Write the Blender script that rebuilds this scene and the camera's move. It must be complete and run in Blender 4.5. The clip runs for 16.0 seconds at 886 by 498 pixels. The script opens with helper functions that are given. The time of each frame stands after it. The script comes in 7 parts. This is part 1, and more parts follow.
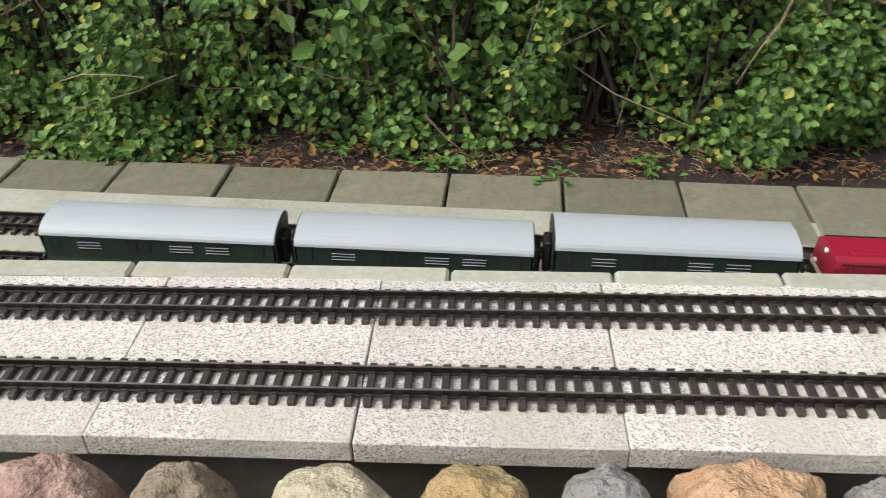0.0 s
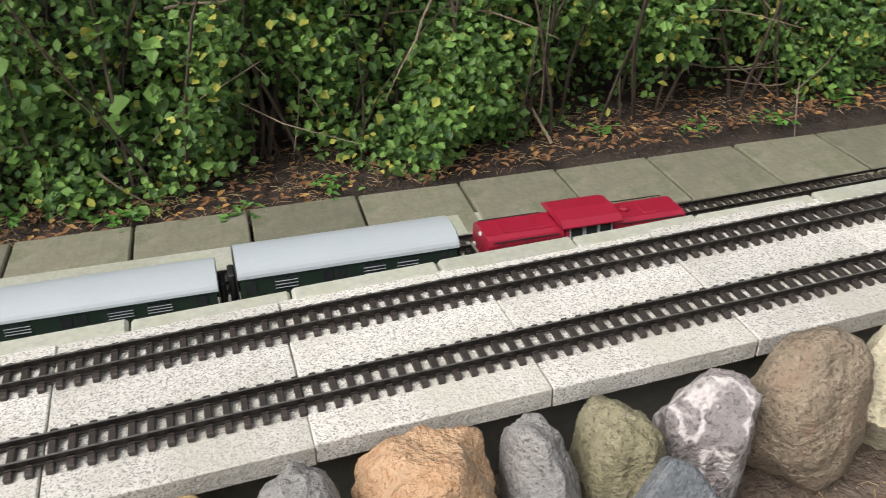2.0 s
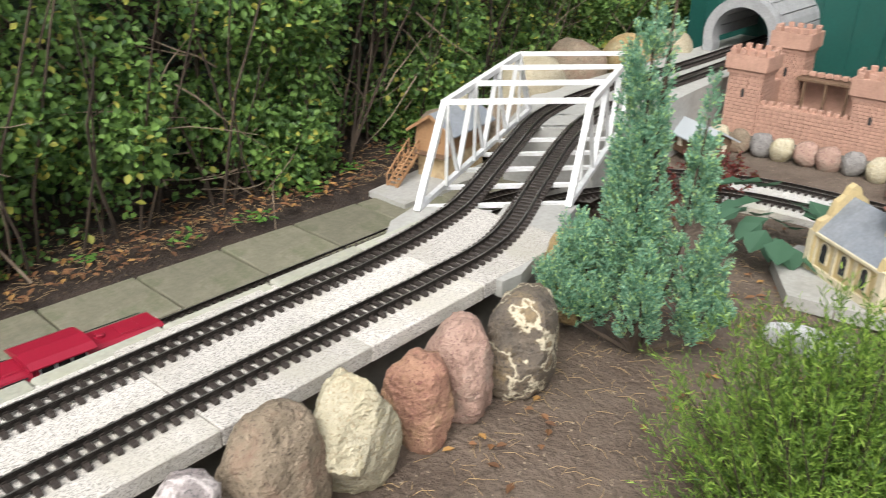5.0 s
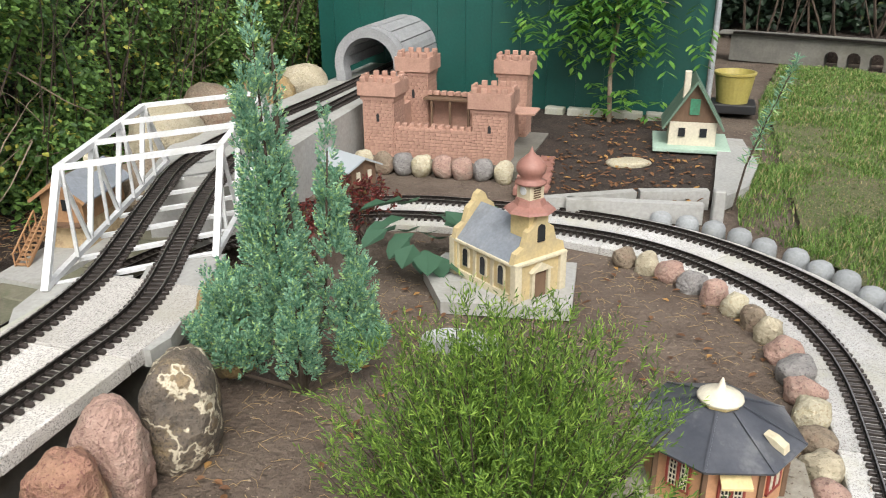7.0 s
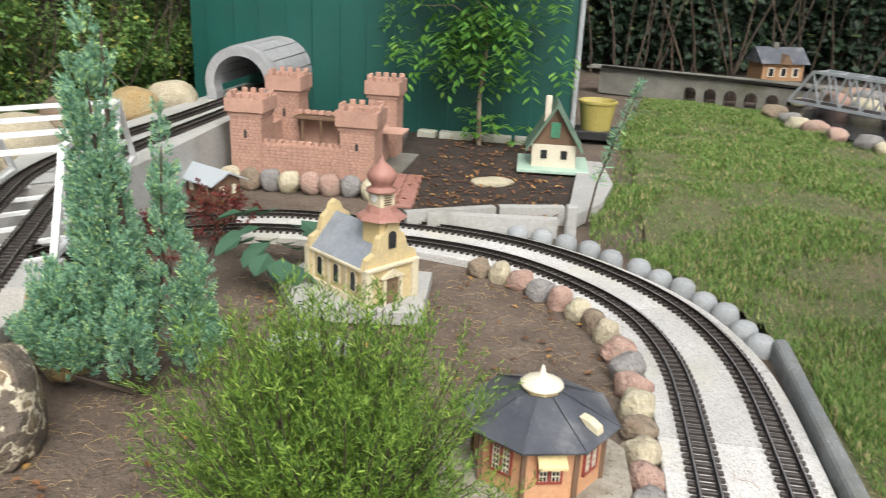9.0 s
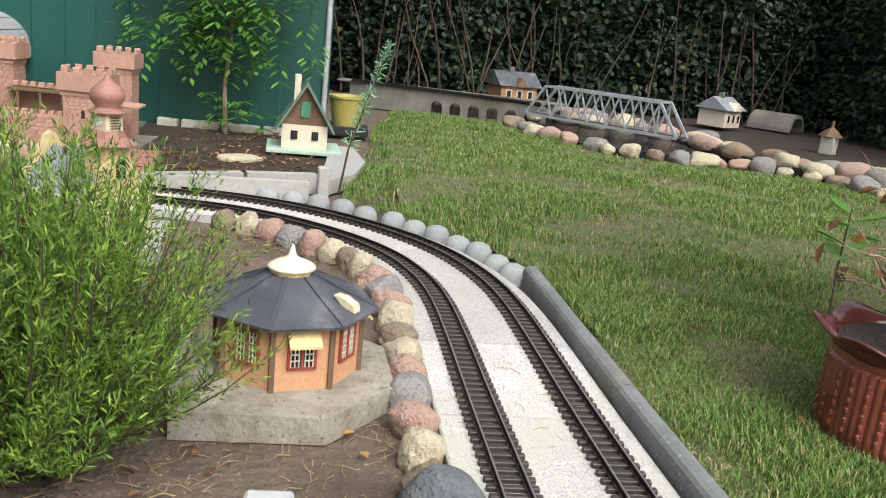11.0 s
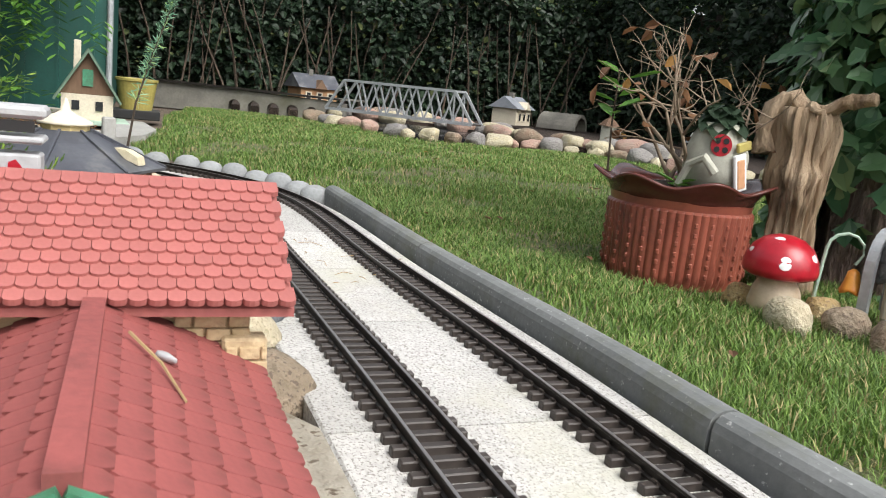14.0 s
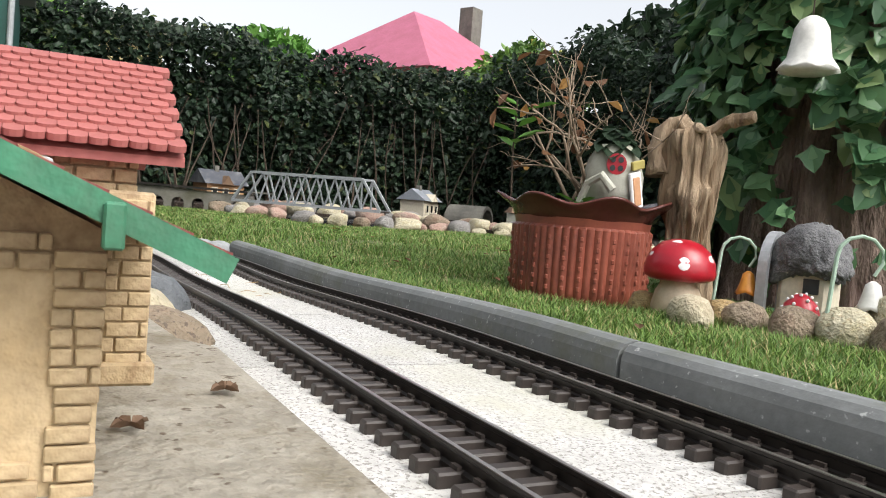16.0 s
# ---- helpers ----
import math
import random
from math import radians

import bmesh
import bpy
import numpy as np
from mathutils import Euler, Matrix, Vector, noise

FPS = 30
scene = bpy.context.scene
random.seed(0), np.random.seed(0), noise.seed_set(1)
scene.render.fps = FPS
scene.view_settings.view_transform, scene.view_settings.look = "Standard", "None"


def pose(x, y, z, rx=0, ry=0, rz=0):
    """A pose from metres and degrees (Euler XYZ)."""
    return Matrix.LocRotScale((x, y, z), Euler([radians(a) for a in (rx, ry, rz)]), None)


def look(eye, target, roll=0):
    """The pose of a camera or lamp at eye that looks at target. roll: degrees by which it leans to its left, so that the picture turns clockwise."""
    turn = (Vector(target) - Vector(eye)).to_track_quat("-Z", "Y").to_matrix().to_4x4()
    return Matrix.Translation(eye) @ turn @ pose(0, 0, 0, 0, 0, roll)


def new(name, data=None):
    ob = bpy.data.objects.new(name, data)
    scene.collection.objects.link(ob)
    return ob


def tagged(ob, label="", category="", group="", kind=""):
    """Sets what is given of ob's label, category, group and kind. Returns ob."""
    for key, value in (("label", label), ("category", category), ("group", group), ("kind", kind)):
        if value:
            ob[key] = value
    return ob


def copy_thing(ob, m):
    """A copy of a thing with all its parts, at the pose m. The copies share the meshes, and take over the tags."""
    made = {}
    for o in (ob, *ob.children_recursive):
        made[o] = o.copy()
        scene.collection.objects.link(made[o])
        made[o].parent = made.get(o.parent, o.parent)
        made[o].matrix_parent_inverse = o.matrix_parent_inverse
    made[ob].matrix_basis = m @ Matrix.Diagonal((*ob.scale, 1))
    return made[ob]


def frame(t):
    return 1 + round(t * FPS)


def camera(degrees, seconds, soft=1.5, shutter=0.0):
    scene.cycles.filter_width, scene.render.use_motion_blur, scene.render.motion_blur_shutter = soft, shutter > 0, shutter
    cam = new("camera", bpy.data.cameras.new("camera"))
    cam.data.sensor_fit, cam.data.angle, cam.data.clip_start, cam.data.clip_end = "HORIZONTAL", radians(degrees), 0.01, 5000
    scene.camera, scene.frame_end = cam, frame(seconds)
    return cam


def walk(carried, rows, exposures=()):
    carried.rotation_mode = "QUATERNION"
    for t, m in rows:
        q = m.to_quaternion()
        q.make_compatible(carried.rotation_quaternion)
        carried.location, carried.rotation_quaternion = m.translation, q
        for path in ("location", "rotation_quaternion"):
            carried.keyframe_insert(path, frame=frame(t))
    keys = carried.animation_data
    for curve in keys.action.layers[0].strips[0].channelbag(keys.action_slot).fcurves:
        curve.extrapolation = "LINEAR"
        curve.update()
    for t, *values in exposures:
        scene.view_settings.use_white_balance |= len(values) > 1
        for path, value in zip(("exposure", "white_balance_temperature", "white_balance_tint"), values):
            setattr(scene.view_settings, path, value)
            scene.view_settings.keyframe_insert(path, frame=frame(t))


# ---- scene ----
cam = camera(57, 16.0, soft=1.0, shutter=0.25)

# seconds, eye, target, roll
PATH = [
    (0, (-0.205, -0.81, 0.888), (-0.316, 0.843, -0.233), -1.5),
    (0.5, (-0.178, -0.838, 0.907), (-0.111, 0.816, -0.214), -1.6),
    (1, (-0.147, -0.871, 0.921), (0.069, 0.783, -0.183), -1.6),
    (1.5, (-0.108, -0.901, 0.921), (0.246, 0.742, -0.163), -1.4),
    (2, (-0.071, -0.92, 0.925), (0.426, 0.694, -0.147), -1.2),
    (2.5, (-0.033, -0.941, 0.93), (0.616, 0.626, -0.131), -1.1),
    (3, (0.008, -0.963, 0.934), (0.819, 0.548, -0.095), -0.3),
    (3.5, (0.035, -0.984, 0.945), (0.965, 0.482, -0.048), 0.3),
    (4, (0.055, -1.009, 0.954), (1.094, 0.414, 0.008), 0.5),
    (4.5, (0.08, -1.063, 0.962), (1.263, 0.279, 0.067), 0.7),
    (5, (0.116, -1.119, 0.959), (1.499, 0.056, 0.118), 1.1),
    (7.5, (0.21, -1.235, 0.975), (1.991, -0.729, 0.218), -0.4),
    (8, (0.185, -1.279, 0.988), (1.966, -0.757, 0.243), -0.2),
    (8.5, (0.168, -1.325, 0.96), (1.978, -0.846, 0.256), 0.9),
    (9, (0.168, -1.368, 0.901), (2.025, -1.062, 0.224), 2.5),
    (9.5, (0.199, -1.352, 0.819), (2.084, -1.35, 0.151), 2.8),
    (12, (0.188, -1.451, 0.294), (2.102, -1.823, -0.15), 7.0),
    (12.5, (0.163, -1.453, 0.237), (2.061, -1.926, -0.179), 6.7),
    (13, (0.14, -1.462, 0.188), (2.018, -2.019, -0.214), 6.5),
    (13.5, (0.119, -1.462, 0.16), (1.972, -2.1, -0.241), 6.0),
    (14, (0.109, -1.462, 0.112), (1.94, -2.174, -0.262), 5.9),
    (14.5, (0.098, -1.466, 0.065), (1.908, -2.251, -0.264), 6.3),
    (15, (0.098, -1.471, 0.018), (1.895, -2.309, -0.244), 6.6),
    (15.5, (0.088, -1.488, -0.031), (1.881, -2.357, -0.202), 5.4),
    (16, (0.086, -1.481, -0.071), (1.869, -2.379, -0.165), 4.6),
]
walk(cam, [(t, look(eye, target, roll)) for t, eye, target, roll in PATH], [(0, 0.62), (3, 0.66), (5, 0.82), (7.5, 0.69), (9.5, 0.84), (12, 0.82), (14, 0.83), (16, 0.85)])

# ---- world and light: an even grey-white sky with a broad weak sun ----
world = bpy.data.worlds.new("sky")
scene.world = world
world.use_nodes = True
wn = world.node_tree
sky = wn.nodes.new("ShaderNodeTexSky")
sky.sky_type = "NISHITA"
sky.sun_disc = False
sky.sun_elevation = radians(48)
sky.sun_rotation = radians(247)
sky.dust_density = 4.0
sky.ozone_density = 1.0
wn.nodes["Background"].inputs["Strength"].default_value = 0.15
grey = wn.nodes.new("ShaderNodeHueSaturation")
grey.inputs["Saturation"].default_value = 0.22
wn.links.new(sky.outputs["Color"], grey.inputs["Color"])
wn.links.new(grey.outputs["Color"], wn.nodes["Background"].inputs["Color"])
sun_data = bpy.data.lights.new("sun", "SUN")
sun_data.energy = 1.4
sun_data.angle = radians(40)
sun_data.color = (1.0, 0.97, 0.92)
sun = new("sun", sun_data)
sun.matrix_world = look((0, 0, 5), (1.4, 0.6, 3.0))


# ---- materials ----
def nodes_of(m):
    m.use_nodes = True
    t = m.node_tree
    return t, t.nodes, t.links, t.nodes["Principled BSDF"]


def surf(name, c1, c2, rough=0.7, scale=6.0, fine=60.0, bump=0.3, depth=0.004, metal=0.0, speck=None, speck_scale=150.0,
         speck_at=0.62, stain=None, stain_scale=1.5, per_object=0.0, stretch=(1, 1, 1), spec=0.5, vein=None, vein_scale=14.0, vein_width=0.03, grain=0.45):
    """A surface with two tones, a fine grain, optional specks and stains, and relief."""
    m = bpy.data.materials.new(name)
    t, n, l, p = nodes_of(m)
    co = n.new("ShaderNodeTexCoord")
    mp = n.new("ShaderNodeMapping")
    mp.inputs["Scale"].default_value = stretch
    l.new(co.outputs["Object"], mp.inputs["Vector"])

    def tex(s, detail=4.0, roughness=0.6):
        x = n.new("ShaderNodeTexNoise")
        x.inputs["Scale"].default_value = s
        x.inputs["Detail"].default_value = detail
        x.inputs["Roughness"].default_value = roughness
        l.new(mp.outputs["Vector"], x.inputs["Vector"])
        return x.outputs["Fac"]

    def ramp(src, a, b):
        r = n.new("ShaderNodeMapRange")
        r.inputs["From Min"].default_value, r.inputs["From Max"].default_value = a, b
        l.new(src, r.inputs["Value"])
        return r.outputs["Result"]

    def mix(fac, a, b):
        x = n.new("ShaderNodeMix")
        x.data_type = "RGBA"
        for sock, v in ((x.inputs["Factor"], fac), (x.inputs["A"], a), (x.inputs["B"], b)):
            if isinstance(v, (tuple, float, int)):
                sock.default_value = (*v, 1) if isinstance(v, tuple) else v
            else:
                l.new(v, sock)
        return x.outputs["Result"]

    big, small = tex(scale), tex(fine, 3.0)
    col = mix(ramp(big, 0.32, 0.68), c1, c2)
    dark = n.new("ShaderNodeMix")
    dark.data_type, dark.blend_type = "RGBA", "MULTIPLY"
    dark.inputs["Factor"].default_value = grain
    l.new(col, dark.inputs["A"])
    g = mix(ramp(small, 0.3, 0.7), (0.55, 0.55, 0.55), (1.0, 1.0, 1.0))
    l.new(g, dark.inputs["B"])
    col = dark.outputs["Result"]
    if speck:
        col = mix(ramp(tex(speck_scale, 2.0), speck_at, speck_at + 0.06), col, speck)
    if stain:
        col = mix(ramp(tex(stain_scale, 5.0, 0.7), 0.5, 0.72), col, stain)
    if vein:
        away = n.new("ShaderNodeMath")
        away.operation = "SUBTRACT"
        away.inputs[1].default_value = 0.5
        l.new(tex(vein_scale, 4.0, 0.55), away.inputs[0])
        flat = n.new("ShaderNodeMath")
        flat.operation = "ABSOLUTE"
        l.new(away.outputs[0], flat.inputs[0])
        col = mix(ramp(flat.outputs[0], vein_width, vein_width * 0.3), col, vein)
    if per_object:
        oi = n.new("ShaderNodeObjectInfo")
        hsv = n.new("ShaderNodeHueSaturation")
        l.new(ramp(oi.outputs["Random"], 0.0, 1.0), hsv.inputs["Fac"])
        hsv.inputs["Fac"].default_value = 1.0
        v = n.new("ShaderNodeMapRange")
        v.inputs["To Min"].default_value, v.inputs["To Max"].default_value = 1 - per_object, 1 + per_object
        l.new(oi.outputs["Random"], v.inputs["Value"])
        for lk in list(hsv.inputs["Fac"].links):
            l.remove(lk)
        l.new(v.outputs["Result"], hsv.inputs["Value"])
        l.new(col, hsv.inputs["Color"])
        col = hsv.outputs["Color"]
    l.new(col, p.inputs["Base Color"])
    p.inputs["Roughness"].default_value = rough
    p.inputs["Metallic"].default_value = metal
    p.inputs["Specular IOR Level"].default_value = spec
    if bump:
        b = n.new("ShaderNodeBump")
        b.inputs["Strength"].default_value = bump
        b.inputs["Distance"].default_value = depth
        l.new(small, b.inputs["Height"])
        l.new(b.outputs["Normal"], p.inputs["Normal"])
    return m


def leafy(name, dark, light, odd, odd_share=0.06, rough=0.5):
    """Leaves: every leaf of the mesh has its own tone, a few are yellowed; light shines through a little."""
    m = bpy.data.materials.new(name)
    t, n, l, p = nodes_of(m)
    geo = n.new("ShaderNodeNewGeometry")
    cr = n.new("ShaderNodeValToRGB")
    e = cr.color_ramp.elements
    e[0].position, e[0].color = 0.0, (*dark, 1)
    e[1].position, e[1].color = 1 - odd_share, (*light, 1)
    o = e.new(1 - odd_share + 0.01)
    o.color = (*odd, 1)
    l.new(geo.outputs["Random Per Island"], cr.inputs["Fac"])
    l.new(cr.outputs["Color"], p.inputs["Base Color"])
    p.inputs["Roughness"].default_value = rough
    p.inputs["Specular IOR Level"].default_value = 0.35
    tr = n.new("ShaderNodeBsdfTranslucent")
    l.new(cr.outputs["Color"], tr.inputs["Color"])
    ms = n.new("ShaderNodeMixShader")
    ms.inputs["Fac"].default_value = 0.25
    l.new(p.outputs["BSDF"], ms.inputs[1])
    l.new(tr.outputs["BSDF"], ms.inputs[2])
    l.new(ms.outputs["Shader"], n["Material Output"].inputs["Surface"])
    return m


M = {}
M["washed"] = surf("washed_concrete", (0.66, 0.63, 0.585), (0.52, 0.49, 0.445), 0.85, 3.0, 90, 0.9, 0.004, speck=(0.24, 0.225, 0.205), speck_scale=270, speck_at=0.53, per_object=0.14, stain=(0.42, 0.40, 0.34), stain_scale=3)
M["white_bed"] = surf("white_chippings", (0.62, 0.61, 0.59), (0.49, 0.48, 0.455), 0.85, 4.0, 110, 1.0, 0.004, speck=(0.25, 0.235, 0.215), speck_scale=260, speck_at=0.55, per_object=0.1, stain=(0.45, 0.44, 0.36), stain_scale=3)
M["strip"] = surf("strip_stone", (0.44, 0.44, 0.38), (0.34, 0.34, 0.27), 0.8, 5, 70, 0.4, stain=(0.34, 0.35, 0.24), stain_scale=4, per_object=0.1)
M["paving"] = surf("mossy_paving", (0.15, 0.145, 0.10), (0.24, 0.225, 0.165), 0.85, 4, 70, 0.6, stain=(0.095, 0.105, 0.055), stain_scale=6, per_object=0.15)
M["concrete"] = surf("grey_concrete", (0.36, 0.36, 0.34), (0.46, 0.45, 0.42), 0.8, 3, 60, 0.3, stain=(0.25, 0.25, 0.22), stain_scale=3, per_object=0.06)
M["dark_concrete"] = surf("old_concrete", (0.13, 0.125, 0.11), (0.22, 0.21, 0.18), 0.9, 5, 50, 0.5, stain=(0.09, 0.09, 0.06))
M["kerb"] = surf("grey_kerb", (0.145, 0.155, 0.155), (0.225, 0.235, 0.235), 0.8, 5, 90, 0.4, 0.002, speck=(0.40, 0.41, 0.40), speck_scale=120, speck_at=0.66, stain=(0.115, 0.12, 0.085), stain_scale=7)
M["palisade"] = surf("palisade_grey", (0.27, 0.285, 0.29), (0.36, 0.37, 0.375), 0.85, 6, 90, 0.4, 0.002, stain=(0.19, 0.19, 0.15), stain_scale=8, per_object=0.12)
M["soil"] = surf("garden_soil", (0.095, 0.068, 0.05), (0.165, 0.125, 0.095), 0.95, 5, 45, 1.0, 0.02, speck=(0.34, 0.27, 0.19), speck_scale=70, speck_at=0.66, stain=(0.10, 0.076, 0.056), stain_scale=2)
# also colours the sheets behind the hedges, there as painted shade
M["mulch"] = surf("dark_mulch_and_backing", (0.026, 0.018, 0.013), (0.055, 0.037, 0.027), 0.95, 8, 60, 1.0, 0.02, speck=(0.12, 0.085, 0.055), speck_scale=60, speck_at=0.64)
M["lawn"] = surf("lawn_floor", (0.08, 0.105, 0.034), (0.125, 0.125, 0.055), 0.95, 3, 60, 1.0, 0.02, speck=(0.30, 0.25, 0.13), speck_scale=110, speck_at=0.60, stain=(0.15, 0.115, 0.07), stain_scale=2.2)
M["sleeper"] = surf("sleeper_brown", (0.026, 0.020, 0.017), (0.052, 0.040, 0.034), 0.5, 20, 120, 0.4, 0.001, per_object=0.1)
M["rail"] = surf("rail_brown", (0.02, 0.017, 0.015), (0.038, 0.032, 0.028), 0.35, 12, 150, 0.2, 0.0005, metal=0.5)
M["rail_top"] = surf("rail_shine", (0.35, 0.33, 0.31), (0.45, 0.43, 0.41), 0.3, 12, 150, 0.1, 0.0003, metal=0.9)
M["red"] = surf("loco_red", (0.27, 0.008, 0.028), (0.30, 0.012, 0.033), 0.38, 5, 80, 0.05, 0.0005, grain=0.1)
M["cream"] = surf("cream_paint", (0.75, 0.69, 0.55), (0.68, 0.62, 0.48), 0.5, 10, 90, 0.1, 0.0005)
M["black"] = surf("black_plastic", (0.012, 0.012, 0.013), (0.022, 0.022, 0.023), 0.5, 10, 90, 0.1, 0.0005)
M["green_coach"] = surf("coach_green", (0.012, 0.028, 0.02), (0.018, 0.036, 0.026), 0.4, 8, 90, 0.05, 0.0005)
M["silver"] = surf("coach_roof_grey", (0.35, 0.38, 0.40), (0.37, 0.40, 0.42), 0.5, 4, 60, 0.05, 0.0005, grain=0.05)
M["white"] = surf("white_paint", (0.80, 0.80, 0.80), (0.72, 0.73, 0.73), 0.45, 8, 70, 0.1, 0.0008, stain=(0.6, 0.6, 0.57), stain_scale=8)
M["grey_metal"] = surf("zinc_grey", (0.48, 0.50, 0.52), (0.38, 0.40, 0.42), 0.45, 8, 70, 0.1, 0.0008, metal=0.3)
M["shed"] = surf("shed_green", (0.005, 0.070, 0.056), (0.0075, 0.088, 0.070), 0.5, 2, 60, 0.1, 0.001, stain=(0.012, 0.07, 0.055), stain_scale=3)
M["pink_stone"] = surf("castle_pink", (0.50, 0.30, 0.225), (0.42, 0.245, 0.185), 0.9, 14, 110, 0.7, 0.003, stain=(0.30, 0.18, 0.13), stain_scale=9, per_object=0.09)
M["church_wall"] = surf("church_cream", (0.62, 0.49, 0.25), (0.55, 0.44, 0.24), 0.8, 10, 80, 0.3, 0.001, stain=(0.40, 0.33, 0.2), stain_scale=14)
M["church_trim"] = surf("church_trim", (0.68, 0.61, 0.43), (0.60, 0.53, 0.37), 0.8, 10, 80, 0.3, 0.001, stain=(0.42, 0.37, 0.26), stain_scale=14)
M["slate"] = surf("slate_grey", (0.22, 0.245, 0.28), (0.28, 0.30, 0.33), 0.6, 10, 90, 0.3, 0.001, stain=(0.16, 0.17, 0.18), stain_scale=8)
M["dome"] = surf("dome_brown", (0.30, 0.14, 0.11), (0.36, 0.18, 0.14), 0.55, 12, 80, 0.2, 0.001)
M["kiosk_wall"] = surf("kiosk_orange", (0.55, 0.29, 0.15), (0.60, 0.34, 0.19), 0.75, 9, 90, 0.2, 0.001, stain=(0.42, 0.24, 0.14), stain_scale=10)
M["kiosk_roof"] = surf("kiosk_roof", (0.055, 0.06, 0.075), (0.10, 0.105, 0.12), 0.38, 7, 70, 0.2, 0.001, stain=(0.20, 0.20, 0.2), stain_scale=6)
M["red_frame"] = surf("red_frame", (0.35, 0.07, 0.05), (0.30, 0.06, 0.045), 0.6, 12, 90, 0.1)
M["yellow_cream"] = surf("cream_yellow", (0.72, 0.57, 0.28), (0.66, 0.52, 0.26), 0.6, 9, 80, 0.1)
M["tile_red"] = surf("roof_tile_red", (0.42, 0.14, 0.125), (0.33, 0.10, 0.09), 0.8, 14, 120, 0.3, 0.001, stain=(0.30, 0.10, 0.08), stain_scale=14, per_object=0.08)
M["tile_dark"] = surf("annex_tile_red", (0.33, 0.085, 0.078), (0.25, 0.065, 0.06), 0.75, 16, 140, 0.3, 0.001, stain=(0.16, 0.045, 0.04), stain_scale=22, per_object=0.08)
M["tile_green_trim"] = surf("green_trim", (0.06, 0.25, 0.14), (0.045, 0.19, 0.105), 0.5, 12, 90, 0.3, stain=(0.05, 0.12, 0.07), stain_scale=18)
M["plaster"] = surf("station_plaster", (0.46, 0.335, 0.18), (0.62, 0.49, 0.31), 0.9, 18, 90, 0.9, 0.003, stain=(0.20, 0.12, 0.06), stain_scale=20, per_object=0.1)
M["terracotta"] = surf("glazed_pot", (0.34, 0.098, 0.062), (0.23, 0.064, 0.043), 0.33, 10, 80, 0.2, 0.001, stain=(0.10, 0.03, 0.02), stain_scale=9)
M["pot_rim"] = surf("glazed_rim", (0.12, 0.035, 0.028), (0.09, 0.027, 0.022), 0.2, 10, 80, 0.05, 0.001)
M["bark"] = surf("bark", (0.13, 0.09, 0.072), (0.34, 0.25, 0.205), 0.95, 14, 55, 1.0, 0.03, stretch=(1, 1, 0.3), stain=(0.13, 0.065, 0.055), stain_scale=9)
M["driftwood"] = surf("driftwood", (0.27, 0.18, 0.105), (0.56, 0.43, 0.295), 0.9, 22, 110, 1.0, 0.008, stretch=(1, 1, 0.16), stain=(0.07, 0.042, 0.025), stain_scale=16)
M["twig"] = surf("twig", (0.22, 0.16, 0.11), (0.38, 0.30, 0.22), 0.9, 12, 60, 0.3)
M["dark_twig"] = surf("hedge_stem", (0.04, 0.029, 0.021), (0.10, 0.072, 0.05), 0.95, 9, 60, 0.3)
M["wood"] = surf("house_wood", (0.42, 0.24, 0.12), (0.36, 0.20, 0.10), 0.75, 14, 90, 0.3, 0.001, per_object=0.1)
M["brown_wood"] = surf("brown_wood", (0.13, 0.075, 0.045), (0.18, 0.11, 0.065), 0.8, 14, 90, 0.3, 0.001, stretch=(1, 1, 0.3))
M["house_white"] = surf("house_cream", (0.66, 0.60, 0.47), (0.60, 0.54, 0.42), 0.8, 14, 90, 0.2, 0.001)
M["roof_green"] = surf("roof_moss_green", (0.09, 0.16, 0.11), (0.14, 0.21, 0.15), 0.7, 12, 80, 0.3, 0.001)
M["pale_green"] = surf("pale_green", (0.42, 0.56, 0.45), (0.36, 0.50, 0.40), 0.6, 12, 80, 0.1)
M["yellow"] = surf("yellow_plastic", (0.42, 0.355, 0.10), (0.36, 0.30, 0.09), 0.5, 6, 60, 0.1, stain=(0.34, 0.27, 0.05), stain_scale=6)
M["mush_red"] = surf("toadstool_red", (0.42, 0.012, 0.025), (0.34, 0.008, 0.02), 0.28, 8, 60, 0.1)
M["mush_white"] = surf("toadstool_cream", (0.62, 0.52, 0.38), (0.45, 0.33, 0.22), 0.55, 10, 60, 0.3)
M["bell_white"] = surf("bell_white", (0.80, 0.79, 0.75), (0.74, 0.73, 0.69), 0.4, 12, 60, 0.2)
M["bed_grey"] = surf("grey_plaster", (0.40, 0.41, 0.42), (0.50, 0.51, 0.52), 0.8, 8, 70, 0.3)
M["tunnel"] = surf("tunnel_grey", (0.28, 0.285, 0.29), (0.36, 0.365, 0.37), 0.9, 9, 80, 0.7, 0.006)
M["tunnel_dark"] = surf("shaggy_grey", (0.10, 0.10, 0.105), (0.19, 0.19, 0.195), 0.9, 30, 140, 1.0, 0.006)
M["tile_bed"] = surf("old_tile_bed", (0.13, 0.034, 0.031), (0.17, 0.043, 0.038), 0.85, 20, 120, 0.3, 0.001)
M["straw"] = surf("dry_straw", (0.42, 0.30, 0.15), (0.34, 0.23, 0.12), 0.9, 12, 60, 0.2)
M["dead_leaf"] = leafy("dead_leaves", (0.11, 0.055, 0.03), (0.26, 0.13, 0.06), (0.42, 0.24, 0.08), 0.15, 0.7)
M["hedge_leaf"] = leafy("hedge_leaves", (0.03, 0.075, 0.02), (0.19, 0.33, 0.075), (0.40, 0.40, 0.08), 0.06)
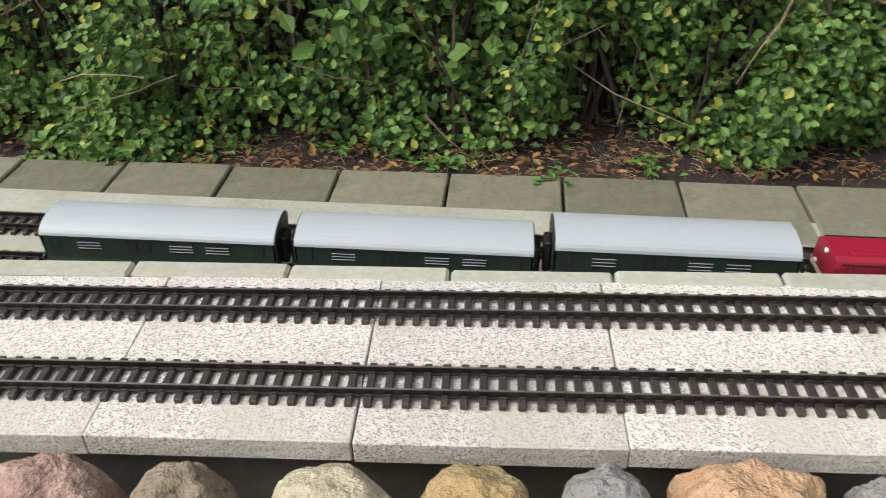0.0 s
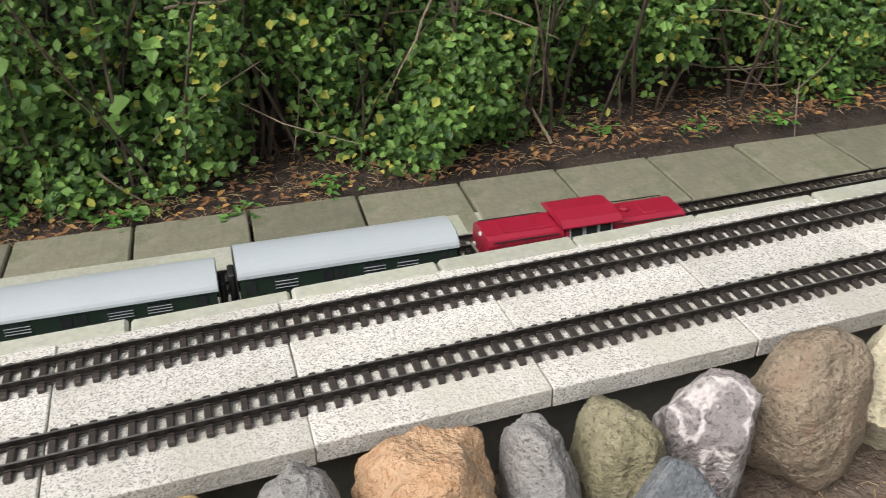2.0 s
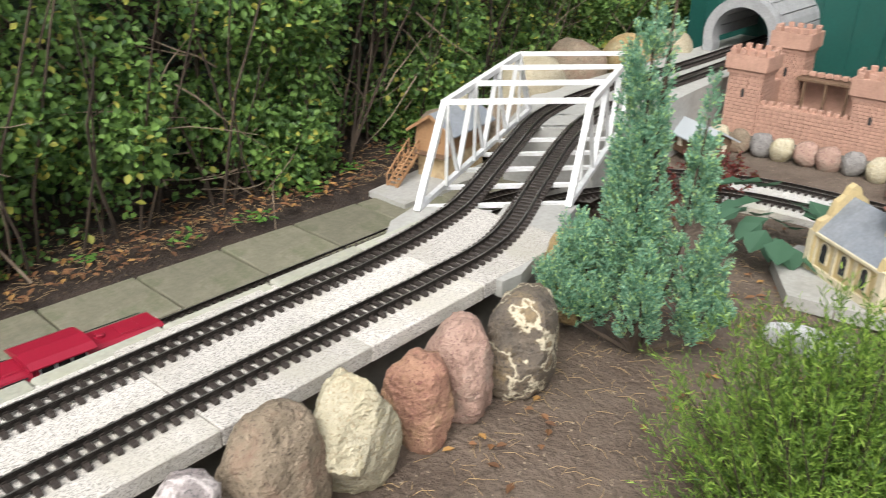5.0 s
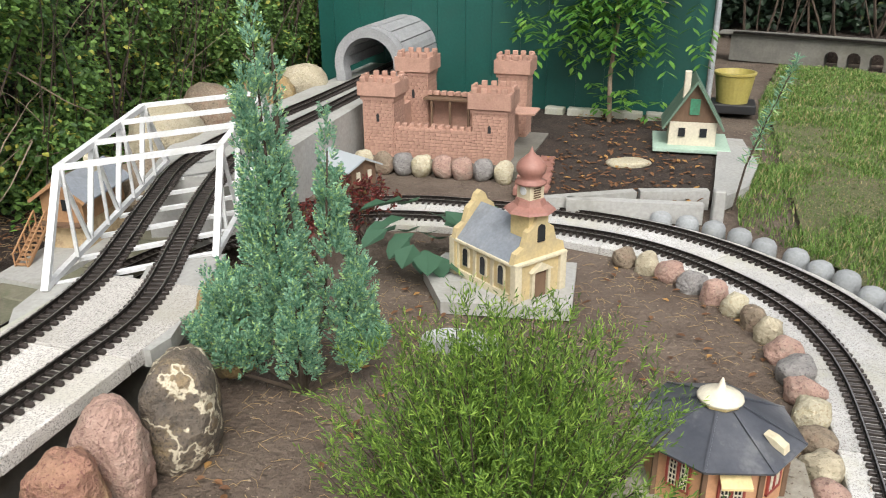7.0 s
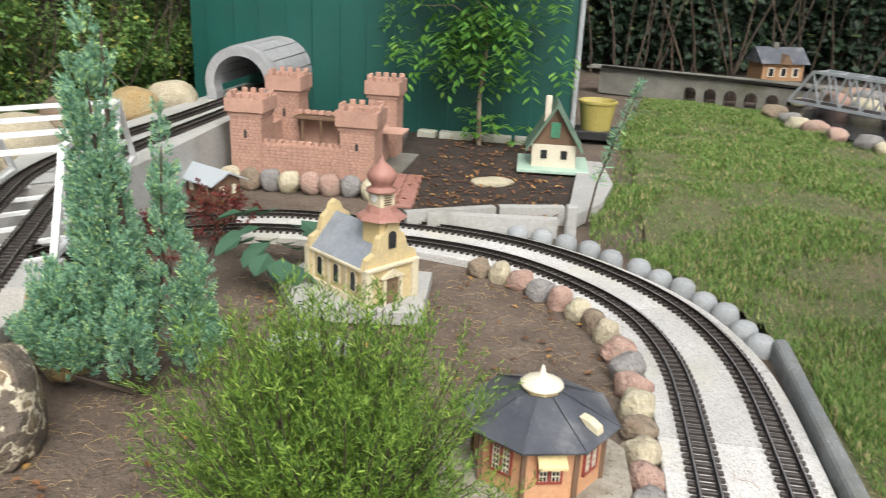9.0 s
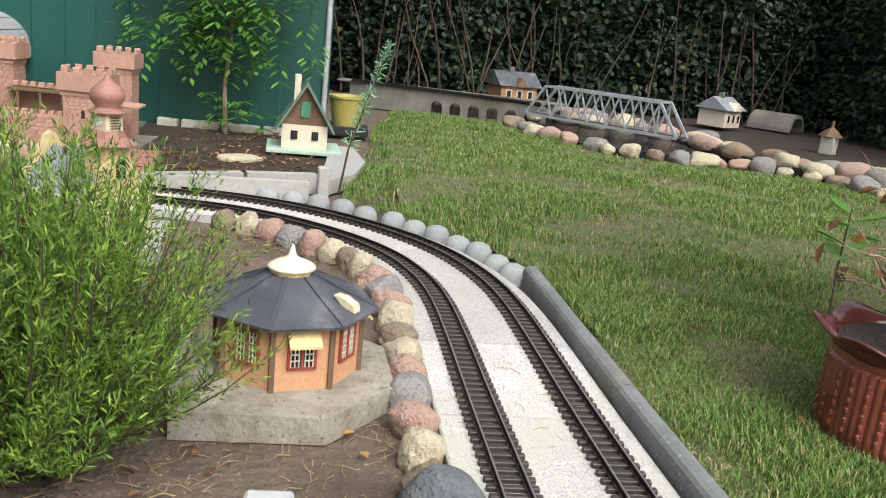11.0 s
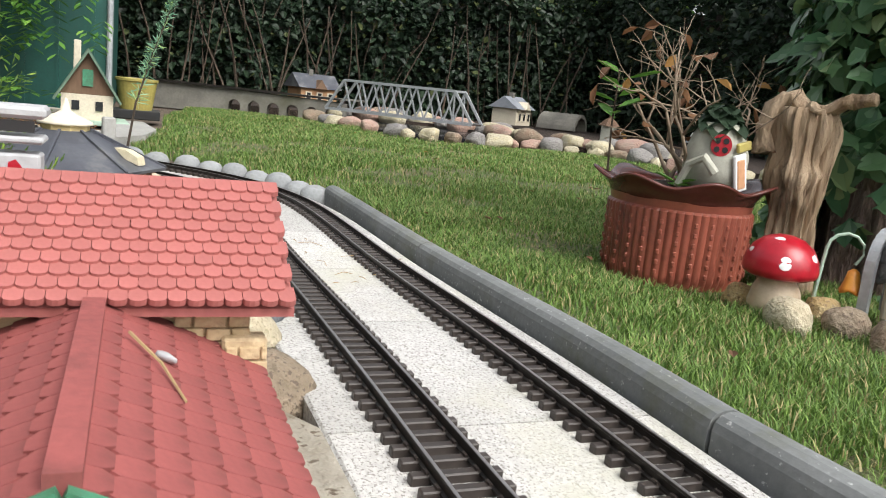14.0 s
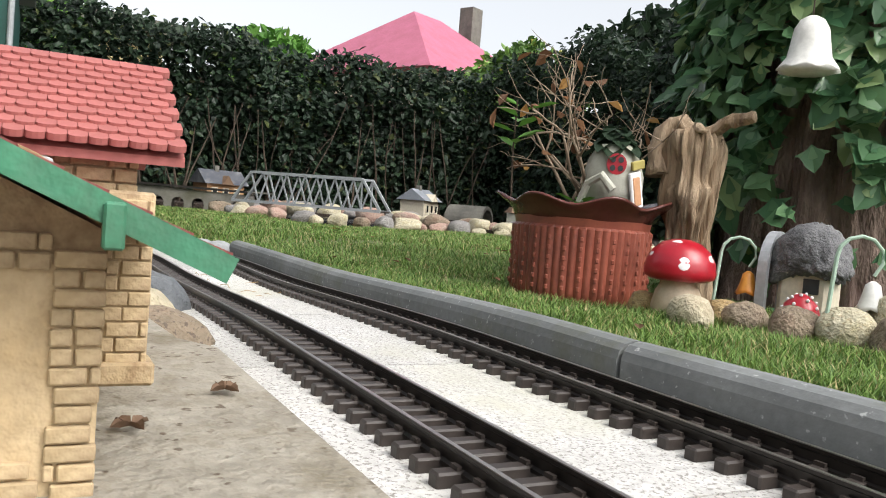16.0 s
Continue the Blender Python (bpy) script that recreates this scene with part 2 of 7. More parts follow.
# on the inner hedge layer this dark tone stands in for shade
M["far_leaf"] = leafy("far_and_shaded_leaves", (0.010, 0.022, 0.013), (0.029, 0.055, 0.027), (0.075, 0.095, 0.032), 0.05)
M["platform"] = surf("platform_grime", (0.25, 0.225, 0.18), (0.40, 0.37, 0.31), 0.9, 12, 70, 1.0, 0.006, speck=(0.11, 0.085, 0.06), speck_scale=75, speck_at=0.63, stain=(0.17, 0.145, 0.10), stain_scale=16)
M["far_roof"] = surf("far_roof_pink", (0.48, 0.14, 0.22), (0.40, 0.11, 0.17), 0.6, 3, 30, 0.4)
M["ivy"] = leafy("ivy_leaves", (0.05, 0.13, 0.06), (0.15, 0.28, 0.13), (0.24, 0.34, 0.15), 0.10, 0.33)
M["conifer"] = leafy("cypress_sprays", (0.10, 0.24, 0.16), (0.30, 0.50, 0.33), (0.42, 0.60, 0.26), 0.16)
M["broom"] = leafy("bush_sprigs", (0.035, 0.085, 0.015), (0.20, 0.33, 0.05), (0.30, 0.44, 0.08), 0.12)
M["grass"] = leafy("grass_blades", (0.065, 0.13, 0.028), (0.205, 0.325, 0.075), (0.40, 0.34, 0.17), 0.14)
M["vine"] = leafy("vine_leaves", (0.045, 0.14, 0.02), (0.12, 0.27, 0.045), (0.18, 0.33, 0.06), 0.1)
M["hosta"] = leafy("hosta_leaves", (0.035, 0.09, 0.055), (0.07, 0.155, 0.09), (0.10, 0.20, 0.11), 0.1)
M["red_leaf"] = leafy("barberry", (0.10, 0.02, 0.02), (0.20, 0.045, 0.035), (0.16, 0.1, 0.04), 0.1)
M["glass"] = surf("window_dark", (0.02, 0.022, 0.025), (0.035, 0.037, 0.04), 0.12, 8, 60, 0.0)
M["mirror_dark"] = surf("pond_liner", (0.012, 0.013, 0.016), (0.02, 0.021, 0.025), 0.25, 6, 40, 0.3, 0.01)


def stone_mat(name, c1, c2, speck=None, stain=None, scale=9, vein=None, width=0.03):
    return surf(name, c1, c2, 0.85, scale, 75, 1.0, 0.012, speck=speck, speck_scale=140, speck_at=0.57, stain=stain, stain_scale=11, vein=vein, vein_scale=9, vein_width=width)


S_PINK = stone_mat("stone_pink", (0.37, 0.235, 0.185), (0.45, 0.31, 0.25), (0.22, 0.13, 0.11), (0.30, 0.25, 0.2))
S_TAN = stone_mat("stone_tan", (0.21, 0.165, 0.115), (0.33, 0.26, 0.185), (0.12, 0.09, 0.065), (0.22, 0.135, 0.095))
S_OLIVE = stone_mat("stone_olive", (0.20, 0.18, 0.10), (0.30, 0.265, 0.18), (0.13, 0.11, 0.07), (0.16, 0.16, 0.08))
S_BEIGE = stone_mat("stone_beige", (0.44, 0.38, 0.26), (0.54, 0.48, 0.36), (0.3, 0.26, 0.17), (0.34, 0.30, 0.2))
S_OCHRE = stone_mat("stone_ochre", (0.38, 0.26, 0.11), (0.44, 0.33, 0.17), (0.24, 0.17, 0.09), (0.3, 0.28, 0.18))
S_GREY = stone_mat("stone_grey", (0.22, 0.21, 0.20), (0.32, 0.30, 0.285), (0.13, 0.12, 0.12), (0.17, 0.165, 0.15))
S_ORANGE = stone_mat("stone_orange", (0.45, 0.27, 0.15), (0.54, 0.37, 0.235), (0.32, 0.16, 0.07), (0.4, 0.3, 0.2))
S_RED = stone_mat("stone_red", (0.31, 0.155, 0.11), (0.40, 0.24, 0.155), (0.2, 0.09, 0.07), (0.36, 0.24, 0.12))
S_WHITE = stone_mat("stone_white_veined", (0.20, 0.18, 0.175), (0.34, 0.29, 0.28), (0.12, 0.11, 0.11), None, 9, (0.52, 0.47, 0.455), 0.042)
S_DARK = stone_mat("stone_dark_veined", (0.10, 0.085, 0.07), (0.22, 0.17, 0.12), (0.07, 0.06, 0.05), (0.34, 0.25, 0.13), 8, (0.56, 0.50, 0.37), 0.024)
S_CREAM = stone_mat("stone_cream", (0.46, 0.41, 0.28), (0.55, 0.51, 0.39), (0.34, 0.28, 0.18), (0.42, 0.36, 0.2))
S_SLATE = stone_mat("stone_slate", (0.11, 0.12, 0.13), (0.17, 0.18, 0.19), None, (0.2, 0.2, 0.2))


# ---- building helpers ----
def bm_new():
    return bmesh.new()


def box(bm, c, s, rot=None, bevel=0.0):
    """A box of size s round c; rot: degrees about z, or a matrix."""
    r = bmesh.ops.create_cube(bm, size=1.0)
    vs = r["verts"]
    bmesh.ops.scale(bm, vec=s, verts=vs)
    if bevel:
        es = list({e for v in vs for e in v.link_edges})
        g = bmesh.ops.bevel(bm, geom=es, offset=bevel, segments=1, affect="EDGES")
        vs = list({v for f in g["faces"] for v in f.verts})
    m = Matrix.Translation(c)
    if rot is not None:
        m = m @ (rot if isinstance(rot, Matrix) else Matrix.Rotation(radians(rot), 4, "Z"))
    bmesh.ops.transform(bm, matrix=m, verts=vs)
    return vs


def beam(bm, a, b, w, h=None):
    """A square bar from a to b."""
    a, b = Vector(a), Vector(b)
    d = b - a
    q = d.to_track_quat("X", "Z").to_matrix().to_4x4()
    r = bmesh.ops.create_cube(bm, size=1.0)
    bmesh.ops.transform(bm, matrix=Matrix.Translation((a + b) / 2) @ q @ Matrix.Diagonal((d.length, w, h or w, 1)), verts=r["verts"])


def lathe(bm, prof, seg=24, c=(0, 0, 0), wave=None):
    """Turns (radius, height) pairs round z. wave(angle, k) moves a ring's points."""
    rings = []
    for k, (r, z) in enumerate(prof):
        ring = []
        for i in range(seg):
            a = 2 * math.pi * i / seg
            dr, dz = wave(a, k) if wave else (0, 0)
            ring.append(bm.verts.new((c[0] + (r + dr) * math.cos(a), c[1] + (r + dr) * math.sin(a), c[2] + z + dz)))
        rings.append(ring)
    for p, q in zip(rings, rings[1:]):
        for i in range(seg):
            j = (i + 1) % seg
            bm.faces.new((p[i], p[j], q[j], q[i]))
    bm.faces.new(list(reversed(rings[0])))
    bm.faces.new(rings[-1])
    return rings


def prism(bm, poly, axis_from, axis_to, plane="xz"):
    """Extrudes a closed outline. plane xz: outline (x, z) along y; yz: outline (y, z) along x; xy: outline (x, y) along z."""
    def at(p, k):
        return {"xz": (p[0], k, p[1]), "yz": (k, p[0], p[1]), "xy": (p[0], p[1], k)}[plane]
    a = [bm.verts.new(at(p, axis_from)) for p in poly]
    b = [bm.verts.new(at(p, axis_to)) for p in poly]
    n = len(poly)
    bm.faces.new(a)
    bm.faces.new(list(reversed(b)))
    for i in range(n):
        bm.faces.new((a[(i + 1) % n], a[i], b[i], b[(i + 1) % n]))
    bmesh.ops.recalc_face_normals(bm, faces=bm.faces[:])


def tube(bm, pts, r0, r1=None, seg=5):
    """A bent tapering rod through the points."""
    r1 = r0 if r1 is None else r1
    pts = [Vector(p) for p in pts]
    rings = []
    for i, p in enumerate(pts):
        d = (pts[min(i + 1, len(pts) - 1)] - pts[max(i - 1, 0)]).normalized()
        u = d.cross(Vector((0.31, 0.23, 0.92))).normalized()
        v = d.cross(u)
        r = r0 + (r1 - r0) * i / max(1, len(pts) - 1)
        rings.append([bm.verts.new(p + r * (math.cos(2 * math.pi * k / seg) * u + math.sin(2 * math.pi * k / seg) * v)) for k in range(seg)])
    for p, q in zip(rings, rings[1:]):
        for k in range(seg):
            bm.faces.new((p[k], p[(k + 1) % seg], q[(k + 1) % seg], q[k]))
    bm.faces.new(rings[0])
    bm.faces.new(list(reversed(rings[-1])))


def rock_bm(size, seed, flat=0.0, sub=3, rough=0.22, hard=0.3):
    """A field boulder: a rounded block worn by a few broad facets; hard runs from water-worn to broken."""
    bm = bm_new()
    bmesh.ops.create_icosphere(bm, subdivisions=sub, radius=0.5)
    off = Vector((seed * 7.3, seed * 3.1, seed * 1.7))
    rnd = random.Random(seed)
    lump = 0.8 if flat else 0.22 + 0.2 * hard
    cuts = []
    for _ in range(9):
        nrm = Vector((rnd.uniform(-1, 1), rnd.uniform(-1, 1), rnd.uniform(-1, 1))).normalized()
        cuts.append((nrm, rnd.uniform(0.46, 0.56) if flat else rnd.uniform(0.43 - 0.11 * hard, 0.51 - 0.08 * hard)))
    for v in bm.verts:
        p = v.co.copy()
        p = p.lerp(p * (0.46 / max(abs(p.x), abs(p.y), abs(p.z))), lump)
        for nrm, d in cuts:
            over = p.dot(nrm) - d
            if over > 0:
                p -= nrm * over * min(0.97, 0.55 + 0.4 * hard + flat * 0.4)
        n1 = noise.noise(p * 2.0 + off) * 0.32 + noise.noise(p * 5 + off) * 0.16
        n2 = noise.noise(p * 13 + off) * 0.07 - abs(noise.noise(p * 8 - off)) * 0.12 * hard + noise.noise(p * 34 + off) * 0.035
        p += p.normalized() * rough * (n1 + n2)
        v.co = Vector((p.x * size[0], p.y * size[1], p.z * size[2]))
    return bm


def mesh_of(bm, name, mat, smooth=False):
    me = bpy.data.meshes.new(name)
    bmesh.ops.recalc_face_normals(bm, faces=bm.faces[:])
    bm.to_mesh(me)
    bm.free()
    if mat:
        me.materials.append(mat)
    if smooth:
        me.shade_smooth()
    return me


def part(name, bm, mat, parent, label="", smooth=False):
    """One mesh under a thing or a part."""
    ob = new(name, mesh_of(bm, name, mat, smooth) if isinstance(bm, bmesh.types.BMesh) else bm)
    ob.parent = parent
    if label:
        tagged(ob, label)
    return ob


def thing(name, m, label, category, group=""):
    ob = new(name)
    ob.empty_display_size = 0.05
    ob.matrix_world = m
    return tagged(ob, label, category, group)


def solid(name, bm, mat, label, category="", group="", kind="", m=None, smooth=False):
    """A thing or a piece of the setting that is one mesh."""
    ob = new(name, mesh_of(bm, name, mat, smooth))
    if m is not None:
        ob.matrix_world = m
    return tagged(ob, label, category, group, kind)


def raw(name, verts, faces, mat, smooth=False):
    me = bpy.data.meshes.new(name)
    me.from_pydata(verts, [], faces)
    me.materials.append(mat)
    if smooth:
        me.shade_smooth()
    return me


def leaf_at(verts, faces, p, d, up, length, width, fold=0.25):
    """One folded pointed leaf from p towards d."""
    d = d.normalized()
    s = d.cross(up)
    if s.length < 1e-4:
        s = Vector((1, 0, 0))
    s.normalize()
    n = s.cross(d)
    b = len(verts)
    mid = p + d * length * 0.45 - n * length * fold * 0.3
    q = p + d * length * 0.8 - n * length * fold * 0.2
    verts += [p, mid + s * width * 0.5 + n * width * fold, q + s * width * 0.3 + n * width * fold * 0.5,
              p + d * length - n * length * fold * 0.5, q - s * width * 0.3 + n * width * fold * 0.5, mid - s * width * 0.5 + n * width * fold, mid]
    faces += [(b, b + 1, b + 6), (b + 1, b + 2, b + 3, b + 6), (b + 6, b + 3, b + 4, b + 5), (b, b + 6, b + 5)]


def rdir(rnd, z0=-1.0, z1=1.0):
    a, z = rnd.uniform(0, 2 * math.pi), rnd.uniform(z0, z1)
    r = math.sqrt(max(0, 1 - z * z))
    return Vector((r * math.cos(a), r * math.sin(a), z))


def smooth_path(ctrl, step=0.05):
    """A gliding line through the control points, evenly stepped."""
    pts = []
    c = [Vector((*p, 0)) for p in ctrl]
    for i in range(len(c) - 1):
        p0, p1, p2, p3 = c[max(i - 1, 0)], c[i], c[i + 1], c[min(i + 2, len(c) - 1)]
        for k in range(40):
            t = k / 40
            pts.append(0.5 * (2 * p1 + (p2 - p0) * t + (2 * p0 - 5 * p1 + 4 * p2 - p3) * t * t + (3 * p1 - p0 - 3 * p2 + p3) * t ** 3))
    pts.append(c[-1])
    out, left = [pts[0]], step
    for a, b in zip(pts, pts[1:]):
        d = (b - a).length
        while d >= left and d > 0:
            a = a + (b - a) * (left / d)
            d = (b - a).length
            out.append(a.copy())
            left = step
        left -= d
    return out


def normals(pts):
    """The way to the right of each point of a line."""
    out = []
    for i in range(len(pts)):
        d = (pts[min(i + 1, len(pts) - 1)] - pts[max(i - 1, 0)]).normalized()
        out.append(Vector((d.y, -d.x, 0)))
    return out


def sweep(bm, pts, prof, z):
    """Sweeps a closed outline of (to the right, up) along the line."""
    ns = normals(pts)
    rings = [[bm.verts.new(p + n * u + Vector((0, 0, z + v))) for u, v in prof] for p, n in zip(pts, ns)]
    m = len(prof)
    for a, b in zip(rings, rings[1:]):
        for k in range(m):
            bm.faces.new((a[k], a[(k + 1) % m], b[(k + 1) % m], b[k]))
    bm.faces.new(rings[0])
    bm.faces.new(list(reversed(rings[-1])))

# ---- the ground ----
LOW = -0.26  # level of the lower railway


def soil_z(x, y):
    """The bare soil lies higher along the boulders than round the church."""
    f = min(1.0, max(0.0, (y + 1.05) / 0.75)) * min(1.0, max(0.0, (2.75 - x) / 0.6))
    return LOW - 0.032 + 0.072 * f * f * (3 - 2 * f) + 0.010 * noise.noise(Vector((x * 2.5, y * 2.5, 0)))


bm = bm_new()
bmesh.ops.create_grid(bm, x_segments=220, y_segments=220, size=1.0)
for v in bm.verts:
    x, y = v.co.x, v.co.y
    v.co.x = 1.5 + math.copysign(abs(x) ** 3 * 400 + abs(x) * 7, x)
    v.co.y = -0.5 + math.copysign(abs(y) ** 3 * 400 + abs(y) * 7, y)
    v.co.z = soil_z(v.co.x, v.co.y)
    if v.co.y > 0.16 and v.co.x < 3.0:
        v.co.z = LOW - 0.18
solid("ground", bm, M["soil"], "bare brown garden soil with dry needles and twigs", "ground", kind="structure", smooth=True)

# the lawn, a little higher than the soil
rnd = random.Random(5)
LAWN_EDGE = [(-3.0, -2.13), (2.6, -2.11), (2.92, -2.02), (3.25, -1.82), (3.5, -1.57), (3.68, -1.40), (5.2, -1.6), (6.2, -1.65), (7.9, -1.9), (7.6, -2.95), (6.9, -3.05), (6.0, -3.5), (5.9, -4.4), (5.3, -4.85), (4.3, -5.1), (2.5, -6.0), (-3.0, -6.0)]


def inside(x, y, poly):
    r = False
    for (x0, y0), (x1, y1) in zip(poly, poly[1:] + poly[:1]):
        if (y0 > y) != (y1 > y) and x < (x1 - x0) * (y - y0) / (y1 - y0) + x0:
            r = not r
    return r


vs, fs, idx = [], [], {}
NX, NY = 224, 88
for i in range(NX):
    for j in range(NY):
        x, y = -3 + i * 0.05, -6.1 + j * 0.05
        if inside(x + 0.025, y + 0.025, LAWN_EDGE):
            q = []
            for a, b in ((0, 0), (1, 0), (1, 1), (0, 1)):
                k = (i + a, j + b)
                if k not in idx:
                    idx[k] = len(vs)
                    X, Y = x + a * 0.05, y + b * 0.05
                    vs.append((X, Y, LOW + 0.004 + 0.012 * noise.noise(Vector((X * 1.8, Y * 1.8, 3)))))
                q.append(idx[k])
            fs.append(tuple(q))
tagged(new("lawn", raw("lawn", vs, fs, M["lawn"], True)), "worn green lawn with bare brown patches", "lawn", kind="structure")


def grass_patch(name, n, x0, x1, y0, y1, h0, h1, seed, keep):
    rnd = random.Random(seed)
    vs, fs = [], []
    done = 0
    while done < n:
        x, y = rnd.uniform(x0, x1), rnd.uniform(y0, y1)
        if not keep(x, y):
            continue
        dens = 0.36 + 1.1 * noise.noise(Vector((x * 1.6, y * 1.6, 8))) + 0.7 * noise.noise(Vector((x * 5, y * 5, 2)))
        if rnd.random() > max(0.2, dens * 1.2 + 0.12):
            continue
        done += 1
        h, a, w = rnd.uniform(h0, h1) * (0.75 + 0.6 * max(0.0, dens)), rnd.uniform(0, 6.28), rnd.uniform(0.0009, 0.0019) * (1 + 0.25 * max(0.0, x - 1.0))
        lean = Vector((math.cos(a), math.sin(a), 0)) * h * rnd.uniform(0.2, 0.9)
        s = Vector((-math.sin(a), math.cos(a), 0)) * w
        p = Vector((x, y, LOW))
        b = len(vs)
        vs += [p - s, p + s, p + lean * 0.35 + Vector((0, 0, h * 0.6)) - s * 0.7, p + lean * 0.35 + Vector((0, 0, h * 0.6)) + s * 0.7, p + lean + Vector((0, 0, h * 0.9))]
        fs += [(b, b + 1, b + 3, b + 2), (b + 2, b + 3, b + 4)]
    tagged(new(name, raw(name, vs, fs, M["grass"])), "short green lawn grass with dry straw-coloured blades", "grass", kind="stuff")


def on_lawn(x, y):
    return inside(x, y, LAWN_EDGE) and (x - 1.66) ** 2 + (y + 2.64) ** 2 > 0.03


grass_patch("grass", 120000, 0.1, 2.6, -3.4, -2.13, 0.012, 0.034, 11, on_lawn)
grass_patch("far_grass", 115000, 2.2, 8.0, -5.2, -1.45, 0.018, 0.04, 12, on_lawn)

# ---- the raised deck with two tracks ----
bm = bm_new()
box(bm, (-0.75, 0.22, -0.16), (4.5, 0.3, 0.24))
solid("deck_wall", bm, M["dark_concrete"], "dark concrete base wall under the white slabs", "wall", kind="structure")

RAIL_Z = 0.02
SLEEPER = 0.0292


def track(name, pts, z, label):
    """Two brown rails with bright heads on dark sleepers."""
    m = thing(name, pose(0, 0, 0), label, "model railway track")
    for side in (-1, 1):
        bm = bm_new()
        sweep(bm, pts, [(side * 0.025 + u, v) for u, v in ((-0.0045, 0.006), (-0.0045, 0.0085), (-0.0012, 0.0095), (-0.0012, 0.0165), (-0.0024, 0.0175), (-0.0024, 0.0200), (0.0024, 0.0200), (0.0024, 0.0175), (0.0012, 0.0165), (0.0012, 0.0095), (0.0045, 0.0085), (0.0045, 0.006))], z)
        r = part("rail", bm, M["rail"], m)
        bm = bm_new()
        sweep(bm, pts, [(side * 0.025 - 0.0017, 0.0198), (side * 0.025 - 0.0017, 0.0206), (side * 0.025 + 0.0017, 0.0206), (side * 0.025 + 0.0017, 0.0198)], z)
        part("rail_head", bm, M["rail_top"], r, "worn bright running surface")
    return m


bm = bm_new()
box(bm, (0, 0, 0.004), (0.0125, 0.092, 0.011), None, 0.0015)
for s in (-1, 1):
    for k in (-1, 1):
        box(bm, (0, s * 0.025 + k * 0.0052, 0.0105), (0.009, 0.003, 0.004))
SLEEPER_MESH = mesh_of(bm, "sleeper", M["sleeper"])


def sleepers(parent, pts, z, near):
    """Every sleeper an object; those beyond the near stretch joined into one mesh."""
    ns = normals(pts)
    rest_v, rest_f = [], []
    base = [v.co.copy() for v in SLEEPER_MESH.vertices]
    polys = [tuple(p.vertices) for p in SLEEPER_MESH.polygons]
    for p, n in zip(pts, ns):
        m = Matrix.Translation(p + Vector((0, 0, z))) @ Matrix.Rotation(math.atan2(n.x, -n.y), 4, "Z")
        if near(p):
            ob = new("sleeper", SLEEPER_MESH)
            ob.parent = parent
            ob.matrix_local = m
        else:
            b = len(rest_v)
            rest_v += [m @ c for c in base]
            rest_f += [tuple(b + i for i in f) for f in polys]
    if rest_v:
        ob = new("sleeper_rest", raw("sleeper_rest", rest_v, rest_f, M["sleeper"]))
        ob.parent = parent
        tagged(ob, kind="stuff")


FRONT = [(-2.4, 0.115), (1.0, 0.115), (1.5, 0.113), (1.85, 0.142), (2.28, 0.312), (2.75, 0.505), (3.15, 0.63), (3.6, 0.665), (4.2, 0.66), (4.95, 0.66), (5.9, 0.66)]
REAR = [(-2.4, 0.311), (1.0, 0.311), (1.5, 0.315), (1.8, 0.348), (2.05, 0.415), (2.6, 0.645), (3.0, 0.80), (3.4, 0.86), (3.8, 0.85), (4.3, 0.82), (4.95, 0.81), (5.9, 0.81)]
INNER = [(-2.4, -1.82), (-0.6, -1.765), (0.9, -1.747), (1.6, -1.745), (2.1, -1.74), (2.42, -1.725), (2.64, -1.685), (2.845, -1.605), (3.035, -1.465), (3.22, -1.25), (3.335, -1.02), (3.39, -0.75), (3.405, -0.45), (3.395, -0.17), (3.34, 0.07), (3.2, 0.30), (2.9, 0.51), (2.4, 0.635), (1.9, 0.665), (1.2, 0.66), (0.0, 0.655), (-2.6, 0.655)]
inner_fine = smooth_path(INNER, 0.0292)


def rise(x):
    """The line climbs a little towards the station."""
    f = min(1.0, max(0.0, 1.9 - x))
    return 0.022 * f * f * (3 - 2 * f)


GRADE = 0.04


def climb(x):
    """Behind the deck the lower line climbs steadily away from the bridge."""
    return GRADE * max(0.0, 1.15 - x)


for p in inner_fine:
    p.z = rise(p.x) if p.y < -1.2 else (climb(p.x) if p.y > 0.4 else 0.0)
cut = max(i for i, p in enumerate(inner_fine) if p.x > 3.3 and p.y < 0.1)
inner_fwd = inner_fine[: cut + 1]
outer_fine = [p + n * 0.212 for p, n in zip(inner_fwd, normals(inner_fwd))]
outer_fine = smooth_path([(p.x, p.y) for p in outer_fine[::6]] + [(3.47, 0.26), (3.28, 0.50), (2.92, 0.67), (2.4, 0.79), (1.9, 0.805), (1.2, 0.815), (0.0, 0.82), (-2.6, 0.82)], SLEEPER)
for p in outer_fine:
    p.z = rise(p.x) if p.y < -1.2 else (climb(p.x) if p.y > 0.4 else 0.0)

t1 = track("front_deck_track", smooth_path(FRONT, 0.04), 0.0, "dark brown model track on white washed-concrete slabs")
t2 = track("rear_deck_track", smooth_path(REAR, 0.04), 0.0, "dark brown model track beside the strip of edging stones")
t3 = track("inner_curve_track", inner_fine[::2], LOW, "brown model track curving past the church and under the bridge")
t4 = track("outer_curve_track", outer_fine[::2], LOW, "brown model track on the outside of the white curve")

